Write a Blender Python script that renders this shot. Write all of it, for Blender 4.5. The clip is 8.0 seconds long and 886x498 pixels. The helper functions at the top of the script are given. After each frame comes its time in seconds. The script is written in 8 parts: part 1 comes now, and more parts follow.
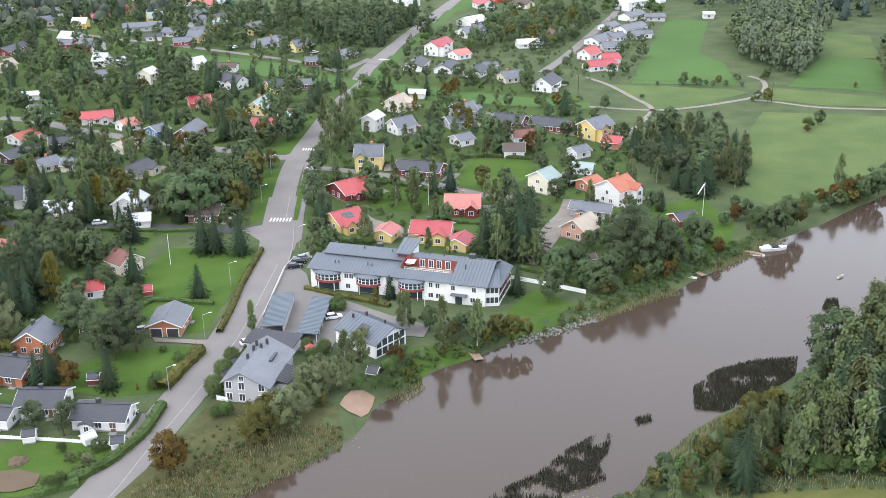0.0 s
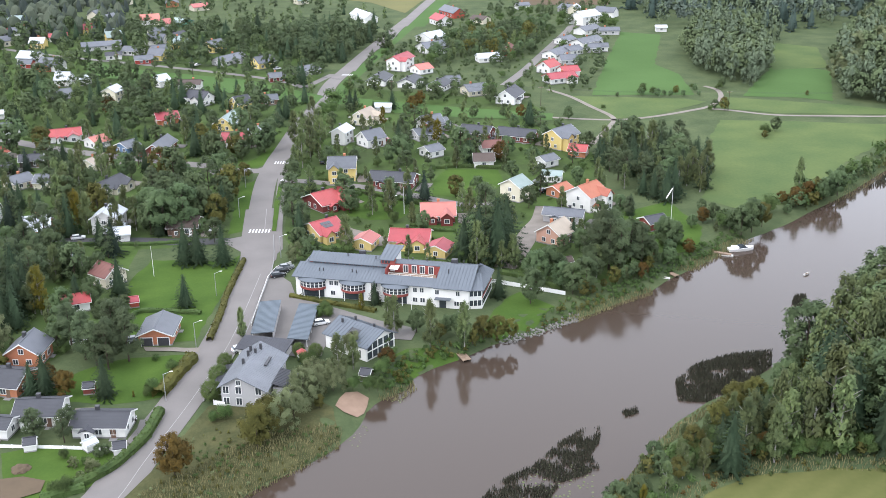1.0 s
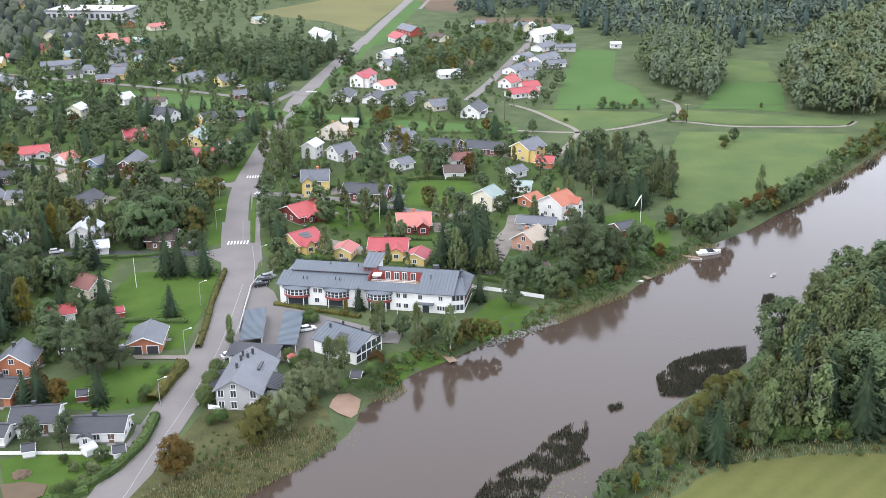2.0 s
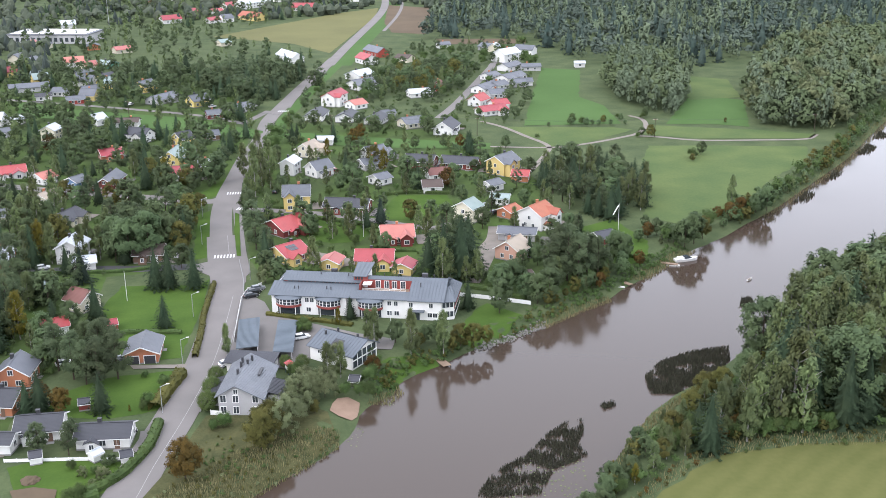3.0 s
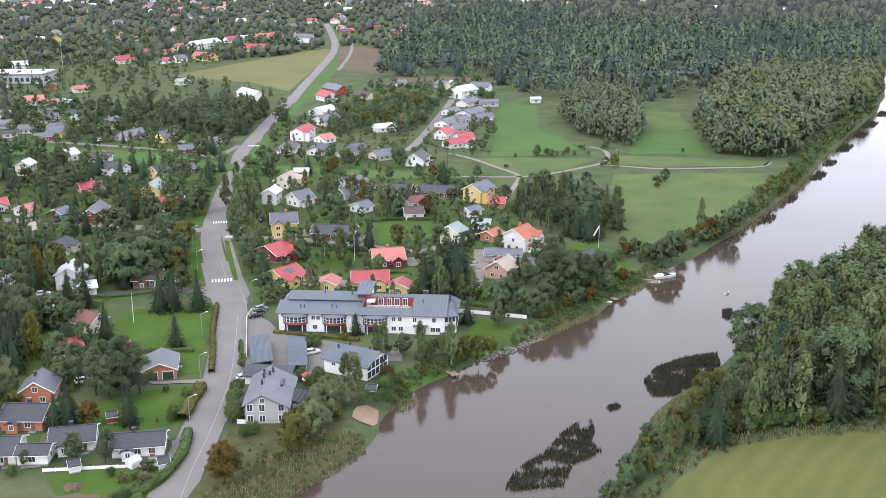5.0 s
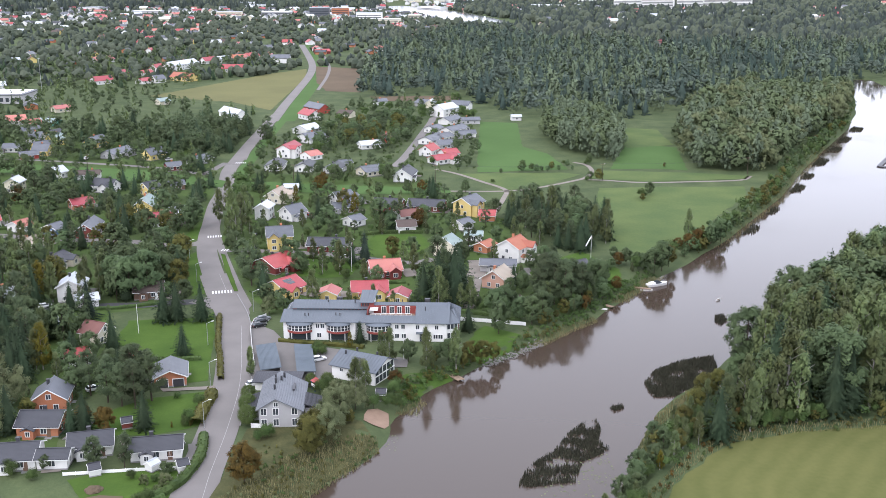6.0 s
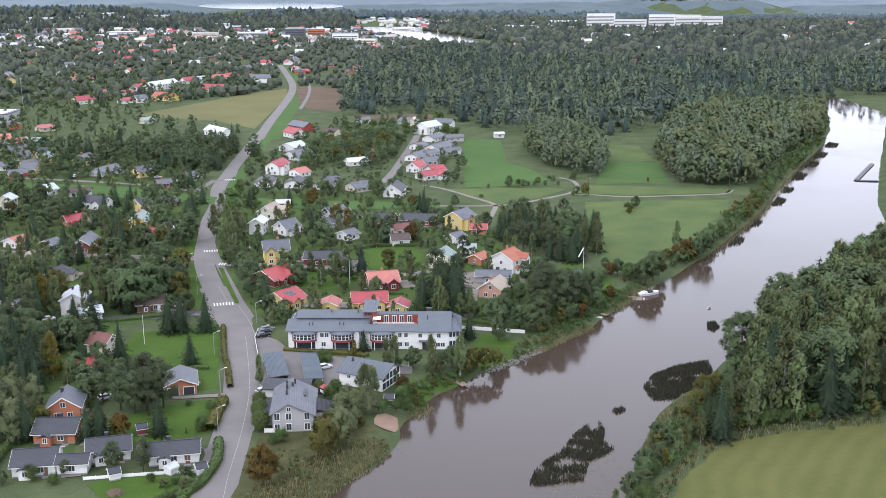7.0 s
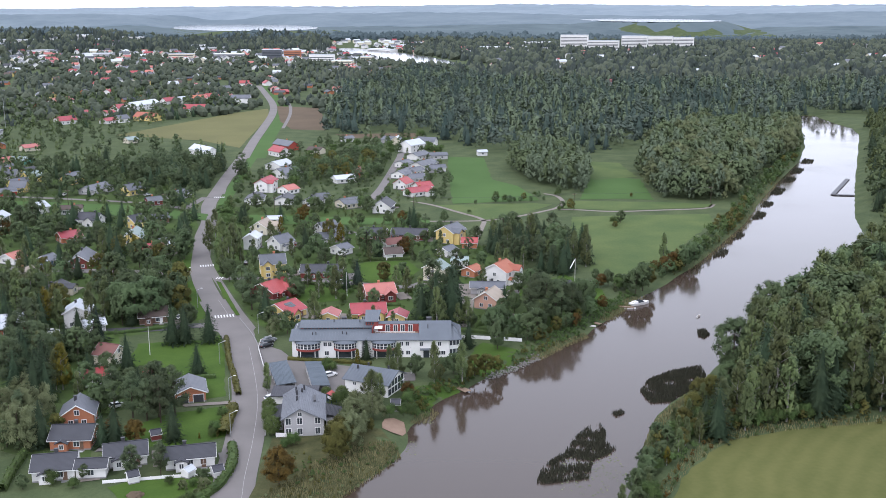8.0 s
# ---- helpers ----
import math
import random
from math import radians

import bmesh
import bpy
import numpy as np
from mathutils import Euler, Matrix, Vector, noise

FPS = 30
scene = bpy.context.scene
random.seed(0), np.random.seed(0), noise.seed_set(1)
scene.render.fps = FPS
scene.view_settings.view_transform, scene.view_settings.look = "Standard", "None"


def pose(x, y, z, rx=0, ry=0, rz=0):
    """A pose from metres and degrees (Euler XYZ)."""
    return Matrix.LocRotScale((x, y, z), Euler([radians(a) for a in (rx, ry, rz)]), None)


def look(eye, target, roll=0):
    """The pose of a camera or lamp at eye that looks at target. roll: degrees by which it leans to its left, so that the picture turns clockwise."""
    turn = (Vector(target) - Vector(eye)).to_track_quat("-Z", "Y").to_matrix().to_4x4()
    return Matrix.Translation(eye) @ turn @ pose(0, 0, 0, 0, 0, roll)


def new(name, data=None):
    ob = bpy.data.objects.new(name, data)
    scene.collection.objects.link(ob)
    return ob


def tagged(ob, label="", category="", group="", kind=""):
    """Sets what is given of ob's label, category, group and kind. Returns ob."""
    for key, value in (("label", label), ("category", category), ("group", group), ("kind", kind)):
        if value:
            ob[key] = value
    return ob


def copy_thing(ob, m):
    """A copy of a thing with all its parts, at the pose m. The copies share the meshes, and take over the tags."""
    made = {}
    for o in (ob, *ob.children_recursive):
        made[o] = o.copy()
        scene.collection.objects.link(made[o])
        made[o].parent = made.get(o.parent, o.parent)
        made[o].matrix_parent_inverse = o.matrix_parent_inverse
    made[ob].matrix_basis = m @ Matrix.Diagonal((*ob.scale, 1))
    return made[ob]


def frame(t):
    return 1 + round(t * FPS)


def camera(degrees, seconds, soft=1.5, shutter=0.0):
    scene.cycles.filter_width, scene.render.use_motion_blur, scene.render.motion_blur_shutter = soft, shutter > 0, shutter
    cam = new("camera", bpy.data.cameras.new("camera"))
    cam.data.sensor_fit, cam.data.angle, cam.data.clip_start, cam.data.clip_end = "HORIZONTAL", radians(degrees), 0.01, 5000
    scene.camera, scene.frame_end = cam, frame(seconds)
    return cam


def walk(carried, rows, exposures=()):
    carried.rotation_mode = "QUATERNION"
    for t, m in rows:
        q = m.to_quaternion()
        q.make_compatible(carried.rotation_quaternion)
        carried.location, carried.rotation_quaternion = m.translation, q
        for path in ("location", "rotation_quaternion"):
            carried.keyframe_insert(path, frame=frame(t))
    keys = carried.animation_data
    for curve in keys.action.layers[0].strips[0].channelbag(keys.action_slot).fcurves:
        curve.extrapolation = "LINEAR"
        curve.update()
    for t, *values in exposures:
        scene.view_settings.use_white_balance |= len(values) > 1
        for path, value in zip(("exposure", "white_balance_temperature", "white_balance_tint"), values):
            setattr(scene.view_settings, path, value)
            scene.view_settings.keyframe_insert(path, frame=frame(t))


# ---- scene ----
cam = camera(45.1, 8.0, soft=0.8)
PATH = [
    (0, (-0.523, 3.477, 116.952), (-0.482, 5.33, 116.202), -0.7),
    (0.5, (-5.093, -0.04, 116.773), (-5.007, 1.818, 116.037), -0.7),
    (1, (-9.756, -3.557, 116.483), (-9.618, -1.696, 115.763), -0.8),
    (1.5, (-14.526, -6.935, 116.06), (-14.337, -5.072, 115.356), -0.7),
    (3, (-29.484, -16.399, 113.474), (-29.163, -14.533, 112.832), -0.6),
    (3.5, (-34.607, -19.38, 112.94), (-34.25, -17.514, 112.316), -0.6),
    (4, (-39.91, -22.205, 112.415), (-39.523, -20.339, 111.809), -0.5),
    (4.5, (-45.352, -24.814, 111.853), (-44.935, -22.948, 111.266), -0.4),
    (6, (-61.911, -32.01, 109.103), (-61.403, -30.149, 108.576), -0.3),
    (6.5, (-67.108, -34.558, 108.6), (-66.574, -32.699, 108.09), -0.3),
    (7, (-72.365, -37.377, 108.04), (-71.804, -35.521, 107.55), -0.3),
    (7.5, (-77.582, -40.422, 107.501), (-76.996, -38.569, 107.03), -0.3),
    (8, (-82.894, -43.593, 107.061), (-82.281, -41.743, 106.609), -0.3),
]
EXPOSURES = [(0, 1.07, 6220, 15), (4, 0.92, 6220, 18.5), (6.5, 0.76, 6140, 19.5), (8, 0.52, 6050, 19.5)]
walk(cam, [(t, look(eye, target, roll)) for t, eye, target, roll in PATH], exposures=EXPOSURES)

from mathutils.geometry import delaunay_2d_cdt

# ---- sky and sun: a bright overcast day ----
world = bpy.data.worlds.new("overcast_sky")
scene.world = world
world.use_nodes = True
wn, wl = world.node_tree.nodes, world.node_tree.links
sky = wn.new("ShaderNodeTexSky")
sky.sky_type, sky.sun_disc = "NISHITA", False
sky.sun_elevation, sky.sun_rotation = radians(42), radians(-120)
sky.air_density, sky.dust_density, sky.ozone_density = 1.0, 3.0, 1.0
soften = wn.new("ShaderNodeHueSaturation")
soften.inputs["Saturation"].default_value = 0.5
wl.new(sky.outputs[0], soften.inputs["Color"])
cloud, clouds, layer = wn.new("ShaderNodeTexNoise"), wn.new("ShaderNodeMapRange"), wn.new("ShaderNodeMix")
cloud.inputs["Scale"].default_value, cloud.inputs["Detail"].default_value = 2.2, 4
clouds.inputs["To Min"].default_value, clouds.inputs["To Max"].default_value = 0.6, 0.95
layer.data_type = "RGBA"
layer.inputs["B"].default_value = (10.2, 11.0, 11.7, 1)          # the even white of the cloud sheet
wl.new(cloud.outputs["Fac"], clouds.inputs["Value"])
wl.new(clouds.outputs[0], layer.inputs["Factor"])
wl.new(soften.outputs[0], layer.inputs["A"])
wl.new(layer.outputs["Result"], wn["Background"].inputs["Color"])
wn["Background"].inputs["Strength"].default_value = 0.15
sun = new("sun", bpy.data.lights.new("sun", "SUN"))
sun.data.energy, sun.data.angle, sun.data.color = 0.8, radians(30), (1.0, 0.97, 0.93)
sun.matrix_world = look((-60, -40, 90), (0, 0, 0))

# ---- plan of the place ----
MAIN_ROAD = [(-64.0, 162.1), (-60.3, 170.5), (-57.5, 183.5), (-52.0, 206.4), (-46.9, 233.1), (-43.6, 266.3), (-42.5, 286.3), (-44.0, 309.1), (-45.2, 335.3), (-45.6, 365.6), (-43.9, 389.8), (-41.5, 408.8), (-36.6, 447.7), (-30.0, 482.7), (-25.7, 523.5), (-17.7, 559.2), (-2.9, 621.2), (24, 728)]
ROAD_NORTH = [(17.2, 695.4), (38, 786), (58, 868), (85, 982), (103, 1084), (118, 1226), (130, 1354)]
ROAD_WEST = [(-45.4, 303.4), (-54.2, 305.8), (-67.9, 306.6), (-80.4, 309.2), (-101.5, 311.3), (-130.6, 315.9)]
ROAD_WEST_B = [(-43.8, 384.7), (-49.5, 379.4), (-61.1, 381.5), (-67.0, 379.1)]
ROAD_EAST = [(-39.5, 366.5), (-28.9, 363.2), (-10.8, 355.1), (2.7, 346.3), (19.2, 333.7), (27.3, 329.9), (34.0, 333.4)]
FOOTWAY = [(-45.1, 278.1), (-42.2, 290.5), (-37.7, 299.3), (-38.4, 318.7), (-39.6, 352.5), (-40.3, 382.3), (-39.8, 404.7)]
ROAD_CROSS = [(-24.8, 549.9), (-36.3, 524.3), (-38.9, 520.7), (-57.5, 542.9), (-109.3, 578.4), (-201.3, 635.0), (-262.7, 687.8)]
ROAD_LEFT_STREET = [(-175.9, 443.5), (-160.0, 437.9), (-131.4, 418.9), (-96.2, 400.7), (-68.3, 387.7)]
ROAD_VILLAS = [(59.9, 511.6), (74.1, 543.5), (91.2, 587.2), (118.0, 656.9), (127.8, 680.9), (139.8, 668.8)]
ROAD_PARALLEL = [(-14.7, 556.1), (-6.1, 601.1), (7.2, 643.8), (19, 704)]
PATH_FIELD = [(25.0, 463.4), (37.5, 457.9), (62.3, 448.1), (95.7, 437.4), (114.1, 440.1), (133.8, 448.8), (145.7, 456.2), (155.1, 470.2), (159.0, 486.6), (155.6, 496.5)]
PATH_FIELD_B = [(143.9, 451.5), (152.9, 446.6), (168.5, 436.4), (194.6, 431.1), (216.2, 428.3), (226.3, 436.0)]
PATH_FIELD_C = [(79.3, 499.3), (87.1, 483.1), (92.9, 461.6), (97.9, 440.5), (91.6, 423.5), (79.8, 399.9)]
GRAVEL_LANE = [(28.3, 275.0), (33.5, 286.4), (40.6, 304.3), (45.3, 313.9), (48.9, 326.9)]
PARKING = [(-37.6, 281.0), (-31.4, 270.3), (-30.0, 260.1), (-22.0, 254.4), (-8.6, 243.6), (1.1, 237.4), (-0.3, 230.8), (-15.3, 234.5), (-20.5, 231.8), (-22.0, 224.6), (-27.9, 224.9), (-42.5, 230.5), (-41.7, 241.4), (-39.3, 266.1)]
DRIVE_A = [(-64.0, 231.5), (-51.7, 229.8), (-51.2, 232.1), (-61.0, 233.2), (-65.2, 234.0)]
YARD_PINK = [(-18.8, 315.1), (-11.6, 309.7), (-3.0, 302.0), (-2.2, 297.3), (-9.6, 295.4), (-18.2, 301.9)]
RIVER_L = [(-45.5, 158.4), (-37.2, 167.9), (-33.8, 173.1), (-29.0, 176.6), (-22.9, 181.7), (-17.8, 186.9), (-13.5, 193.1), (-12.5, 197.4), (-10.9, 202.7), (-6.8, 207.3), (-1.8, 210.0), (-0.8, 215.6), (6.1, 221.2), (12.8, 224.8), (20.6, 231.3), (28.4, 233.9), (37.3, 239.0), (43.6, 243.5), (51.7, 248.7), (58.6, 253.9), (66.3, 258.5), (73.8, 266.6), (82.1, 272.8), (89.4, 278.9), (95.2, 284.9), (105.5, 294.1), (121.2, 305.0), (133.4, 314.3)]
RIVER_L2 = [(135.0, 316.9), (156.0, 334.4), (185.8, 363.7), (220.8, 398.2), (267.7, 451.9), (305.4, 492.1), (330.2, 517.1), (375.3, 565.2), (424.1, 624.5), (476.7, 698.8), (530, 775), (550, 815)]
RIVER_R2 = [(570, 807), (547, 753), (533, 707), (507.0, 666.9), (439.9, 585.9), (341.7, 468.1), (280.0, 391.8), (240.2, 332.2)]
RIVER_R = [(121.3, 246.2), (105.4, 232.3), (92.6, 221.0), (84.9, 214.4), (75.8, 207.0), (62.9, 197.9), (53.5, 190.4), (46.5, 181.1), (40.2, 173.5), (35.4, 166.4), (29.6, 158.1), (21.8, 147.5)]
REED_A = [(58.8, 208.2), (65.6, 215.6), (75.5, 219.8), (86.1, 220.9), (83.1, 213.0), (73.5, 204.0), (62.9, 197.6), (56.6, 198.8)]
REED_B = [(7.1, 162.1), (11.3, 168.9), (15.5, 172.9), (20.9, 176.4), (27.7, 184.5), (34.5, 190.1), (37.4, 189.3), (35.9, 184.0), (33.0, 179.0), (33.7, 174.0), (30.0, 171.9), (25.4, 170.0), (19.9, 161.2)]
REED_C = [(43.2, 195.6), (46.8, 196.8), (46.8, 194.5), (43.7, 193.3)]
REED_D = [(101.3, 247.2), (104.2, 252.3), (107.1, 252.1), (105.6, 247.0), (101.6, 243.9)]
LAWN_A = [(-76.9, 275.8), (-73.4, 292.3), (-50.1, 288.8), (-47.6, 294.4), (-49.2, 266.6), (-51.6, 249.1), (-52.9, 236.4), (-57.5, 236.0), (-68.1, 234.7), (-72.8, 251.8)]
LAWN_B = [(-84.5, 210.4), (-78.3, 223.1), (-66.7, 228.8), (-53.2, 228.7), (-54.3, 219.3), (-56.3, 207.8), (-67.4, 205.9)]
LAWN_C = [(-8.2, 219.8), (-1.7, 226.5), (10.2, 225.9), (10.7, 222.2), (4.7, 217.8), (-1.1, 212.8), (-4.3, 211.7)]
LAWN_D = [(21.9, 247.0), (29.6, 258.1), (37.7, 247.2), (30.0, 236.9), (20.0, 232.8), (17.6, 236.0)]
LAWN_E = [(14.5, 361.9), (20.5, 372.9), (38.7, 370.3), (38.4, 354.0), (33.3, 345.1), (23.2, 338.0), (13.1, 343.3)]
LAWN_F = [(-53.4, 312.0), (-54.2, 359.7), (-47.7, 372.4), (-46.5, 335.3), (-46.5, 315.1), (-51.6, 311.9)]
LAWN_G = [(-57.2, 383.4), (-45.4, 413.1), (-34.5, 452.3), (-37.7, 429.5), (-41.3, 391.8), (-49.1, 385.0)]
LAWN_H = [(-17.7, 357.4), (-8.8, 350.7), (2.7, 341.0), (8.1, 334.9), (0.6, 320.6), (-8.3, 319.6), (-16.5, 325.3)]
LAWN_I = [(54.1, 308.4), (71.7, 317.6), (90.2, 327.2), (93.9, 301.3), (87.3, 283.5), (78.2, 279.7), (74.9, 293.0), (63.5, 303.0)]
LAWN_J = [(-85.0, 187.8), (-78.1, 190.6), (-62.2, 185.7), (-60.4, 178.8), (-65.3, 173.4), (-72.5, 169.8), (-78.7, 170.0)]
JUNCTION = [(-54.9, 304.9), (-47.9, 310.3), (-46.6, 319.2), (-39.6, 312.7), (-36.4, 308.6), (-35.6, 296.9), (-38.0, 285.2), (-40.4, 277.9), (-44.7, 274.9), (-44.9, 286.4), (-47.4, 295.3), (-51.9, 301.9)]
MEDIAN = [(-39.8, 312.8), (-40.9, 340.7), (-40.7, 362.0), (-39.3, 360.0), (-38.9, 334.9), (-38.5, 312.7)]
FIELD_BIG = [(142.1, 431.0), (172.6, 424.6), (209.9, 414.2), (200.3, 395.3), (169.7, 366.2), (142.2, 333.8), (129.2, 320.3), (110.2, 317.5), (101.9, 328.0), (116.9, 361.4), (130.0, 406.5)]
FIELD_STRIP = [(84.7, 485.1), (139.0, 471.5), (146.6, 464.1), (114.5, 441.2), (97.6, 439.3), (92.2, 469.6)]
FIELD_STRIP_B = [(157.2, 472.5), (204.4, 450.9), (226.3, 436.0), (220.0, 429.9), (170.0, 439.8), (146.9, 453.3)]
FIELD_GREEN = [(97.7, 484.7), (123.4, 567.6), (151.6, 652.2), (173.4, 639.2), (145.8, 552.5), (151.5, 524.8), (145.1, 478.4)]
FIELD_GREEN_B = [(166.4, 473.0), (190.9, 466.8), (203.4, 458.1), (229.6, 522.0), (209.4, 545.3)]
GARDENS = [(216.7, 616.0), (248.8, 585.3), (231.9, 530.3), (202.4, 529.0)]
FIELD_HAY = [(-63, 864), (-33, 901), (53, 1011), (91, 1042), (79, 964), (22, 751), (-1, 806)]
FIELD_BROWN = [(104, 1066), (142, 1027), (106, 836), (80, 854), (82, 922)]
FIELD_PLOUGH = [(107, 807), (176, 791), (169, 766), (110, 776)]
FIELD_RIVER = [(15.7, 127.7), (31.0, 143.0), (44.9, 156.6), (59.6, 165.3), (78.2, 166.3), (104.2, 162.8), (131.9, 148.5), (78.5, 97.0)]
FIELD_NORTH = [(409, 736), (485, 734), (456.3, 684.7), (386.2, 687.5)]
GREENBELT = [(-161.6, 605.0), (-124.7, 574.0), (-67.5, 540.9), (-28.5, 499.9), (-31.7, 483.8), (-71.9, 510.8), (-124.3, 547.8), (-154.3, 562.9)]
GREENBELT_B = [(-20.4, 497.9), (3.2, 484.0), (38.9, 466.2), (73.7, 451.3), (71.0, 440.0), (36.0, 448.7), (1.2, 463.3), (-21.0, 484.9)]
WOOD_NORTH = [(98, 805), (211, 1245), (402, 1536), (430, 1234), (846, 1034), (619, 767), (567, 804), (490, 732), (441, 760), (328.7, 679.2), (253.8, 633.9), (197.8, 654.8), (175.5, 675.7), (179, 782)]
WOOD_PARK = [(172.3, 586.3), (162.9, 531.7), (177.5, 486.0), (193.7, 480.1), (229.5, 552.8), (238.0, 593.5), (228.1, 625.5), (198.8, 636.4)]
WOOD_RIVER = [(239.0, 537.3), (208.4, 456.4), (238.3, 440.2), (297.7, 504.2), (376.1, 579.1), (470.0, 696.0), (405, 738), (307.5, 645.6)]
WOOD_RIGHT = [(28.4, 153.3), (40.5, 167.2), (66.6, 189.5), (94.7, 216.2), (127.7, 237.3), (181.7, 274.3), (240.3, 311.7), (240.6, 280.7), (130.3, 165.2), (107.6, 166.8), (81.4, 170.7), (60.3, 168.7), (43.3, 157.7)]
WOOD_MID = [(75.7, 376.1), (93.2, 393.6), (110.0, 393.9), (114.6, 356.6), (103.6, 331.3), (90.2, 326.5), (78.3, 338.3)]
WOOD_LEFT = [(-60.1, 605.7), (-52.6, 675.7), (6.4, 671.6), (10.7, 616.3), (-16.0, 585.2), (-29.0, 571.1)]
WOOD_STREET = [(27.4, 570.5), (41.4, 636.5), (88.7, 660.3), (107.6, 668.4), (90.6, 604.0), (64.8, 551.6), (52.3, 575.5)]
TOWN_A = [(-87.3, 194.2), (-89.2, 220.9), (-82.9, 234.8), (-67.3, 237.1), (-79.3, 275.9), (-78.7, 301.5), (-52.3, 304.7), (-50.5, 379.4), (-41.3, 417.0), (-29.4, 557.3), (-63.1, 679.5), (-283, 744), (-283.5, 577.9), (-160.7, 272.5)]
TOWN_B = [(-30.4, 285.6), (-35.7, 308.6), (-38.7, 385.8), (-26.6, 493.6), (-13.9, 516.3), (66.0, 475.7), (79.4, 408.8), (72.5, 339.7), (77.7, 284.0), (59.9, 260.9), (43.5, 261.8), (28.2, 274.2), (12.6, 275.0), (-7.9, 293.1)]
TOWN_C = [(-166.4, 633.1), (-244, 1087), (-60, 1281), (62, 1243), (85, 1101), (-33, 913), (-65, 847), (11, 734), (-25.1, 596.6), (-98.9, 580.5)]
TOWN_D = [(6.1, 514.9), (-19.9, 507.3), (0.3, 590.1), (56, 708), (87, 757), (171, 782), (148.3, 658.0), (99.5, 491.4), (59.4, 487.4), (30.8, 485.0)]
RIVER = RIVER_L[:-1] + RIVER_L2 + RIVER_R2 + RIVER_R
LAND = 2.0


def inside(x, y, outline):
    """Which of the points x, y lie in the outline."""
    x, y = np.asarray(x, float), np.asarray(y, float)
    res = np.zeros(x.shape, bool)
    for (x0, y0), (x1, y1) in zip(outline, outline[1:] + outline[:1]):
        if y0 != y1:
            res ^= ((y0 > y) != (y1 > y)) & (x < (x1 - x0) * (y - y0) / (y1 - y0) + x0)
    return res


def line_distance(x, y, line, closed=False):
    x, y = np.asarray(x, float), np.asarray(y, float)
    best = np.full(x.shape, 1e9)
    for (x0, y0), (x1, y1) in zip(line, line[1:] + (line[:1] if closed else [])):
        dx, dy = x1 - x0, y1 - y0
        s = np.clip(((x - x0) * dx + (y - y0) * dy) / max(dx * dx + dy * dy, 1e-6), 0, 1)
        best = np.minimum(best, np.hypot(x - x0 - s * dx, y - y0 - s * dy))
    return best


LAKES = [(409, 3480, 215, 480, 30.0), (1679, 3150, 185, 330, 44.0)]   # centre, half sizes, level
BAY = (505, 2060, 55, 380, 1.6)


def smooth(a, b, v):
    s = np.clip((v - a) / (b - a), 0, 1)
    return s * s * (3 - 2 * s)


def height(x, y):
    """The lie of the land."""
    x, y = np.asarray(x, float), np.asarray(y, float)
    shore = line_distance(x, y, RIVER, True) * np.where(inside(x, y, RIVER), -1, 1)
    z = np.where(shore > 0, LAND * smooth(0, 7, shore) + 0.05 * np.minimum(shore, 4), np.maximum(shore * 0.35, -2.0))
    far = smooth(2700, 4850, np.hypot(x * 0.85, y))
    hills = np.sin(x / 410 + 1.3) * np.cos(y / 530 + 0.4) + 0.6 * np.sin(x / 190 + y / 260) + 0.5 * np.cos(x / 300 - y / 350)
    z = z + far * 78 + 30 * np.exp(-((y - 2850) / 260) ** 2) * (1 - smooth(-120, 190, x)) + smooth(1400, 3000, y) * (1 - 0.5 * smooth(3300, 4400, y)) * 7 * hills
    z = z + 24 * np.exp(-((x - 1240) / 330) ** 2 - ((y - 2950) / 300) ** 2)
    for cx, cy, a, b, level in LAKES + [BAY]:
        d = np.hypot((x - cx) / a, (y - cy) / b)
        z = np.where(d < 1.0, level - 3, z + (level - z) * (1 - smooth(1.0, 1.5, d)))
    return z


def level(x, y):
    return float(height(np.array([x]), np.array([y]))[0])


# ---- materials ----
MATS = {}


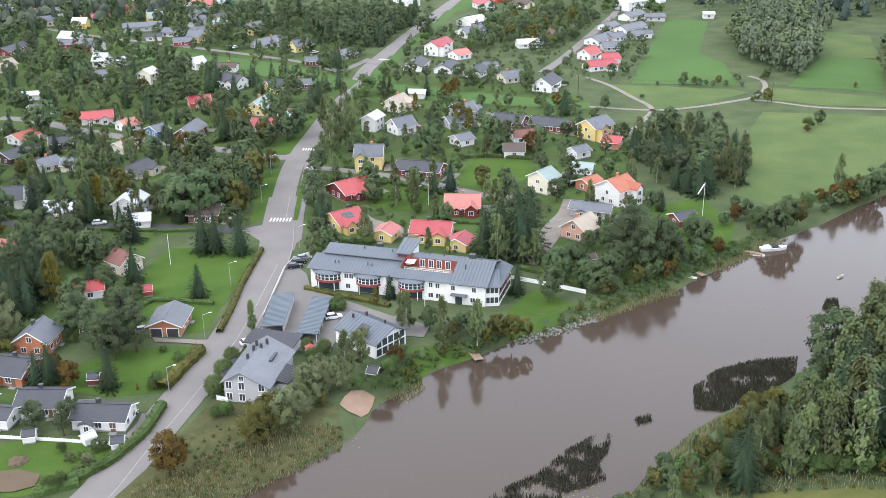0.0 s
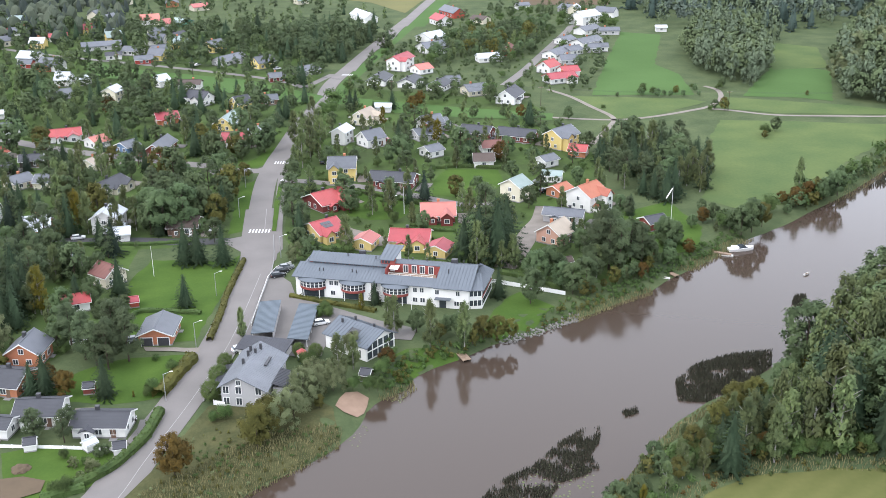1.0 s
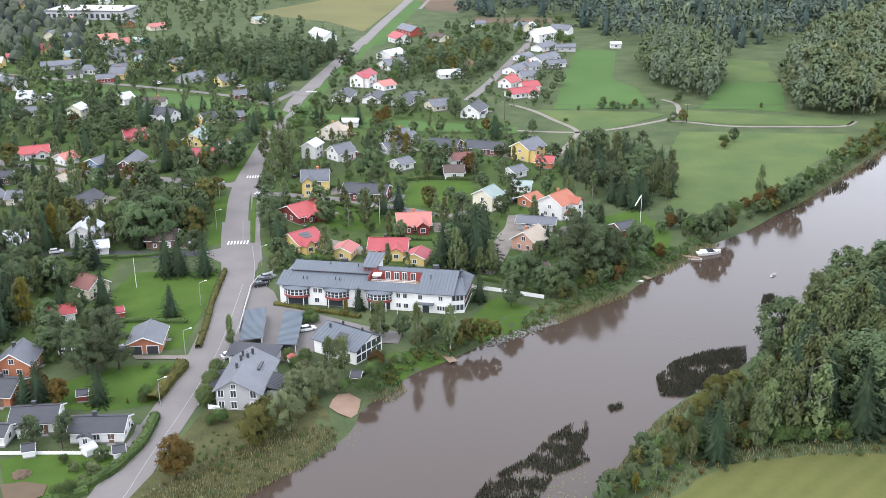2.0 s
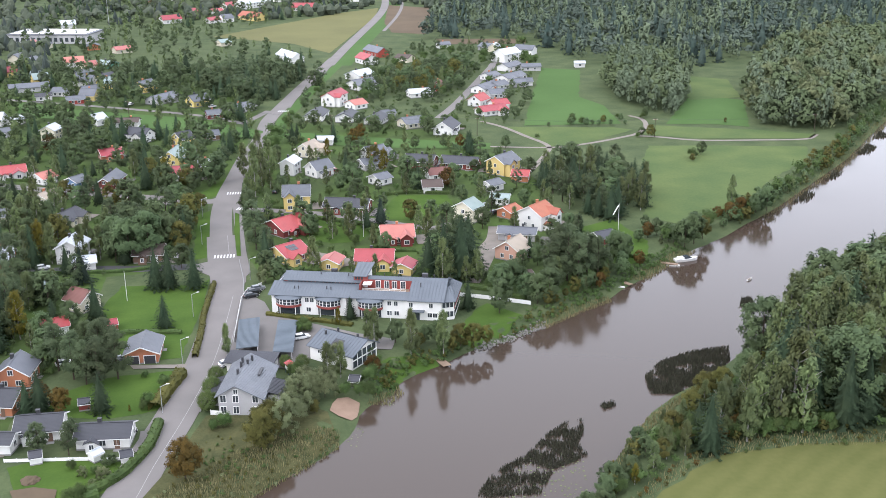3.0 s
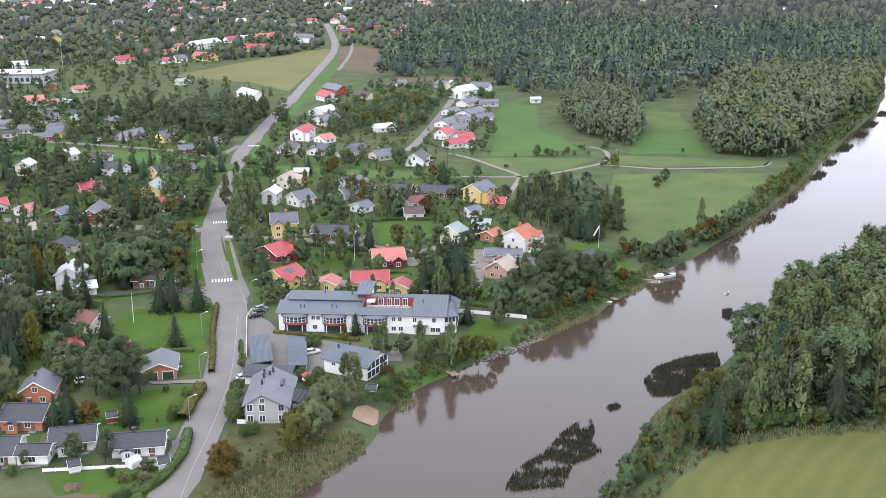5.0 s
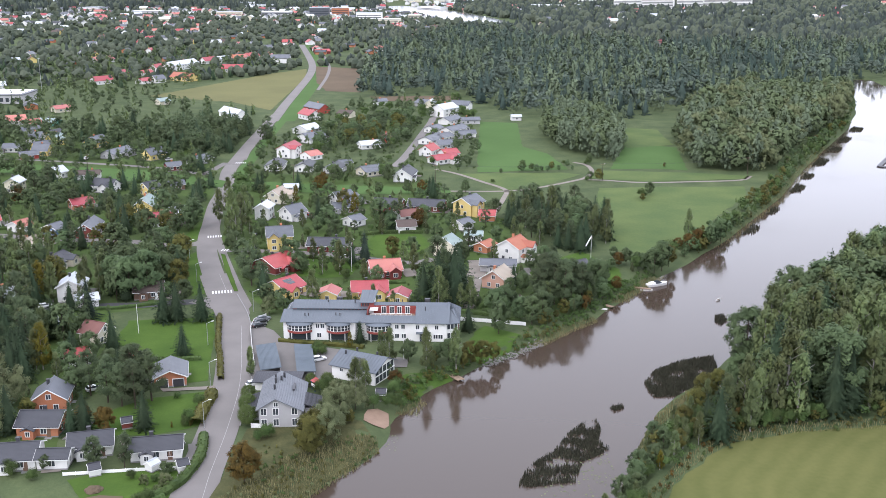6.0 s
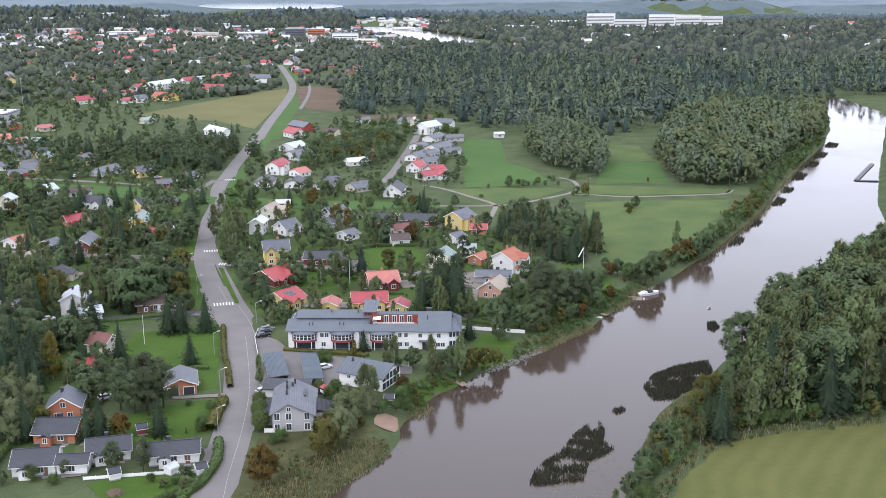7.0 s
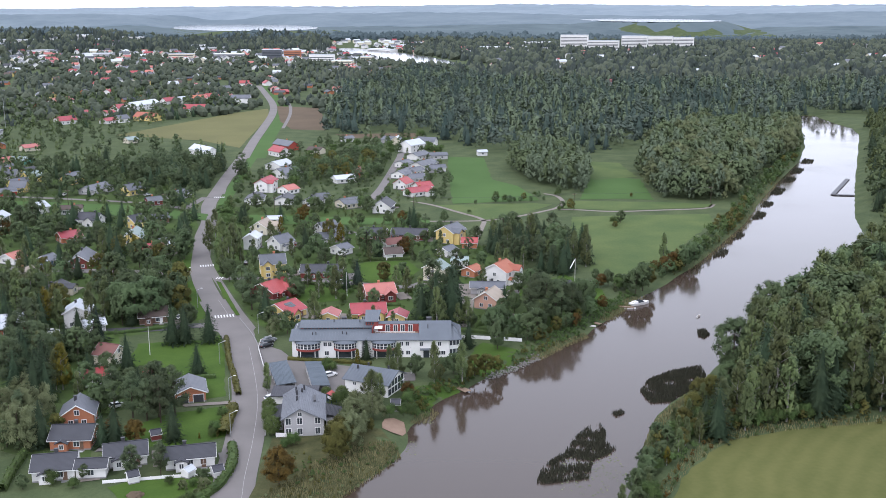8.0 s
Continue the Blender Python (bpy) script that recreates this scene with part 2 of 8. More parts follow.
def surface(name, tint, rough=0.8, other=None, scale=1.0, fine=12.0, bump=0.3, metal=0.0, island=0.0, per_object=0.0, spec=0.3, depth=0.05):
    """A surface with two scales of uneven colour and a fine relief."""
    if name in MATS:
        return MATS[name]
    m = MATS[name] = bpy.data.materials.new(name)
    m.use_nodes = True
    n, l = m.node_tree.nodes, m.node_tree.links
    b = n["Principled BSDF"]
    b.inputs["Roughness"].default_value, b.inputs["Metallic"].default_value = rough, metal
    b.inputs["Specular IOR Level"].default_value = spec
    other = other or tuple(c * 0.72 for c in tint)
    pos = n.new("ShaderNodeNewGeometry")
    big, small = n.new("ShaderNodeTexNoise"), n.new("ShaderNodeTexNoise")
    big.inputs["Scale"].default_value, big.inputs["Detail"].default_value = scale, 5
    small.inputs["Scale"].default_value, small.inputs["Detail"].default_value = fine, 3
    for t in (big, small):
        l.new(pos.outputs["Position"], t.inputs["Vector"])
    add = n.new("ShaderNodeMath")
    add.operation = "MULTIPLY_ADD"
    add.inputs[1].default_value = 0.55
    l.new(small.outputs["Fac"], add.inputs[0])
    half = n.new("ShaderNodeMath")
    half.operation = "MULTIPLY_ADD"
    half.inputs[1].default_value, half.inputs[2].default_value = 1.5, -0.52
    l.new(big.outputs["Fac"], half.inputs[0])
    l.new(half.outputs[0], add.inputs[2])
    mix = n.new("ShaderNodeMix")
    mix.data_type = "RGBA"
    mix.inputs["A"].default_value, mix.inputs["B"].default_value = (*other, 1), (*tint, 1)
    fac = add.outputs[0]
    if island:
        more = n.new("ShaderNodeMath")
        more.operation = "MULTIPLY_ADD"
        more.inputs[1].default_value, more.inputs[2].default_value = island, -island / 2
        l.new(pos.outputs["Random Per Island"], more.inputs[0])
        plus = n.new("ShaderNodeMath")
        l.new(more.outputs[0], plus.inputs[0])
        l.new(fac, plus.inputs[1])
        fac = plus.outputs[0]
    l.new(fac, mix.inputs["Factor"])
    col = mix.outputs["Result"]
    if per_object:
        info, hsv, r1, r2 = n.new("ShaderNodeObjectInfo"), n.new("ShaderNodeHueSaturation"), n.new("ShaderNodeMapRange"), n.new("ShaderNodeMapRange")
        r1.inputs["To Min"].default_value, r1.inputs["To Max"].default_value = 1 - per_object, 1 + per_object
        r2.inputs["To Min"].default_value, r2.inputs["To Max"].default_value = 0.5 - per_object * 0.025, 0.5 + per_object * 0.085
        l.new(info.outputs["Random"], r1.inputs["Value"])
        l.new(info.outputs["Random"], r2.inputs["Value"])
        l.new(r1.outputs[0], hsv.inputs["Value"])
        l.new(r2.outputs[0], hsv.inputs["Hue"])
        l.new(col, hsv.inputs["Color"])
        col = hsv.outputs[0]
    l.new(col, b.inputs["Base Color"])
    if bump:
        bp = n.new("ShaderNodeBump")
        bp.inputs["Strength"].default_value, bp.inputs["Distance"].default_value = bump, depth
        l.new(small.outputs["Fac"], bp.inputs["Height"])
        l.new(bp.outputs[0], b.inputs["Normal"])
    return m


def leafy(m):
    """Lets a part of the light through the leaves."""
    n, l = m.node_tree.nodes, m.node_tree.links
    b, tr, mix = n["Principled BSDF"], n.new("ShaderNodeBsdfTranslucent"), n.new("ShaderNodeMixShader")
    l.new(b.inputs["Base Color"].links[0].from_socket, tr.inputs["Color"])
    mix.inputs[0].default_value = 0.28
    l.new(b.outputs[0], mix.inputs[1])
    l.new(tr.outputs[0], mix.inputs[2])
    l.new(mix.outputs[0], n["Material Output"].inputs["Surface"])


def banded(name, tint, other, rough=0.6, pitch=0.4, axis=0, strength=0.4, spec=0.35):
    """Boards, roof tiles or seams: a surface with a running profile in the thing's own axes."""
    if name in MATS:
        return MATS[name]
    m = surface(name, tint, rough, other, 0.35, 4.0, 0, spec=spec, per_object=0.1)
    n, l = m.node_tree.nodes, m.node_tree.links
    co, wave, bp = n.new("ShaderNodeTexCoord"), n.new("ShaderNodeTexWave"), n.new("ShaderNodeBump")
    wave.bands_direction = "XYZ"[axis]
    wave.inputs["Scale"].default_value = 0.314 / pitch
    wave.inputs["Distortion"].default_value = 0.3
    bp.inputs["Strength"].default_value, bp.inputs["Distance"].default_value = strength, 0.05
    l.new(co.outputs["Object"], wave.inputs["Vector"])
    l.new(wave.outputs["Fac"], bp.inputs["Height"])
    l.new(bp.outputs[0], n["Principled BSDF"].inputs["Normal"])
    return m


GRASS = surface("rough_grass", (0.082, 0.101, 0.047), 0.95, (0.036, 0.053, 0.025), 0.09, 1.1, 0.8, spec=0.05, depth=0.25)
LAWN = surface("mown_lawn", (0.060, 0.100, 0.020), 0.95, (0.031, 0.060, 0.013), 0.12, 2.0, 0.4, spec=0.05)
GARDEN = surface("garden_grass", (0.063, 0.103, 0.026), 0.95, (0.036, 0.045, 0.023), 0.045, 0.7, 0.6, spec=0.05, depth=0.15)
SCRUBLAND = surface("rough_bank_growth", (0.088, 0.084, 0.038), 0.95, (0.034, 0.042, 0.019), 0.3, 1.6, 0.9, spec=0.05, depth=0.3)
MEADOW = surface("meadow", (0.096, 0.121, 0.044), 0.95, (0.047, 0.077, 0.030), 0.05, 0.9, 0.5, spec=0.05, depth=0.1)
PASTURE = surface("bright_pasture", (0.065, 0.113, 0.037), 0.95, (0.047, 0.086, 0.026), 0.025, 1.0, 0.4, spec=0.05)
HAY = surface("stubble", (0.134, 0.128, 0.056), 0.95, (0.095, 0.095, 0.043), 0.02, 0.5, 0.4, spec=0.05)
SOIL = surface("tilled_soil", (0.118, 0.089, 0.059), 0.95, (0.077, 0.059, 0.042), 0.03, 0.6, 0.4, spec=0.05)
MOWN = surface("cut_hay_meadow", (0.108, 0.108, 0.039), 0.95, (0.074, 0.082, 0.028), 0.05, 0.8, 0.5, spec=0.05)
mn, ml = MOWN.node_tree.nodes, MOWN.node_tree.links           # the mower's rounds
mg, mw, mm = mn.new("ShaderNodeNewGeometry"), mn.new("ShaderNodeTexWave"), mn.new("ShaderNodeMix")
mw.wave_type, mw.rings_direction = "RINGS", "Z"
mp = mn.new("ShaderNodeVectorMath")
mp.inputs[1].default_value = (-150, -60, 0)
ml.new(mg.outputs["Position"], mp.inputs[0])
ml.new(mp.outputs[0], mw.inputs["Vector"])
mw.inputs["Scale"].default_value, mw.inputs["Distortion"].default_value, mw.inputs["Detail"].default_value = 0.06, 4.0, 3
mm.data_type, mm.blend_type = "RGBA", "MULTIPLY"
mm.inputs["B"].default_value = (0.89, 0.915, 0.88, 1)
ml.new(mw.outputs["Fac"], mm.inputs["Factor"])
ml.new(mn["Principled BSDF"].inputs["Base Color"].links[0].from_socket, mm.inputs["A"])
ml.new(mm.outputs["Result"], mn["Principled BSDF"].inputs["Base Color"])
ASPHALT = surface("worn_asphalt", (0.157, 0.143, 0.135), 0.9, (0.118, 0.109, 0.102), 0.12, 6.0, 0.2, spec=0.25)
DARK_ASPHALT = surface("dark_asphalt", (0.059, 0.059, 0.062), 0.9, (0.042, 0.042, 0.043), 0.15, 6.0, 0.2)
YARD = surface("yard_asphalt", (0.148, 0.136, 0.127), 0.9, (0.106, 0.098, 0.092), 0.15, 4.0, 0.2)
GRAVEL = surface("gravel", (0.195, 0.172, 0.148), 0.95, (0.130, 0.113, 0.094), 0.3, 6.0, 0.4)
SAND = surface("river_sand", (0.249, 0.172, 0.124), 0.95, (0.178, 0.118, 0.083), 0.5, 6.0, 0.3)
PAINT = surface("road_paint", (0.576, 0.576, 0.560), 0.7, (0.400, 0.400, 0.392), 1.5, 9.0, 0.05)
FADED_PAINT = surface("faded_road_paint", (0.336, 0.328, 0.312), 0.8, (0.176, 0.168, 0.160), 0.9, 9.0, 0.05)
KERB = surface("kerb_stone", (0.237, 0.231, 0.225), 0.85, None, 0.8, 8, 0.2)
STONE = surface("bank_stone", (0.160, 0.151, 0.139), 0.9, (0.071, 0.068, 0.059), 0.9, 5.0, 0.5, island=0.8)
BARK = surface("dark_bark", (0.071, 0.054, 0.038), 0.95, (0.035, 0.026, 0.018), 1.5, 8.0, 0.6)
BIRCH_BARK = surface("birch_bark", (0.360, 0.348, 0.318), 0.85, (0.120, 0.108, 0.096), 2.2, 7.0, 0.4)
LEAF = {
    "birch": surface("birch_leaves", (0.138, 0.159, 0.058), 0.75, (0.063, 0.083, 0.037), 0.16, 1.2, 0, island=0.6, per_object=0.3, spec=0.2),
    "broad": surface("broad_leaves", (0.108, 0.143, 0.061), 0.75, (0.051, 0.075, 0.035), 0.16, 1.2, 0, island=0.45, per_object=0.25, spec=0.2),
    "spruce": surface("spruce_needles", (0.053, 0.076, 0.039), 0.8, (0.021, 0.038, 0.020), 0.3, 1.5, 0, island=0.4, per_object=0.2, spec=0.15),
    "bluespruce": surface("blue_needles", (0.049, 0.072, 0.050), 0.8, (0.015, 0.025, 0.019), 0.3, 1.5, 0, island=0.4, per_object=0.1, spec=0.15),
    "pine": surface("pine_needles", (0.098, 0.122, 0.059), 0.8, (0.043, 0.061, 0.032), 0.3, 1.5, 0, island=0.4, per_object=0.2, spec=0.15),
    "willow": surface("silver_leaves", (0.180, 0.200, 0.097), 0.75, (0.080, 0.095, 0.042), 0.3, 1.5, 0, island=0.4, per_object=0.1, spec=0.2),
    "olive": surface("turning_leaves", (0.130, 0.119, 0.032), 0.8, (0.047, 0.050, 0.012), 0.35, 1.5, 0, island=0.45, per_object=0.15, spec=0.2),
    "yellow": surface("yellow_leaves", (0.168, 0.132, 0.015), 0.75, (0.058, 0.058, 0.007), 0.3, 1.5, 0, island=0.45, per_object=0.12, spec=0.2),
    "rust": surface("rust_leaves", (0.126, 0.070, 0.015), 0.8, (0.050, 0.035, 0.011), 0.45, 1.5, 0, island=0.45, per_object=0.2, spec=0.2),
    "bush": surface("bush_leaves", (0.092, 0.133, 0.039), 0.75, (0.038, 0.062, 0.018), 0.4, 1.8, 0, island=0.45, per_object=0.2, spec=0.2),
}
LEAF["ball"] = surface("clipped_leaves", (0.097, 0.129, 0.037), 0.75, (0.059, 0.085, 0.025), 0.4, 1.8, 0, island=0.5, per_object=0.1, spec=0.2)
for m_ in LEAF.values():
    leafy(m_)
LEAF["poplar"] = LEAF["birch"]
# fir, pine and birch woods: cooler, paler tints with distance haze in the colour
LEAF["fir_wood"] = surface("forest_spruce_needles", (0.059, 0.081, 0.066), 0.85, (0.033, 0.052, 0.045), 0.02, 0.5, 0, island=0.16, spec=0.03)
LEAF["pine_wood"] = surface("forest_pine_needles", (0.094, 0.119, 0.091), 0.85, (0.055, 0.074, 0.062), 0.02, 0.5, 0, island=0.16, spec=0.03)
LEAF["leaf_wood"] = surface("park_leaves", (0.110, 0.138, 0.068), 0.85, (0.063, 0.086, 0.045), 0.05, 0.6, 0, island=0.16, spec=0.03)
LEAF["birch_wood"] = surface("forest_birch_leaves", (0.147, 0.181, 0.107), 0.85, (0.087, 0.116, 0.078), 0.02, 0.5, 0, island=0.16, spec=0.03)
REED = surface("dark_rushes", (0.055, 0.055, 0.037), 0.9, (0.027, 0.028, 0.019), 0.4, 2.0, 0, island=0.7, spec=0.1)
PALE_REED = surface("pale_reeds", (0.202, 0.180, 0.090), 0.9, (0.107, 0.101, 0.048), 0.2, 1.2, 0, island=0.8, spec=0.1)

WALL = {k: banded("boards_" + k, c, o, 0.7, 0.2, 2, 0.25) for k, c, o in (
    ("white", (0.651, 0.642, 0.616), (0.546, 0.537, 0.515)), ("cream", (0.581, 0.537, 0.422), (0.484, 0.440, 0.343)),
    ("yellow", (0.598, 0.458, 0.176), (0.493, 0.370, 0.141)), ("red", (0.317, 0.048, 0.035), (0.238, 0.040, 0.031)),
    ("darkred", (0.176, 0.035, 0.031), (0.123, 0.026, 0.023)), ("brown", (0.167, 0.097, 0.066), (0.114, 0.070, 0.048)),
    ("darkwood", (0.075, 0.053, 0.044), (0.048, 0.035, 0.031)), ("grey", (0.378, 0.370, 0.370), (0.308, 0.304, 0.304)),
    ("blue", (0.114, 0.194, 0.299), (0.088, 0.150, 0.238)), ("green", (0.070, 0.211, 0.150), (0.053, 0.158, 0.114)))}
for k, c, o in (("brick", (0.42, 0.17, 0.09), (0.31, 0.12, 0.065)), ("pink", (0.55, 0.33, 0.25), (0.45, 0.26, 0.19))):
    WALL[k] = surface("bricks_" + k, c, 0.85, o, 0.5, 9.0, 0.4)
ROOF = {k: banded("roof_" + k, c, o, r, 0.33, 1, 0.5) for k, c, o, r in (
    ("red", (0.31, 0.05, 0.058), (0.23, 0.04, 0.046), 0.5), ("salmon", (0.374, 0.128, 0.108), (0.299, 0.098, 0.086), 0.6),
    ("orange", (0.321, 0.105, 0.066), (0.251, 0.080, 0.052), 0.7), ("maroon", (0.144, 0.056, 0.049), (0.105, 0.043, 0.039), 0.7),
    ("umber", (0.085, 0.062, 0.052), (0.062, 0.046, 0.039), 0.8), ("slate", (0.102, 0.108, 0.121), (0.072, 0.077, 0.087), 0.5),
    ("black", (0.041, 0.042, 0.049), (0.028, 0.029, 0.034), 0.55), ("pale", (0.426, 0.451, 0.476), (0.344, 0.369, 0.394), 0.45),
    ("moss", (0.230, 0.279, 0.262), (0.164, 0.213, 0.197), 0.6), ("beige", (0.328, 0.271, 0.213), (0.254, 0.213, 0.172), 0.7))}
SEAMED = surface("grey_blue_sheet_metal", (0.096, 0.110, 0.125), 0.5, (0.072, 0.083, 0.097), 0.25, 3.0, 0.05, spec=0.35)
WHITE = surface("white_render", (0.684, 0.675, 0.648), 0.75, (0.594, 0.585, 0.558), 0.4, 5.0, 0.1)
RED_PAINT = surface("red_boards", (0.243, 0.054, 0.045), 0.65, (0.180, 0.041, 0.034), 0.8, 5.0, 0.1)
TRIM = surface("white_trim", (0.720, 0.711, 0.693), 0.6, (0.630, 0.621, 0.603), 1.0, 8.0, 0)
METAL = surface("galvanised", (0.45, 0.46, 0.47), 0.45, (0.36, 0.37, 0.38), 1.0, 8.0, 0, metal=0.6)
DARK = surface("dark_metal", (0.05, 0.05, 0.055), 0.5, None, 1.0, 8.0, 0)
WOOD = surface("weathered_wood", (0.245, 0.177, 0.122), 0.85, (0.163, 0.116, 0.082), 1.2, 9.0, 0.3)
RUBBER = surface("rubber", (0.02, 0.02, 0.02), 0.85, None, 1.0, 8.0, 0)
GLASS = surface("window_glass", (0.055, 0.065, 0.075), 0.08, (0.03, 0.036, 0.042), 0.2, 1.0, 0, spec=0.6)
PAINTS = {k: surface("car_paint_" + k, c, 0.25, tuple(v * 0.9 for v in c), 1.0, 3.0, 0, spec=0.6) for k, c in (
    ("white", (0.660, 0.660, 0.651)), ("black", (0.018, 0.018, 0.021)), ("grey", (0.176, 0.185, 0.194)), ("red", (0.264, 0.026, 0.026)), ("blue", (0.044, 0.088, 0.194)))}

LAKE = surface("far_lake_water", (0.14, 0.145, 0.145), 0.12, (0.1, 0.105, 0.105), 0.01, 0.1, 0, spec=0.6)
WATER = bpy.data.materials.new("brown_river_water")
WATER.use_nodes = True
n_, l_ = WATER.node_tree.nodes, WATER.node_tree.links
b_ = n_["Principled BSDF"]
b_.inputs["Base Color"].default_value = (0.046, 0.033, 0.025, 1)
b_.inputs["Roughness"].default_value, b_.inputs["IOR"].default_value = 0.05, 1.34
g_, w_, w2_, bp_ = n_.new("ShaderNodeNewGeometry"), n_.new("ShaderNodeTexNoise"), n_.new("ShaderNodeTexNoise"), n_.new("ShaderNodeBump")
w_.inputs["Scale"].default_value, w_.inputs["Detail"].default_value = 0.9, 3
w2_.inputs["Scale"].default_value, w2_.inputs["Detail"].default_value = 0.045, 2
w3_, r3_ = n_.new("ShaderNodeTexNoise"), n_.new("ShaderNodeMapRange")      # breaths of wind on the water
w3_.inputs["Scale"].default_value, w3_.inputs["Detail"].default_value = 0.018, 3
r3_.inputs["From Min"].default_value, r3_.inputs["From Max"].default_value = 0.4, 0.7
r3_.inputs["To Min"].default_value, r3_.inputs["To Max"].default_value = 0.06, 0.17
l_.new(g_.outputs["Position"], w3_.inputs["Vector"])
l_.new(w3_.outputs["Fac"], r3_.inputs["Value"])
l_.new(r3_.outputs[0], b_.inputs["Roughness"])
mul_ = n_.new("ShaderNodeMath")
mul_.operation = "MULTIPLY"
l_.new(g_.outputs["Position"], w_.inputs["Vector"])
l_.new(g_.outputs["Position"], w2_.inputs["Vector"])
l_.new(w_.outputs["Fac"], mul_.inputs[0])
l_.new(w2_.outputs["Fac"], mul_.inputs[1])
bp_.inputs["Strength"].default_value, bp_.inputs["Distance"].default_value = 0.16, 0.04
l_.new(mul_.outputs[0], bp_.inputs["Height"])
l_.new(bp_.outputs[0], b_.inputs["Normal"])

# ---- building helpers ----


def mesh_object(name, verts, faces, material, parent=None, label=""):
    me = bpy.data.meshes.new(name)
    me.from_pydata([tuple(v) for v in verts], [], [tuple(f) for f in faces])
    me.materials.append(material)
    ob = new(name, me)
    if parent:
        ob.parent = parent
    if label:
        ob["label"] = label
    return ob


def part(name, bm, material, parent=None, label=""):
    """Links a bmesh as one mesh object under a thing or a part."""
    me = bpy.data.meshes.new(name)
    bm.to_mesh(me)
    bm.free()
    me.materials.append(material)
    ob = new(name, me)
    if parent:
        ob.parent = parent
    if label:
        ob["label"] = label
    return ob


def again(ob, x, y, z, rz=0.0, parent=None):
    """A further piece on the same mesh."""
    o = bpy.data.objects.new(ob.name.split(".")[0], ob.data)
    scene.collection.objects.link(o)
    o.parent = parent
    o.location, o.rotation_euler = (x, y, z), (0, 0, rz)
    return o


def empty(name, x, y, z=LAND, rot=0.0):
    e = new(name)
    e.location, e.rotation_euler = (x, y, z), (0, 0, radians(rot))
    e.empty_display_size = 0.3
    return e


def box(bm, x0, y0, z0, x1, y1, z1):
    v = [bm.verts.new(c) for c in ((x0, y0, z0), (x1, y0, z0), (x1, y1, z0), (x0, y1, z0), (x0, y0, z1), (x1, y0, z1), (x1, y1, z1), (x0, y1, z1))]
    for f in ((3, 2, 1, 0), (4, 5, 6, 7), (0, 1, 5, 4), (1, 2, 6, 5), (2, 3, 7, 6), (3, 0, 4, 7)):
        bm.faces.new([v[i] for i in f])


def boxed(*c):
    bm = bmesh.new()
    box(bm, *c)
    return bm


def slab(bm, corners, t):
    """A sheet through four corners with thickness t below it."""
    top = [bm.verts.new(c) for c in corners]
    low = [bm.verts.new((c[0], c[1], c[2] - t)) for c in corners]
    bm.faces.new(top)
    bm.faces.new(low[::-1])
    k = len(corners)
    for i in range(k):
        bm.faces.new((top[i], low[i], low[(i + 1) % k], top[(i + 1) % k]))


def tube(bm, p0, p1, r0, r1, k=6):
    p0, p1 = Vector(p0), Vector(p1)
    q = (p1 - p0).to_track_quat("Z", "Y")
    rings = []
    for p, r in ((p0, r0), (p1, r1)):
        rings.append([bm.verts.new(p + q @ Vector((r * math.cos(2 * math.pi * i / k), r * math.sin(2 * math.pi * i / k), 0))) for i in range(k)])
    for i in range(k):
        bm.faces.new((rings[0][i], rings[0][(i + 1) % k], rings[1][(i + 1) % k], rings[1][i]))
    bm.faces.new(rings[1])
    bm.faces.new(rings[0][::-1])


def setting(ob, label, category):
    return tagged(ob, label, category, kind="structure")


# ---- ground: one sheet to the horizon ----
def steps(lo, a, b, hi, fine, mid, c, d, wide):
    """Coordinates that are fine from a to b, medium from c to d and wide beyond."""
    out, v = [], lo
    while v < hi:
        out.append(v)
        v += fine if a <= v < b else mid if c <= v < d else wide
    return np.array(out + [hi])


gx = steps(-4800, -100, 300, 4800, 3.0, 9.0, -300, 620, 75.0)
gy = steps(-900, 120, 480, 4880, 3.0, 9.0, 60, 1000, 60.0)
GX, GY = np.meshgrid(gx, gy)
GZ = height(GX, GY)
nx, ny = len(gx), len(gy)
idx = np.arange(nx * ny).reshape(ny, nx)
quads = np.stack([idx[:-1, :-1], idx[:-1, 1:], idx[1:, 1:], idx[1:, :-1]], -1).reshape(-1, 4)
ground = mesh_object("ground", np.stack([GX, GY, GZ], -1).reshape(-1, 3).tolist(), quads.tolist(), GRASS)
setting(ground, "rough green grass over gently rising land", "ground")

bm = bmesh.new()
vs = [bm.verts.new((x, y, 0.0)) for x, y in ((-120, 60), (700, 60), (700, 900), (-120, 900))]
bm.faces.new(vs)
setting(part("water", bm, WATER), "still brown river water mirroring the sky", "water")
for cx, cy, a, b, lv in LAKES + [BAY]:
    bm = bmesh.new()
    bm.faces.new([bm.verts.new((cx + 1.04 * a * math.cos(i / 24 * math.pi), cy + 1.04 * b * math.sin(i / 24 * math.pi), lv + (0.3 if lv > 10 else 0))) for i in range(48)])
    setting(part("water", bm, LAKE), "pale far lake water", "water")


PATCHES = []


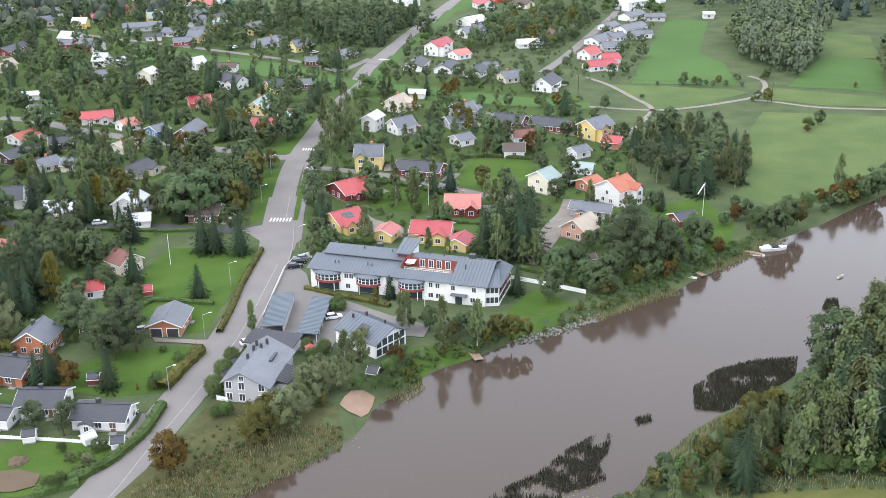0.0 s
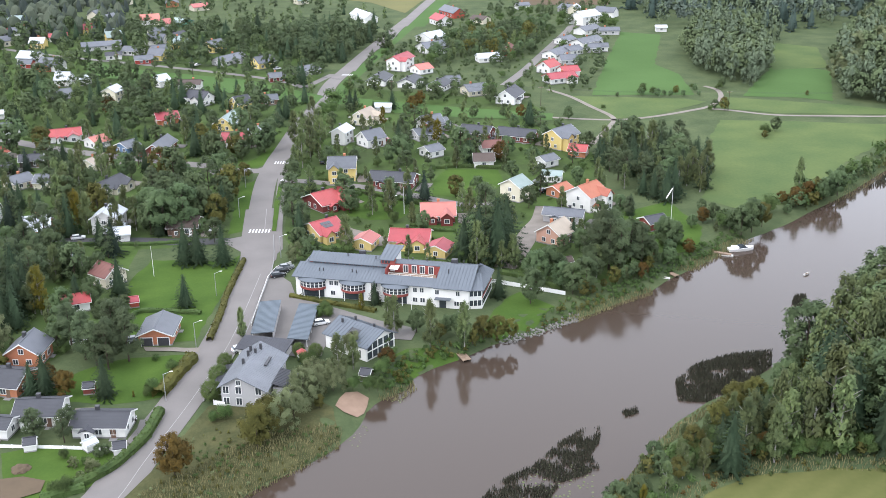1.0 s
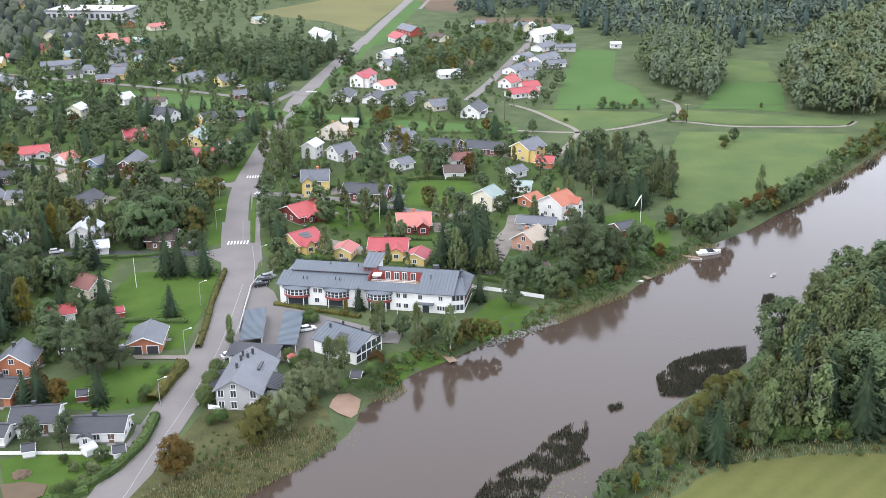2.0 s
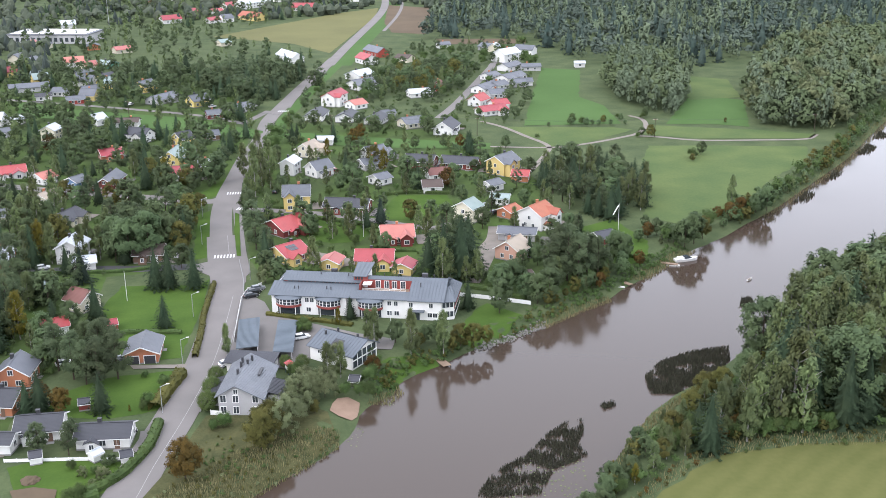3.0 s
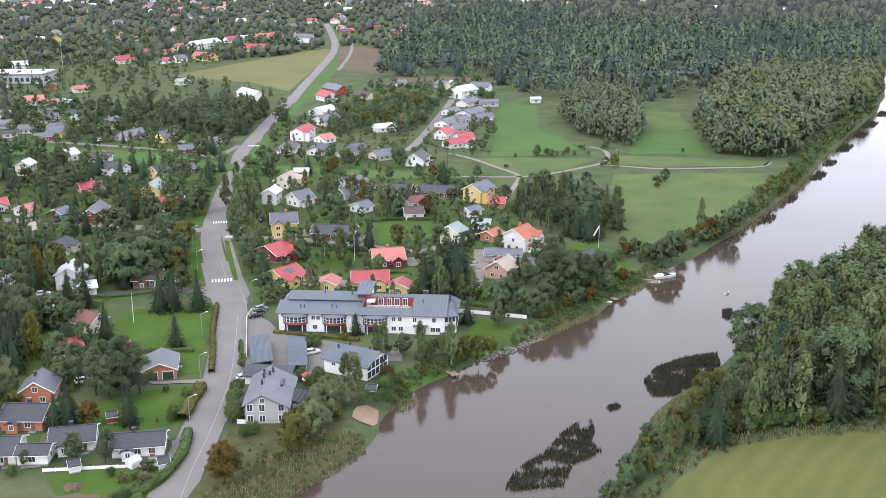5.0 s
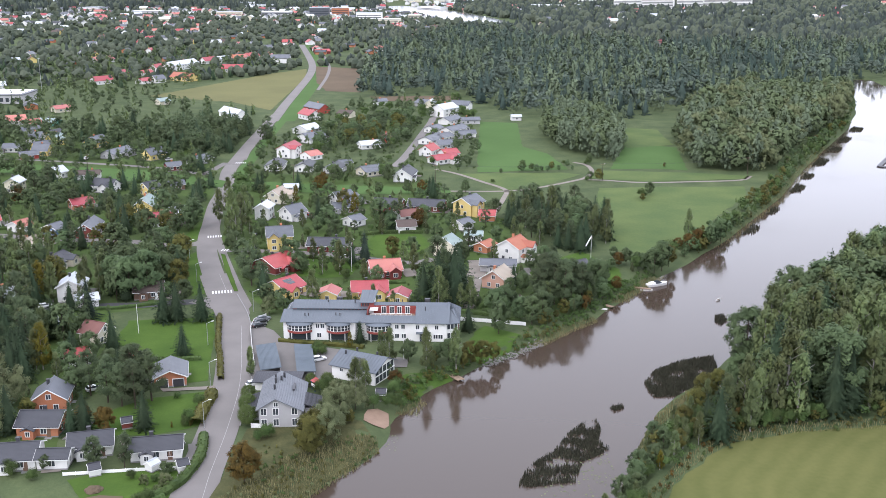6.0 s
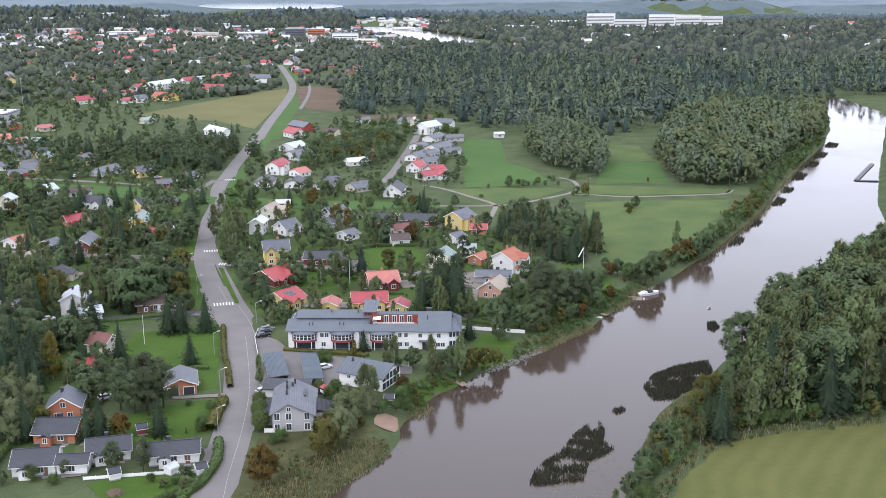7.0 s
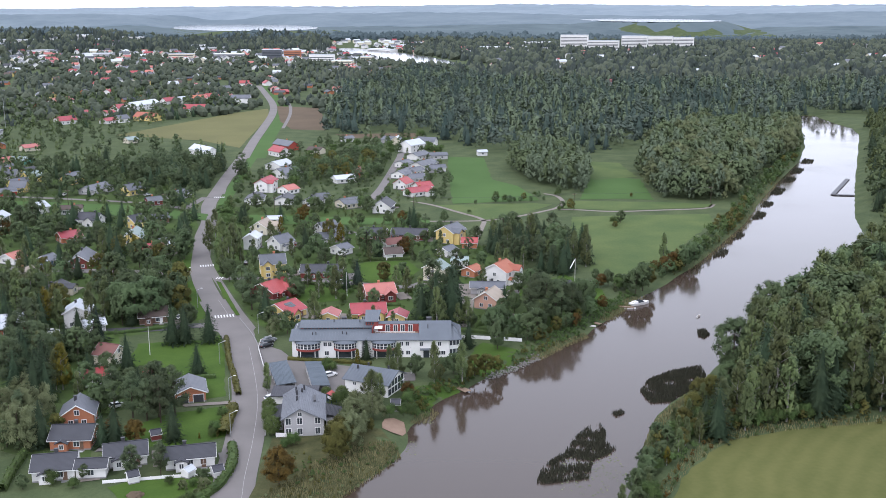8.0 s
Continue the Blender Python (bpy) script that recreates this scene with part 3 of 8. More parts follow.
def patch(name, outline, material, label, lift=0.05, category="lawn", gap=None, ragged=0.9):
    """A sheet of another ground cover, lying on the land, with a softly ragged edge."""
    pts = []
    for (x0, y0), (x1, y1) in zip(outline, outline[1:] + outline[:1]):
        k = max(1, int(math.hypot(x1 - x0, y1 - y0) / 3))
        for i in range(k):
            s = i / k
            x, y = x0 + (x1 - x0) * s, y0 + (y1 - y0) * s
            w = ragged * noise.noise(Vector((x * 0.2, y * 0.2, 3.1)))
            pts.append((x + w, y - w))
    o = np.array(pts)
    lo, hi = o.min(0), o.max(0)
    gap = gap or (3.0 if hi[1] < 480 else 14.0)
    xx, yy = np.meshgrid(np.arange(lo[0], hi[0], gap), np.arange(lo[1], hi[1], gap))
    xx, yy = xx.ravel(), yy.ravel()
    keep = inside(xx, yy, pts) & (line_distance(xx, yy, pts, True) > gap * 0.4)
    alls = [Vector(q) for q in pts] + [Vector((float(u), float(v))) for u, v in zip(xx[keep], yy[keep])]
    vv, _, ff, *_ = delaunay_2d_cdt(alls, [], [list(range(len(pts)))], 1, 1e-4)
    zz = height(np.array([v.x for v in vv]), np.array([v.y for v in vv]))
    PATCHES.append(name)
    top = lift + 0.004 * len(PATCHES)
    ob = mesh_object(name, [(v.x, v.y, float(z) + top) for v, z in zip(vv, zz)], ff, material)
    return setting(ob, label, category)


def rounded(line, n=5):
    """A smooth line through the given points."""
    p = [np.array(q, float) for q in line]
    p = [2 * p[0] - p[1]] + p + [2 * p[-1] - p[-2]]
    out = []
    for i in range(1, len(p) - 2):
        for s in np.arange(n) / n:
            a, b, c, d = p[i - 1:i + 3]
            out.append(0.5 * (2 * b + (c - a) * s + (2 * a - 5 * b + 4 * c - d) * s * s + (3 * b - a - 3 * c + d) * s ** 3))
    return out + [p[-2]]


def strip(name, line, width, material, label, lift=0.1, kind="road", offset=0.0, n=5, dash=None, thick=0.0):
    """A road or path of constant width along a line; dash: lengths of a stroke and of its gap."""
    c = rounded(line, n)
    if dash:
        fine, acc = [], 0.0
        for a, b in zip(c, c[1:]):
            k = max(1, int(np.linalg.norm(b - a) / 1.0))
            fine += [a + (b - a) * i / k for i in range(k)]
        c = fine
    t = np.gradient(np.array(c), axis=0)
    t /= np.linalg.norm(t, axis=1)[:, None] + 1e-9
    nrm = np.stack([-t[:, 1], t[:, 0]], -1)
    left, right = np.array(c) + nrm * (offset + width / 2), np.array(c) + nrm * (offset - width / 2)
    bm = bmesh.new()
    zz = LAND + 0.2 + lift
    lift_far = np.array([max(0.0, level(*p) - LAND - 0.2) if p[1] > 1250 else 0.0 for p in c])
    lv = [bm.verts.new((x, y, zz + f)) for (x, y), f in zip(left, lift_far)]
    rv = [bm.verts.new((x, y, zz + f)) for (x, y), f in zip(right, lift_far)]
    run = 0.0
    for i in range(len(c) - 1):
        run += float(np.linalg.norm(c[i + 1] - c[i]))
        if not dash or run % (dash[0] + dash[1]) < dash[0]:
            f = bm.faces.new((rv[i], rv[i + 1], lv[i + 1], lv[i]))
    if thick:
        r = bmesh.ops.extrude_face_region(bm, geom=bm.faces[:])
        bmesh.ops.translate(bm, verts=[v for v in r["geom"] if isinstance(v, bmesh.types.BMVert)], vec=(0, 0, thick))
    bmesh.ops.recalc_face_normals(bm, faces=bm.faces[:])
    return setting(part(name, bm, material), label, kind)


patch("lawn", TOWN_A, GARDEN, "patchy garden lawns between the western houses", 0.01, "lawn", 9.0)
patch("lawn", TOWN_B, GARDEN, "patchy garden lawns between the riverside houses", 0.01, "lawn", 3.5)
for nm, o, mat, lab in (
        ("lawn", LAWN_A, LAWN, "bright mown lawn between hedges"), ("lawn", LAWN_B, LAWN, "bright mown lawn beside the road"),
        ("lawn", LAWN_C, LAWN, "lush riverside lawn"), ("lawn", LAWN_D, LAWN, "mown lawn by the river"), ("lawn", LAWN_E, LAWN, "open mown garden lawn"),
        ("lawn", LAWN_F, LAWN, "mown road verge"), ("lawn", LAWN_G, LAWN, "mown road verge by the junction"), ("lawn", LAWN_H, LAWN, "garden lawn among red-roofed houses"),
        ("lawn", LAWN_I, LAWN, "sloping garden lawn above the river"), ("lawn", LAWN_J, LAWN, "worn lawn with bare spots"),
        ("field", FIELD_BIG, MEADOW, "wide green meadow beside the river"), ("field", FIELD_STRIP, MEADOW, "uncut meadow strip"),
        ("field", FIELD_STRIP_B, MEADOW, "uncut meadow strip beside a path"), ("field", FIELD_GREEN, PASTURE, "bright green pasture"),
        ("field", FIELD_GREEN_B, PASTURE, "bright green pasture by the wood"), ("field", GARDENS, MEADOW, "allotment gardens"),
        ("field", FIELD_HAY, HAY, "straw-coloured stubble field"), ("field", FIELD_BROWN, SOIL, "brown tilled field"),
        ("field", FIELD_PLOUGH, SOIL, "pale ploughed field"), ("field", FIELD_RIVER, MOWN, "cut hay meadow with mowing lines"),
        ("field", FIELD_NORTH, HAY, "dry stubble field by the wood"), ("verge", GREENBELT, PASTURE, "grass belt under the power line"),
        ("verge", GREENBELT_B, PASTURE, "grass belt beside a path")):
    patch(nm, o, mat, lab, 0.03, nm)
patch("verge", [(-58.5, 166), (-54.0, 178), (-49.5, 192), (-45.5, 203), (-36, 203), (-24, 205), (-19, 200), (-17.5, 190), (-24, 182), (-32, 175), (-40, 167), (-47, 160)],
      SCRUBLAND, "rough olive-brown growth between road and reeds", 0.03, "verge")
patch("junction", JUNCTION, ASPHALT, "worn asphalt of the street junction", 0.02, "road")
patch("yard", PARKING, YARD, "grey asphalt parking yard", 0.06, "yard")
patch("yard", YARD_PINK, GRAVEL, "gravel yard between houses", 0.06, "yard")
patch("driveway", DRIVE_A, GRAVEL, "grey gravel driveway", 0.06, "driveway")
strip("road", MAIN_ROAD[:9], 9.6, ASPHALT, "worn grey asphalt main road with a wide shoulder")
strip("road", MAIN_ROAD[7:], 7.6, ASPHALT, "worn grey asphalt main road", 0.106)
strip("road", ROAD_NORTH, 7.5, ASPHALT, "grey asphalt road between fields", 0.11)
strip("road", ROAD_WEST, 5.5, DARK_ASPHALT, "dark asphalt side street", 0.085)
strip("road", ROAD_WEST_B, 6.0, ASPHALT, "asphalt side street", 0.08)
strip("road", ROAD_EAST, 4.5, ASPHALT, "narrow asphalt lane between gardens", 0.085)
strip("road", ROAD_CROSS, 4.0, ASPHALT, "asphalt lane along the grass belt", 0.08)
strip("road", ROAD_LEFT_STREET, 6.0, ASPHALT, "residential asphalt street", 0.07)
strip("road", ROAD_VILLAS, 4.8, ASPHALT, "villa street in grey asphalt", 0.08)
strip("road", GRAVEL_LANE, 6.5, GRAVEL, "gravel lane to the houses", 0.07)
strip("pavement", FOOTWAY, 3.0, ASPHALT, "asphalt footway beside the road", 0.12, "pavement")
strip("pavement", ROAD_PARALLEL, 3.0, ASPHALT, "asphalt footway along the road", 0.12, "pavement")
for ln in (PATH_FIELD, PATH_FIELD_B, PATH_FIELD_C):
    strip("pavement", ln, 2.4, GRAVEL, "pale gravel footpath across the meadow", 0.09, "path")
strip("verge", MAIN_ROAD[13:], 6.0, PASTURE, "mown grass strip between road and footway", 0.02, "verge", offset=-7.5)
strip("verge", ROAD_NORTH, 11.0, PASTURE, "mown grass strip beside the road north", 0.028, "verge", offset=-9.5)
strip("pavement", ROAD_NORTH[2:], 3.0, ASPHALT, "asphalt footway along the road north", 0.12, "pavement", offset=-17.0)
patch("verge", MEDIAN, LAWN, "narrow grass strip between road and footway", 0.15, "verge", ragged=0.15)
strip("road_marking", MAIN_ROAD[:9], 0.11, FADED_PAINT, "worn white edge line on the asphalt", 0.115, "marking", offset=-2.1)
strip("kerb", MAIN_ROAD[3:8], 0.25, KERB, "grey granite kerb", 0.05, "kerb", offset=-4.95, thick=0.2)


def crossing(x, y, rot, length, k):
    """A zebra crossing of k painted bars."""
    bm = bmesh.new()
    for i in range(k):
        u = (i - (k - 1) / 2) * 1.0
        a = radians(rot)
        c, s = math.cos(a), math.sin(a)
        pts = [(u - 0.25, -length / 2), (u + 0.25, -length / 2), (u + 0.25, length / 2), (u - 0.25, length / 2)]
        bm.faces.new([bm.verts.new((x + p * c - q * s, y + p * s + q * c, LAND + 0.37)) for p, q in pts])
    setting(part("zebra_crossing", bm, PAINT), "white zebra crossing bars on asphalt", "marking")


crossing(-43.7, 313.5, -3, 3.2, 7)
crossing(-41.3, 388.9, -4, 3.2, 6)
crossing(-38.9, 366.8, -21, 3.0, 3)
crossing(-17.3, 546.7, -14, 3.2, 6)

# ---- trees ----
CARDS = {}


def blobs_for(kind, rnd, fine=True, few=False):
    """Leaf masses of a crown one unit high: centre and radii."""
    out, grow = [], 1.0 if fine else 1.9 if few else 1.45
    share = 0.45 if few else 1
    if kind in ("birch", "poplar", "yellow"):
        wide = 0.11 if kind == "poplar" else 0.18
        for i in range(int((84 if fine else 26) * share)):
            z = 0.14 + 0.78 * rnd.random() ** 0.95
            r = wide * 1.25 * (1 - z) ** 0.55 * min(1, (z - 0.06) / 0.2)
            a, d = rnd.random() * 6.283, rnd.random() ** 0.5
            out.append((r * d * math.cos(a), r * d * math.sin(a), z, (0.028 + 0.026 * rnd.random()) * grow * 1.08, 1.7))
        out.append((0, 0, 0.94, 0.045, 1.5))
    elif kind in ("broad", "olive", "rust"):
        for i in range(int((84 if fine else 24) * share)):
            a, u, d = rnd.random() * 6.283, rnd.random(), rnd.random() ** 0.4
            z = 0.2 + 0.66 * u
            r = 0.34 * math.sin(math.pi * (0.14 + 0.78 * u)) ** 0.8 * d
            out.append((r * math.cos(a), r * math.sin(a), z, (0.045 + 0.045 * rnd.random()) * grow, 1.0))
    elif kind == "willow":
        for i in range(int((60 if fine else 24) * share)):
            a, u, d = rnd.random() * 6.283, rnd.random(), rnd.random() ** 0.4
            z = 0.14 + 0.74 * u
            r = 0.44 * math.cos(u * 1.25) ** 0.7 * d
            out.append((r * math.cos(a), r * math.sin(a), z, (0.065 + 0.04 * rnd.random()) * grow, 1.0))
    elif kind == "pine":
        for i in range(int((36 if fine else 16) * share)):
            a, u, d = rnd.random() * 6.283, rnd.random(), rnd.random() ** 0.5
            z = 0.24 + 0.68 * u
            r = 0.27 * math.sin(math.pi * (0.2 + 0.7 * u)) * d
            out.append((r * math.cos(a), r * math.sin(a), z, (0.06 + 0.035 * rnd.random()) * grow, 0.8))
        out.append((0, 0, 0.94, 0.07, 0.8))
    elif kind == "ball":
        for i in range(40):
            u, a = 1 - 1.9 * i / 39, 6.283 * i * 0.618
            q = math.sqrt(max(0, 1 - u * u)) * 0.34
            out.append((q * math.cos(a), q * math.sin(a), 0.52 + 0.36 * u, 0.12, 1.0))
    elif kind == "bush":
        for i in range(18 if fine else 8):
            a, d = rnd.random() * 6.283, rnd.random() ** 0.5
            z = 0.25 + 0.5 * rnd.random()
            r = 0.42 * d * (1.1 - 0.5 * z)
            out.append((r * math.cos(a), r * math.sin(a), z, (0.17 + 0.08 * rnd.random()) * (1 if fine else 1.25), 0.9))
    return out


def crown_data(kind, seed, cards, size):
    """Vertices and faces of a crown one unit high, made of many small leaf sprays."""
    rnd = random.Random(seed * 101 + len(kind))
    verts, faces = [], []
    hang = kind in ("birch", "willow", "poplar", "yellow")

    def card(p, nrm, s):
        nrm = nrm.normalized() if nrm.length > 1e-6 else Vector((0, 0, 1))
        u = nrm.orthogonal().normalized()
        u.rotate(Matrix.Rotation(rnd.random() * 6.283, 3, nrm))
        v = nrm.cross(u)
        k = len(verts)
        w, h = s * (0.7 + 0.6 * rnd.random()), s * (0.5 + 0.5 * rnd.random())
        if hang:
            up = Vector((0, 0, 1)) - nrm * nrm.z
            if up.length > 0.2:
                v = up.normalized()
                u = v.cross(nrm)
                w, h = w * 0.7, h * 1.25
        bend = nrm * (s * 0.18)
        verts.extend((p - u * w * 0.5 - bend, p - v * h * 0.6, p + u * w * 0.45 + v * h * 0.5))
        faces.append((k, k + 1, k + 2))

    if kind in ("spruce", "bluespruce"):
        tiers = 17 if cards > 500 else 11 if cards > 170 else 8
        for t in range(tiers):
            z = 0.08 + 0.9 * (t / tiers) ** 0.92
            r = 0.33 * (1 - z) ** 0.7 + 0.012
            n_b = max(4, int(9 * (1 - z) + 4)) if cards > 500 else max(4, int(6 * (1 - z) + 3))
            per = max(2 if cards > 500 else 1, int(cards / tiers / n_b * (1.7 * (1 - z) + 0.3)))
            a0 = rnd.random() * 6.283
            for b in range(n_b):
                a = a0 + 6.283 * b / n_b + rnd.uniform(-0.2, 0.2)
                rr = r * rnd.uniform(0.55, 1.2)
                for i in range(per):
                    f = rnd.random() ** 0.7
                    p = Vector((math.cos(a) * rr * f, math.sin(a) * rr * f, z - 0.05 * f * (1 - z) + rnd.uniform(-0.012, 0.012)))
                    p += Vector((rnd.uniform(-1, 1), rnd.uniform(-1, 1), 0)) * 0.02 * (1 - z)
                    nn = Vector((math.cos(a) * 0.7, math.sin(a) * 0.7, 0.9)) + Vector((rnd.uniform(-.5, .5), rnd.uniform(-.5, .5), rnd.uniform(-.4, .4)))
                    card(p, nn, size * (0.55 + 0.6 * (1 - z)))
        for i in range(6):
            card(Vector((0, 0, 0.97 + 0.005 * i)), Vector((rnd.uniform(-1, 1), rnd.uniform(-1, 1), 0.3)), size * 0.4)
        ring = 7
        k = len(verts)
        verts.extend([Vector((math.cos(6.283 * i / ring) * 0.16, math.sin(6.283 * i / ring) * 0.16, 0.1)) for i in range(ring)] + [Vector((0, 0, 0.93))])
        faces.extend([(k + i, k + (i + 1) % ring, k + ring) for i in range(ring)])
    else:
        bl = blobs_for(kind, rnd, cards > 500, cards < 170)
        total = sum(b[3] ** 2 for b in bl)
        for x, y, z, r, tall in bl:
            for i in range(max(3, int(cards * r * r / total))):
                d = Vector((rnd.gauss(0, 1), rnd.gauss(0, 1), rnd.gauss(0.35, 1))).normalized()
                f = rnd.uniform(0.45, 1.2)
                p = Vector((x + d.x * r * f, y + d.y * r * f, z + d.z * r * f * tall))
                nn = d * 0.7 + Vector((p.x, p.y, (p.z - 0.5) * 0.6)) * 2.2 + Vector((rnd.uniform(-.7, .7), rnd.uniform(-.7, .7), rnd.uniform(-.2, .9)))
                card(p, nn, size)
            if cards < 500 and rnd.random() < 0.5:
                continue
            k, q = len(verts), r * (0.55 if cards > 500 else 0.6)                      # the dense inside of the leaf mass
            verts.extend(Vector((x + a * q, y + b * q, z + c * q * tall)) for a, b, c in ((1, 0, 0), (0, 1, 0), (-1, 0, 0), (0, -1, 0), (0, 0, 1), (0, 0, -1)))
            faces.extend((k + a, k + b, k + c) for a, b, c in ((0, 1, 4), (1, 2, 4), (2, 3, 4), (3, 0, 4), (1, 0, 5), (2, 1, 5), (3, 2, 5), (0, 3, 5)))
    return verts, faces


COUNT = {0: (4200, 0.029), 1: (1150, 0.05), 2: (420, 0.07), 3: (105, 0.13)}


def crown_normals(verts, faces):
    """Shading directions of a crown: leaves lie on the mass of the crown, with some unrest of their own."""
    a = np.array([tuple(v) for v in verts])
    out = np.stack([a[:, 0] * 2.4, a[:, 1] * 2.4, (a[:, 2] - 0.5) * 0.9 + 0.32], -1)
    own = np.zeros(a.shape)
    for f in faces:
        g = np.cross(a[f[1]] - a[f[0]], a[f[2]] - a[f[0]])
        own[list(f)] += g / (np.linalg.norm(g) + 1e-12)
    own /= np.linalg.norm(own, axis=1)[:, None] + 1e-9
    out = out / (np.linalg.norm(out, axis=1)[:, None] + 1e-9) + 0.3 * own
    return out / (np.linalg.norm(out, axis=1)[:, None] + 1e-9)


def far_crown(kind, seed):
    """A rough faceted crown for trees seen over a kilometre away."""
    rnd = random.Random(seed + 17)
    cone = kind in ("spruce", "pine")
    rings = ((0.1, 0.20), (0.45, 0.17), (0.75, 0.09)) if cone else ((0.12, 0.24), (0.5, 0.34), (0.82, 0.2))
    verts, faces, k = [], [], 6
    for z, r in rings:
        for i in range(k):
            a = 6.283 * i / k + rnd.uniform(-0.3, 0.3)
            q = r * rnd.uniform(0.7, 1.3)
            verts.append(Vector((q * math.cos(a), q * math.sin(a), z + rnd.uniform(-0.08, 0.08))))
    verts.append(Vector((0, 0, 1.0)))
    for j in range(2):
        for i in range(k):
            n2 = (i + 1) % k
            faces.append((j * k + i, j * k + n2, j * k + k + n2, j * k + k + i))
    faces += [(2 * k + i, 2 * k + (i + 1) % k, 3 * k) for i in range(k)]
    return verts, faces


def crown_mesh(kind, seed, lod):
    key = (kind, seed, lod)
    if key not in CARDS and lod == 4:
        CARDS[key] = far_crown(kind, seed)
    if key not in CARDS:
        k, s = COUNT[lod]
        if kind in ("willow", "bush", "ball", "broad", "olive", "rust"):
            k, s = int(k * 1.25), s * 1.3
        elif kind in ("birch", "yellow", "poplar") and lod < 2:
            k, s = int(k * 1.15), s * 0.85
        CARDS[key] = crown_data(kind, seed, k, s)
    return CARDS[key]


TREES = {}
WORDS = {"birch": ("birch_tree", "tall birch with a loose yellow-green crown"), "broad": ("broadleaf_tree", "full green broadleaf tree beside houses"),
         "spruce": ("spruce_tree", "dark conical spruce with layered boughs"), "bluespruce": ("blue_spruce", "blue-grey ornamental spruce in a garden"),
         "pine": ("pine_tree", "pine with a bare trunk and dark crown"), "willow": ("willow_tree", "round silvery-green willow by the water"),
         "olive": ("broadleaf_tree", "olive-brown tree turning in autumn"), "yellow": ("birch_tree", "birch with yellow autumn leaves"),
         "rust": ("broadleaf_tree", "rust-orange tree in autumn colour"), "bush": ("shrub", "dense rounded green garden shrub"),
         "ball": ("clipped_shrub", "large clipped ball-shaped green shrub"), "poplar": ("poplar_tree", "slender upright young green tree")}
GROWN = random.Random(7)


def trunk_bmesh(kind, seed):
    rnd = random.Random(seed)
    bm = bmesh.new()
    r = 0.012 if kind != "pine" else 0.015
    tube(bm, (0, 0, -0.01), (0.004, 0, 0.35), r * 1.25, r)
    tube(bm, (0.004, 0, 0.35), (0, 0.004, 0.86), r, r * 0.3)
    if kind not in ("spruce", "bluespruce"):
        for i in range(6):
            a, z = rnd.random() * 6.283, 0.28 + 0.08 * i
            tube(bm, (0, 0, z), (0.15 * math.cos(a), 0.15 * math.sin(a), z + 0.13), r * 0.5, r * 0.15, 4)
    return bm


def tree(kind, x, y, h, lod=None, z=None):
    """One tree: a trunk with limbs, and a crown of leaf sprays."""
    lod = (0 if y < 330 else 1) if lod is None else lod
    v = GROWN.randrange(3)
    key = (kind, v, lod)
    name, lab = WORDS[kind]
    if key not in TREES:
        verts, faces = crown_mesh(kind, v, lod)
        me = bpy.data.meshes.new("crown")
        me.from_pydata(verts, [], faces)
        me.materials.append(LEAF[kind])
        me.normals_split_custom_set_from_vertices(crown_normals(verts, faces).tolist())
        tm = bpy.data.meshes.new("trunk")
        bm = trunk_bmesh(kind, v)
        bm.to_mesh(tm)
        bm.free()
        tm.materials.append(BIRCH_BARK if kind in ("birch", "yellow", "poplar") else BARK)
        TREES[key] = (me, tm)
    me, tm = TREES[key]
    e = new(name)
    e.location = (x, y, (LAND if y < 900 else level(x, y)) + 0.1 if z is None else z)
    e.rotation_euler = (0, 0, GROWN.random() * 6.283)
    w = h * GROWN.uniform(0.92, 1.1)
    e.scale = (w, w, h)
    for nm, d in (("trunk", tm), ("crown", me)):
        o = new(nm, d)
        o.parent = e
    return tagged(e, lab, "shrub" if kind in ("bush", "ball") else "tree")


DRIVES = []
HOUSES = []           # plan places taken by buildings: x, y, radius


def clear(x, y, margin=1.0, front=7.0):
    """Whether a tree may stand here."""
    for hx, hy, r in HOUSES:
        if (x - hx) ** 2 + (y - hy) ** 2 < (r + margin) ** 2 or (x - hx) ** 2 + (y + front - hy) ** 2 < r * r:
            return False
    return True


def tall_enough(x, y, h):
    """The height of a garden tree that leaves the houses behind it their view down the valley."""
    for hx, hy, r in HOUSES:
        d = hy - y - 0.18 * (hx - x)
        if 0 < d < 45 and abs(hx - x - 0.12 * d) < r + 0.14 * h:
            h = min(h, 4.0 + 0.42 * d)
    return h


ROADS = [(MAIN_ROAD, 6), (ROAD_NORTH, 7), (ROAD_WEST, 5), (ROAD_WEST_B, 5), (ROAD_EAST, 4.5), (ROAD_CROSS, 4), (ROAD_LEFT_STREET, 5), (ROAD_VILLAS, 5),
         (FOOTWAY, 3), (GRAVEL_LANE, 5), (PATH_FIELD, 3), (PATH_FIELD_B, 3), (PATH_FIELD_C, 3), (ROAD_PARALLEL, 3)]
OPEN = [LAWN_A, LAWN_B, LAWN_C, LAWN_D, LAWN_E, LAWN_F, LAWN_G, FIELD_BIG, FIELD_STRIP, FIELD_STRIP_B, FIELD_GREEN, FIELD_GREEN_B, GARDENS, FIELD_HAY, FIELD_BROWN,
        FIELD_PLOUGH, FIELD_RIVER, FIELD_NORTH, GREENBELT, GREENBELT_B, PARKING, YARD_PINK, RIVER, MEDIAN]


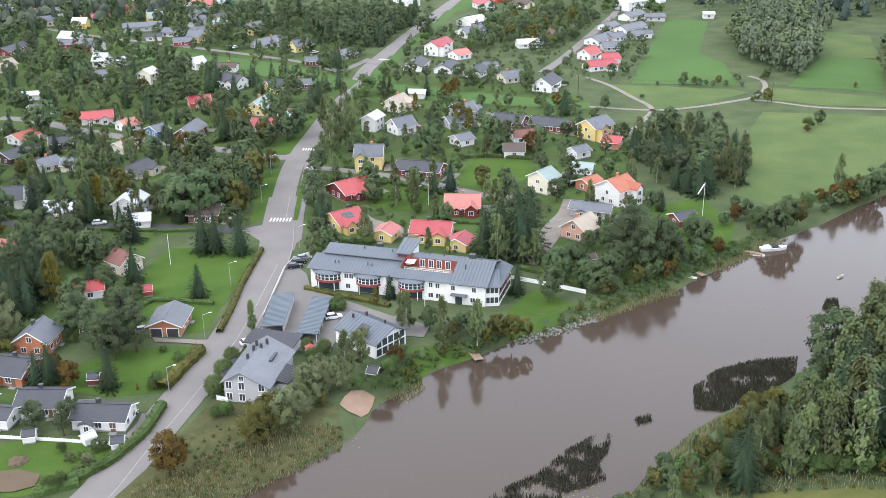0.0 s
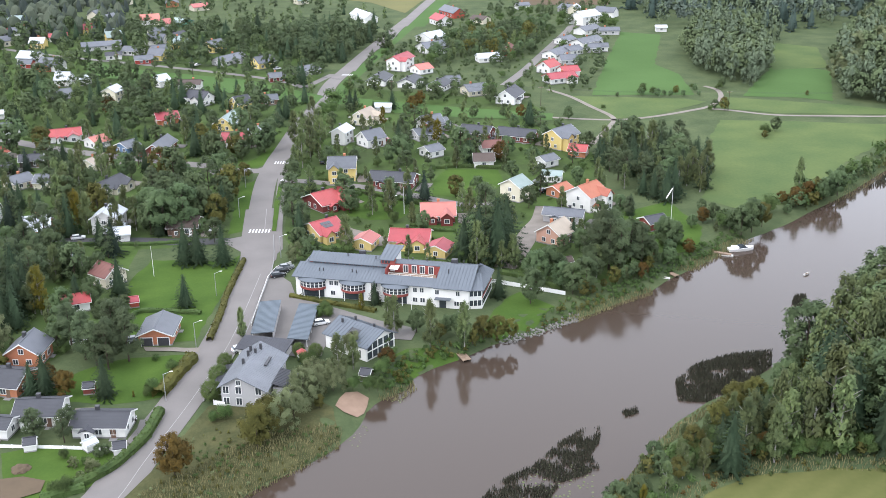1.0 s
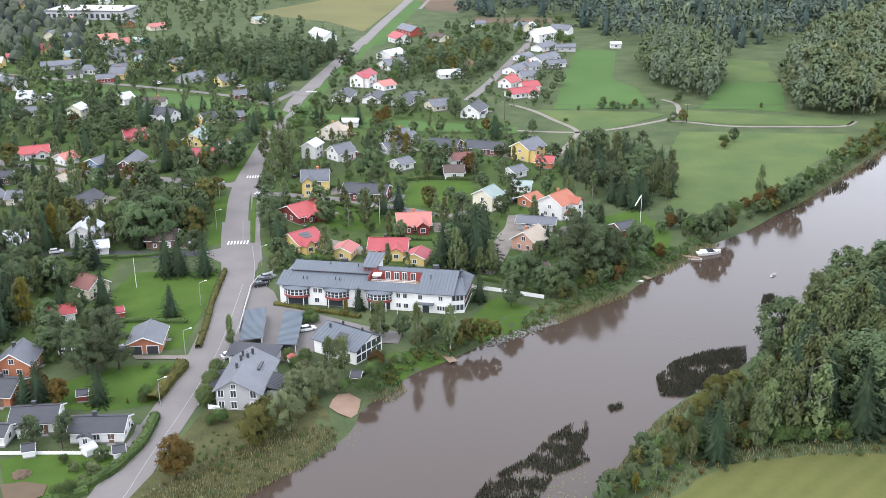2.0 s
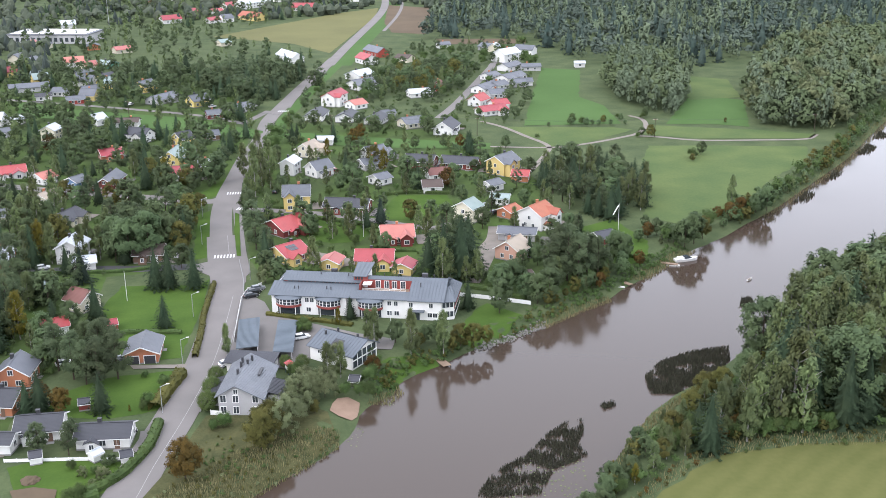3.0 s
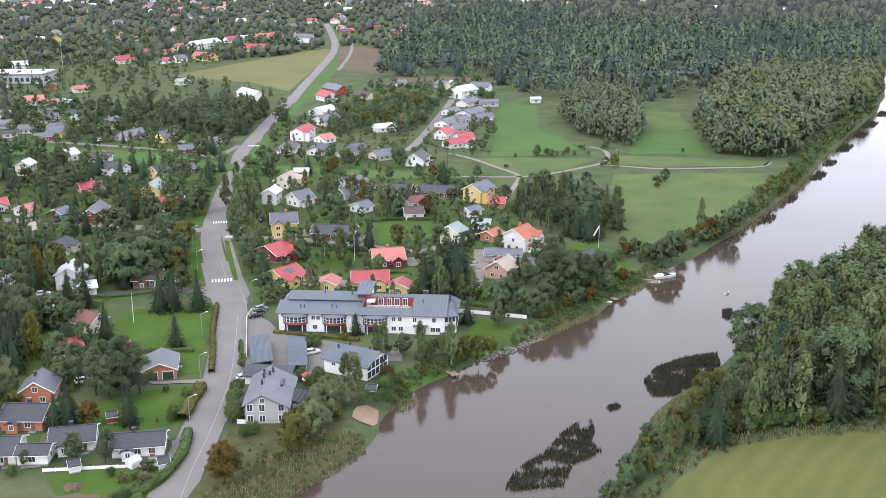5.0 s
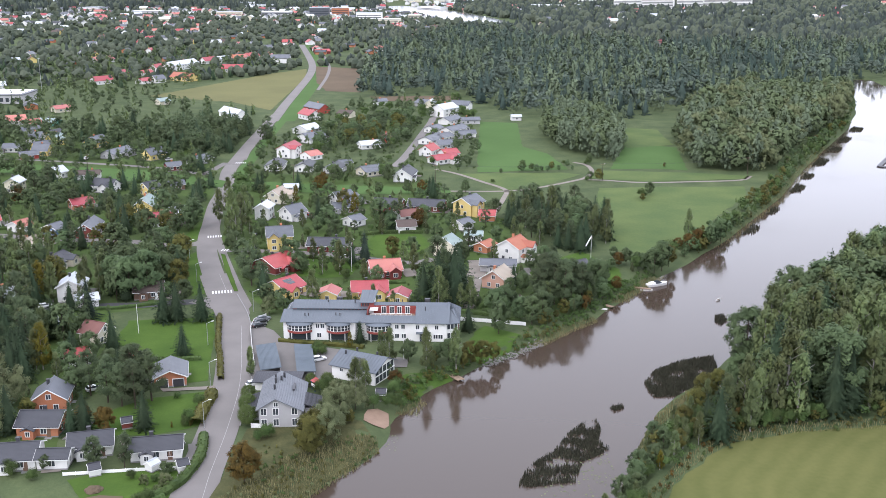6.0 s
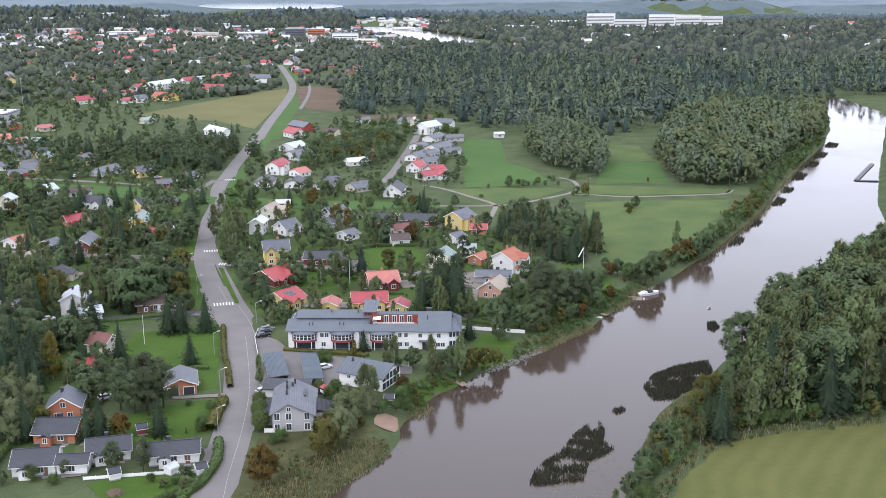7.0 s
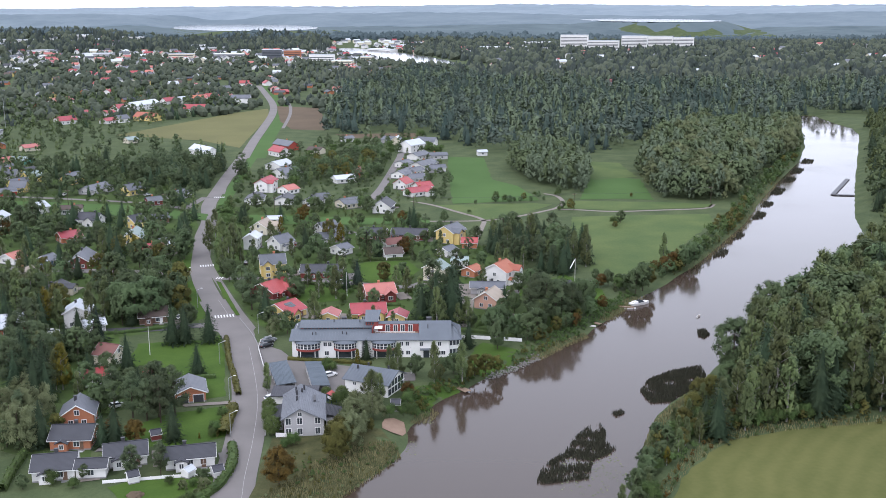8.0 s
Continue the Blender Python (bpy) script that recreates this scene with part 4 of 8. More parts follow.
def spots(outline, gap, seed, free=True, margin=1.5):
    """Random places in an outline, at least gap apart, off the roads, fields and houses."""
    rnd = np.random.RandomState(seed)
    o = np.array(outline)
    lo, hi = o.min(0), o.max(0)
    k = int((hi[0] - lo[0]) * (hi[1] - lo[1]) / gap ** 2 * 2.2)
    p = lo + rnd.rand(k, 2) * (hi - lo)
    ok = inside(p[:, 0], p[:, 1], outline)
    if free:
        for ln, w in ROADS:
            ok &= line_distance(p[:, 0], p[:, 1], ln) > w
        for op in OPEN:
            ok &= ~inside(p[:, 0], p[:, 1], op)
    p = p[ok]
    cells, out = {}, []
    for x, y in p:
        c = (int(x // gap), int(y // gap))
        if any((x - a) ** 2 + (y - b) ** 2 < gap * gap for i in (-1, 0, 1) for j in (-1, 0, 1) for a, b in cells.get((c[0] + i, c[1] + j), ())):
            continue
        if free and not clear(x, y, margin):
            continue
        cells.setdefault(c, []).append((x, y))
        out.append((float(x), float(y)))
    return out


NORMALS = {}
FOREST = {"fir_wood": "spruce", "pine_wood": "pine", "birch_wood": "birch", "leaf_wood": "broad"}


def woods(name, places, kinds, low, high, lod, label, seed):
    """Many trees as one mesh for each kind of leaf."""
    rnd = random.Random(seed)
    by = {}
    for x, y in places:
        drift = 0.5 + 0.75 * noise.noise(Vector((x / 60, y / 60, seed)))       # kinds stand in drifts
        k = int(len(kinds) * min(max(drift + rnd.uniform(-0.3, 0.3), 0), 0.999))
        by.setdefault(kinds[k] if lod == 3 else rnd.choice(kinds), []).append((x, y))
    for kind, pl in by.items():
        vv, ff, nn, base = [], [], [], 0
        zz = height(np.array([p[0] for p in pl]), np.array([p[1] for p in pl]))
        for (x, y), z in zip(pl, zz):
            shape, v = FOREST.get(kind, kind), rnd.randrange(3)
            verts, faces = crown_mesh(shape, v, lod)
            a = np.array([tuple(q) for q in verts])
            if (shape, v, lod) not in NORMALS:
                NORMALS[shape, v, lod] = crown_normals(verts, faces)
            g = NORMALS[shape, v, lod]
            h, t = rnd.uniform(low, high), rnd.random() * 6.283
            if lod == 3 and low > 4:
                h *= 0.9 + 0.4 * noise.noise(Vector((x / 45, y / 45, 5.0)))
            if y < 720:
                h = tall_enough(x, y, h)
            w = h * rnd.uniform(0.9, 1.2)
            c, s = math.cos(t) * w, math.sin(t) * w
            vv.append(np.stack([x + a[:, 0] * c - a[:, 1] * s, y + a[:, 0] * s + a[:, 1] * c, z + a[:, 2] * h], -1))
            c, s = math.cos(t), math.sin(t)
            nn.append(np.stack([g[:, 0] * c - g[:, 1] * s, g[:, 0] * s + g[:, 1] * c, g[:, 2]], -1))
            ff.extend([tuple(i + base for i in f) for f in faces])
            base += len(a)
        ob = mesh_object(name, np.concatenate(vv).tolist(), ff, LEAF[kind])
        ob.data.normals_split_custom_set_from_vertices(np.concatenate(nn).tolist())
        tagged(ob, label, "trees", kind="stuff")


# ---- houses ----
WINDOWS = {}
HCOUNT = random.Random(3)


def window_on(house_ob, x, y, z, rot, w, h, frame_mat=None):
    """A window with a proud frame, a cross bar and a dark pane, its face along the local -y."""
    key = (round(w, 1), round(h, 1))
    if key not in WINDOWS:
        bm = bmesh.new()
        f = 0.12
        box(bm, -w / 2 - f, -0.06, -f, -w / 2, 0.05, h + f)
        box(bm, w / 2, -0.06, -f, w / 2 + f, 0.05, h + f)
        box(bm, -w / 2, -0.06, h, w / 2, 0.05, h + f)
        box(bm, -w / 2, -0.08, -f, w / 2, 0.05, 0)
        box(bm, -0.04, -0.05, 0, 0.04, 0.05, h)
        fm = bpy.data.meshes.new("window_frame")
        bm.to_mesh(fm)
        bm.free()
        fm.materials.append(TRIM)
        bm = boxed(-w / 2, -0.02, 0, w / 2, 0.04, h)
        pm = bpy.data.meshes.new("pane")
        bm.to_mesh(pm)
        bm.free()
        pm.materials.append(GLASS)
        WINDOWS[key] = (fm, pm)
    fm, pm = WINDOWS[key]
    o = bpy.data.objects.new("window", fm)
    p = bpy.data.objects.new("pane", pm)
    for q in (o, p):
        scene.collection.objects.link(q)
    o.parent, p.parent = house_ob, o
    o.location, o.rotation_euler = (x, y, z), (0, 0, rot)
    return o


NAMES = {"pale": "light grey", "slate": "grey", "moss": "grey-green", "umber": "dark brown", "darkwood": "dark wooden", "darkred": "dark red", "pink": "pink brick", "brick": "red brick", "salmon": "faded red"}


def house(x, y, rot, length, width, storeys, wall, roof, extra="", wing=0):
    """A gabled house whose ridge runs along its length."""
    rot = (rot + 180) % 360 - 180
    eave = {0.5: 1.7, 1: 2.8, 1.5: 3.6, 2: 5.4, 3: 7.5}[storeys]
    rise = {0.5: 2.4, 1: 1.7, 1.5: 2.6, 2: 2.2, 3: 2.2}[storeys] * width / 8
    z0 = LAND + 0.2 if y < 900 else level(x, y)
    HOUSES.append((x, y, max(length * 0.42, width * 0.55)))
    e = empty("house" if length > 7.5 else "shed" if storeys < 1 else "outbuilding", x, y, z0, rot)
    far = y > 640
    a, b = length / 2, width / 2
    bm = bmesh.new()
    prof = [(-b, -0.6), (b, -0.6), (b, eave), (0, eave + rise), (-b, eave)]
    ends = [[bm.verts.new((s * a, p, q)) for p, q in prof] for s in (-1, 1)]
    bm.faces.new(ends[0][::-1])
    bm.faces.new(ends[1])
    for i in (0, 1, 4):
        bm.faces.new((ends[0][i], ends[0][(i + 1) % 5], ends[1][(i + 1) % 5], ends[1][i]))
    bmesh.ops.recalc_face_normals(bm, faces=bm.faces[:])
    part("wall", bm, WALL[wall], e)
    over, g = (0.55, 0.5) if storeys >= 1 else (0.18, 0.15)
    drop = rise * over / b
    for s in (-1, 1):
        bm = bmesh.new()
        slab(bm, [(-a - g, s * (b + over), eave - drop + 0.22), (a + g, s * (b + over), eave - drop + 0.22), (a + g, 0, eave + rise + 0.22), (-a - g, 0, eave + rise + 0.22)], 0.2)
        bmesh.ops.recalc_face_normals(bm, faces=bm.faces[:])
        part("roof", bm, ROOF[roof], e)
    if not far:
        for s in (-1, 1):
            part("gutter", boxed(-a - g, s * (b + over) - 0.06, eave - drop - 0.08, a + g, s * (b + over) + 0.06, eave - drop + 0.06), TRIM, e)
        part("ridge_cap", boxed(-a - g, -0.14, eave + rise + 0.2, a + g, 0.14, eave + rise + 0.3), ROOF[roof], e)
        bm = boxed(-a - 0.02, -b - 0.03, -0.6, a + 0.02, b + 0.03, 0.35)
        part("plinth", bm, KERB, e)
    if length > 7.2 and extra != "garage":
        cx = a * HCOUNT.uniform(-0.4, 0.4)
        bm = boxed(cx - 0.4, 0.3, eave + rise * 0.5, cx + 0.4, 1.0, eave + rise + 1.0)
        box(bm, cx - 0.47, 0.23, eave + rise + 0.9, cx + 0.47, 1.07, eave + rise + 1.05)
        part("chimney", bm, DARK if roof == "black" or HCOUNT.random() < 0.5 else WALL["brick"], e)
    step = 3.0 if not far else 4.5
    floors = {0.5: [], 1: [0.95], 1.5: [0.95], 2: [0.95, 3.5], 3: [0.95, 3.5, 5.6]}[storeys]
    k = max(1, int((length - 1.5) / step))
    for fz in floors if y < 1100 else ():
        for i in range(k):
            wx = (i - (k - 1) / 2) * step
            window_on(e, wx, -b - 0.03, fz, 0, 1.3, 1.25)
            if y < 330:
                window_on(e, wx, b + 0.03, fz, math.pi, 1.3, 1.25)
    gable = floors + ([3.6] if storeys == 1.5 else [])
    if y < 480:
        for q in (-1, 1):                                   # white barge boards on the gables
            for s in (-1, 1):
                bm = bmesh.new()
                x0, x1 = q * (a + g) - 0.05, q * (a + g) + 0.05
                slab(bm, [(x0, s * (b + over), eave - drop + 0.2), (x1, s * (b + over), eave - drop + 0.2), (x1, 0, eave + rise + 0.2), (x0, 0, eave + rise + 0.2)], 0.3)
                bmesh.ops.recalc_face_normals(bm, faces=bm.faces[:])
                part("barge_board", bm, TRIM, e)
    if extra == "garage":
        for s in (-2.0, 2.0):
            d = part("garage_door", boxed(-a - 0.06, s - 1.35, -0.1, -a + 0.02, s + 1.35, 2.1), DARK, e)
            for y0, y1, z0, z1 in ((s - 1.5, s - 1.35, -0.1, 2.1), (s + 1.35, s + 1.5, -0.1, 2.1), (s - 1.5, s + 1.5, 2.1, 2.28)):
                part("door_frame", boxed(-a - 0.09, y0, z0, -a + 0.02, y1, z1), TRIM, d)
    elif extra == "solar":
        for i in range(3):
            for j in range(2):
                bm = bmesh.new()
                v0, v1 = -b * (0.22 + 0.24 * j), -b * (0.43 + 0.24 * j)
                z_ = lambda v: eave + rise * (1 + v / b) + 0.3
                slab(bm, [(-2 + i * 1.2, v1, z_(v1)), (-0.9 + i * 1.2, v1, z_(v1)), (-0.9 + i * 1.2, v0, z_(v0)), (-2 + i * 1.2, v0, z_(v0))], 0.05)
                part("solar_panel", bm, GLASS, e)
    elif y < 480 and length > 8.5:                          # a small gabled porch at the door
        px, pw, ph = -a * 0.35, 1.3, 2.4
        part("porch", boxed(px - pw, -b - 1.5, -0.3, px + pw, -b + 0.1, ph), WALL[wall], e)
        for s in (-1, 1):
            bm = bmesh.new()
            slab(bm, [(px + s * (pw + 0.35), -b - 1.9, ph - 0.1), (px, -b - 1.9, ph + 0.75), (px, -b + 0.2, ph + 0.75), (px + s * (pw + 0.35), -b + 0.2, ph - 0.1)], 0.14)
            bmesh.ops.recalc_face_normals(bm, faces=bm.faces[:])
            part("porch_roof", bm, ROOF[roof], e)
        window_on(e, px, -b - 1.53, 0.9, 0, 0.9, 1.1)
    if wing:                                                # a cross wing with a gable of its own
        u0, u1, v0 = (a * 0.15, a * 0.85, -b - 2.6) if wing > 0 else (-a * 0.85, -a * 0.15, -b - 2.6)
        um, rs = (u0 + u1) / 2, rise * 0.62
        bm = bmesh.new()
        front, back = ([bm.verts.new((u, v, z)) for u, z in ((u0, -0.6), (u1, -0.6), (u1, eave), (um, eave + rs), (u0, eave))] for v in (v0, 0.0))
        bm.faces.new(front)
        for i in (1, 4):
            bm.faces.new((front[i], front[(i + 1) % 5], back[(i + 1) % 5], back[i]))
        bmesh.ops.recalc_face_normals(bm, faces=bm.faces[:])
        w_ = part("wing", bm, WALL[wall], e)
        for s in (u0 - 0.4, u1 + 0.4):
            bm = bmesh.new()
            slab(bm, [(s, v0 - 0.5, eave - 0.02), (um, v0 - 0.5, eave + rs + 0.24), (um, 0.0, eave + rs + 0.24), (s, 0.0, eave - 0.02)], 0.18)
            bmesh.ops.recalc_face_normals(bm, faces=bm.faces[:])
            part("wing_roof", bm, ROOF[roof], w_)
        for fz in floors:
            window_on(w_, um, v0 - 0.03, fz, 0, 1.4, 1.25)
    for fz in (gable if y < 640 and extra != "garage" else ()):
        for s in ((-1.6, 1.6) if fz < 2 and width > 6.5 else (0,)):
            window_on(e, -a - 0.03, s, fz, -math.pi / 2, 1.1, 1.2)
            window_on(e, a + 0.03, s, fz, math.pi / 2, 1.1, 1.2)
    if y < 470 and length > 7.5:
        dx = a * 0.55
        bm = boxed(dx - 0.5, -b - 0.08, 0.1, dx + 0.5, -b + 0.02, 2.15)
        part("door", bm, WALL["brown"] if wall != "brown" else TRIM, e)
        part("doorstep", boxed(dx - 0.8, -b - 1.1, -0.3, dx + 0.8, -b - 0.09, 0.1), KERB, e)
    if y < 480 and length > 8.5 and extra != "garage":
        DRIVES.append((x + math.cos(radians(rot)) * (a + 3.4), y + math.sin(radians(rot)) * (a + 3.4), rot + 90))
    size = "small " if length < 8 else "long " if length > 15 else ""
    st = {0.5: "low", 1: "single-storey", 1.5: "one-and-a-half-storey", 2: "two-storey", 3: "three-storey"}[storeys]
    return tagged(e, f"{size}{NAMES.get(wall, wall)} {st} {'shed' if storeys < 1 else 'house'} with a {NAMES.get(roof, roof)} gabled roof", "shed" if storeys < 1 else "house")


house(-61.1, 186.0, 10, 2.4, 2.8, 0.5, 'white', 'black')
house(-67.4, 187.8, 42, 2.4, 2.2, 0.5, 'white', 'pale')
house(-79.5, 189.3, 10, 2.4, 2.8, 0.5, 'white', 'black')
house(-66.2, 195.5, -6, 11.0, 7.0, 1.0, 'white', 'black')
house(-87.9, 196.2, -12, 6.5, 5.0, 1.0, 'white', 'black')
house(-95.8, 199.7, -8, 9.2, 9.0, 1.0, 'white', 'black')
house(-80.4, 201.8, -2, 9.3, 8.0, 1.0, 'white', 'black')
house(-11.5, 212.2, -20, 2.4, 3.0, 0.5, 'darkwood', 'black')
house(-73.0, 212.3, 6, 2.4, 2.6, 0.5, 'darkred', 'black')
house(-91.8, 216.5, -15, 9.6, 9.0, 1.0, 'brick', 'black')
house(-90.8, 229.9, 83, 8.1, 8.0, 1.5, 'brick', 'slate')
house(-62.1, 239.7, 87, 10.2, 8.0, 1.0, 'brick', 'slate', 'garage')
house(-87.0, 259.4, 18, 6.5, 6.0, 1.0, 'white', 'red')
house(-72.1, 259.4, 15, 2.4, 3.0, 0.5, 'red', 'red')
house(46.3, 274.7, 20, 2.4, 3.0, 0.5, 'brown', 'umber')
house(-82.0, 276.1, -40, 6.5, 7.0, 1.5, 'cream', 'maroon')
house(10.7, 287.3, 66, 6.5, 6.0, 1.0, 'yellow', 'red')
house(-116.8, 288.3, -20, 6.7, 9.0, 1.0, 'brick', 'salmon')
house(-95.1, 294.0, 19, 2.4, 3.0, 0.5, 'blue', 'moss')
house(46.6, 294.8, 48, 8.5, 8.5, 1.5, 'pink', 'beige')
house(-10.7, 296.0, 68, 6.5, 6.0, 1.0, 'yellow', 'salmon')
house(2.9, 297.0, -11, 11.5, 9.5, 1.0, 'yellow', 'red', wing=1)
house(78.6, 302.9, 21, 6.5, 6.0, 1.0, 'darkred', 'black')
house(-23.6, 307.5, 34, 9.0, 11.0, 1.0, 'yellow', 'red', 'solar', wing=-1)
house(-86.3, 310.9, 10, 6.5, 6.0, 1.0, 'white', 'pale')
house(52.4, 312.5, -22, 12.3, 6.0, 1.0, 'grey', 'slate')
house(-67.0, 316.7, -3, 9.1, 9.0, 1.0, 'brown', 'umber')
house(-112.2, 317.1, 6, 8.3, 9.0, 1.5, 'red', 'pale')
house(12.8, 319.8, -3, 10.5, 11.0, 1.0, 'darkred', 'salmon', wing=1)
house(-90.9, 320.3, 82, 9.2, 8.0, 2.0, 'white', 'pale')
house(62.2, 324.9, 40, 9.0, 10.0, 2.0, 'white', 'orange', wing=1)
house(-131.4, 331.8, 10, 6.5, 9.0, 1.5, 'white', 'black')
house(-23.2, 336.4, 36, 11.5, 12.0, 1.0, 'darkred', 'red', wing=1)
house(40.3, 336.5, 47, 6.8, 8.0, 2.0, 'cream', 'moss')
house(55.5, 338.0, 40, 6.5, 6.0, 1.0, 'brick', 'orange')
house(56.0, 354.2, -19, 6.5, 5.0, 1.0, 'white', 'moss')
house(-0.2, 356.7, -19, 15.9, 9.0, 1.0, 'darkred', 'black')
house(-99.6, 361.4, 66, 13.0, 8.0, 1.0, 'cream', 'black', wing=1)
house(-18.1, 366.7, -4, 9.5, 9.5, 2.0, 'yellow', 'slate', wing=-1)
house(-123.0, 369.4, -4, 7.1, 8.0, 1.0, 'cream', 'slate')
house(-133.1, 370.1, 47, 7.7, 8.0, 1.0, 'cream', 'slate')
house(57.2, 373.6, 33, 6.5, 6.0, 1.0, 'white', 'slate')
house(34.1, 376.9, -4, 7.2, 8.0, 1.0, 'white', 'umber')
house(-147.4, 383.7, 60, 15.0, 8.0, 1.0, 'darkwood', 'black')
house(71.5, 385.1, -23, 6.5, 7.0, 1.0, 'brick', 'red')
house(15.7, 391.9, 33, 6.5, 7.0, 1.0, 'white', 'slate')
house(38.9, 394.7, 7, 7.7, 8.0, 1.0, 'white', 'maroon')
house(-136.0, 397.4, 11, 8.2, 7.0, 1.0, 'darkwood', 'black')
house(67.3, 398.5, 40, 10.8, 9.0, 2.0, 'yellow', 'slate', wing=-1)
house(-153.2, 406.0, 59, 9.8, 7.0, 1.0, 'white', 'orange')
house(-89.3, 407.4, 78, 15.6, 7.0, 1.5, 'darkred', 'slate')
house(-7.2, 410.1, 34, 8.6, 8.0, 1.5, 'white', 'slate')
house(51.8, 410.6, -27, 15.6, 9.0, 1.0, 'darkred', 'black')
house(-103.2, 412.8, 52, 6.5, 7.0, 1.0, 'blue', 'slate')
house(-18.6, 415.0, 66, 8.2, 6.0, 2.0, 'white', 'pale')
house(36.1, 417.4, -25, 12.3, 9.0, 1.0, 'darkred', 'black')
house(-61.3, 418.0, -4, 10.3, 9.0, 1.0, 'white', 'red')
house(-116.9, 421.4, 47, 6.8, 8.0, 1.0, 'white', 'salmon')
house(-53.7, 428.4, 14, 7.7, 8.0, 1.0, 'yellow', 'pale', wing=1)
house(17.8, 431.5, 24, 8.9, 8.0, 1.5, 'white', 'slate')
house(-132.6, 434.0, 16, 12.3, 9.0, 1.0, 'white', 'red', wing=1)
house(-67.2, 444.8, 76, 12.8, 8.0, 1.5, 'yellow', 'moss')
house(-9.4, 445.5, 58, 10.1, 8.0, 1.5, 'cream', 'beige', wing=1)
house(-160.3, 448.5, 34, 8.4, 8.0, 1.0, 'white', 'slate')
house(-95.2, 457.7, 19, 9.1, 9.0, 1.0, 'brick', 'red')
house(57.8, 477.2, 63, 13.7, 9.0, 1.5, 'white', 'black')
house(-65.3, 478.4, 38, 7.2, 8.0, 1.5, 'yellow', 'black')
house(-53.5, 487.5, 10, 8.0, 7.0, 1.0, 'brown', 'slate')
house(-85.4, 491.3, -33, 11.1, 8.0, 1.5, 'white', 'black', wing=1)
house(43.3, 494.7, 20, 10.6, 10.0, 1.0, 'cream', 'slate')
house(-127.0, 502.6, 71, 7.8, 7.0, 2.0, 'cream', 'pale')
house(27.5, 507.4, 62, 11.2, 9.0, 1.0, 'white', 'black')
house(88.2, 516.0, 19, 14.7, 9.0, 1.0, 'white', 'red', wing=1)
house(13.9, 516.7, 67, 12.5, 9.0, 1.0, 'white', 'black')
house(-1.0, 524.5, 73, 15.2, 9.0, 1.0, 'white', 'black')
house(95.4, 531.0, 11, 8.7, 9.0, 1.0, 'white', 'red')
house(-109.9, 532.9, 47, 6.5, 7.0, 1.5, 'white', 'pale')
house(-53.0, 537.3, 14, 7.6, 7.0, 1.0, 'darkred', 'slate')
house(86.6, 540.4, 48, 9.7, 8.0, 1.5, 'white', 'red')
house(-159.9, 543.4, -5, 6.8, 9.0, 1.5, 'white', 'pale')
house(21.2, 547.3, 33, 8.3, 9.0, 1.0, 'white', 'salmon')
house(-38.5, 552.6, 44, 12.4, 8.0, 1.0, 'grey', 'slate')
house(10.8, 560.3, 59, 15.9, 8.0, 2.0, 'white', 'red', wing=-1)
house(100.8, 560.8, 3, 8.8, 9.0, 1.0, 'grey', 'slate')
house(-62.4, 573.0, 37, 10.6, 8.0, 1.5, 'yellow', 'slate')
house(99.1, 581.3, 50, 19.0, 9.0, 1.0, 'white', 'slate', wing=-1)
house(-82.0, 588.0, 52, 18.2, 9.0, 1.0, 'grey', 'slate', wing=1)
house(-191.8, 591.6, -5, 6.9, 7.0, 1.0, 'red', 'slate')
house(121.3, 591.7, -6, 7.1, 8.0, 1.0, 'grey', 'slate')
house(-129.4, 594.3, 13, 9.6, 7.0, 1.0, 'red', 'slate')
house(-123.0, 603.2, -15, 8.7, 9.0, 1.5, 'yellow', 'slate')
house(30.5, 605.1, 30, 14.1, 14.0, 1.0, 'white', 'slate', wing=1)
house(121.6, 612.0, 41, 18.9, 9.0, 1.0, 'white', 'slate', wing=1)
house(-124.2, 615.7, 34, 10.3, 8.0, 1.5, 'yellow', 'slate')
house(-140.1, 621.9, -15, 10.6, 9.0, 1.0, 'white', 'slate')
house(-94.6, 624.9, 55, 11.6, 9.0, 1.5, 'yellow', 'slate')
house(-117.7, 641.2, 33, 9.9, 9.0, 1.5, 'yellow', 'moss')
house(32.8, 641.4, 43, 14.5, 12.0, 1.0, 'white', 'pale')
house(176.5, 651.6, -7, 6.5, 5.0, 1.0, 'white', 'pale')
house(130.2, 652.0, 41, 15.7, 9.0, 1.0, 'white', 'slate')
house(-201.6, 652.3, -5, 8.4, 8.0, 1.5, 'yellow', 'pale')
house(-120.7, 658.7, 59, 12.3, 8.0, 1.5, 'yellow', 'black')
house(-160.5, 666.4, 24, 9.0, 9.0, 1.5, 'yellow', 'moss')
house(-135.5, 675.3, 19, 10.9, 9.0, 1.5, 'cream', 'slate')
house(-196.0, 675.7, 15, 10.7, 8.0, 1.0, 'white', 'red')
house(-163.6, 679.0, -5, 8.0, 7.0, 1.5, 'yellow', 'moss')
house(136.6, 688.4, 36, 16.8, 11.0, 2.0, 'white', 'pale')
house(137.4, 692.0, 41, 21.2, 10.0, 1.5, 'white', 'pale')
house(-184.9, 698.5, 19, 9.5, 8.0, 1.5, 'yellow', 'red')
house(43.0, 699.9, -69, 15.3, 9.0, 1.5, 'white', 'red')
house(69.3, 701.5, -42, 10.6, 9.0, 1.0, 'cream', 'umber')
house(-128.0, 722.9, -35, 13.3, 9.0, 1.0, 'green', 'moss')
house(-6.9, 723.2, -68, 26.2, 9.0, 1.5, 'white', 'pale')
house(53.3, 732.7, -67, 21.0, 9.0, 1.5, 'red', 'slate')
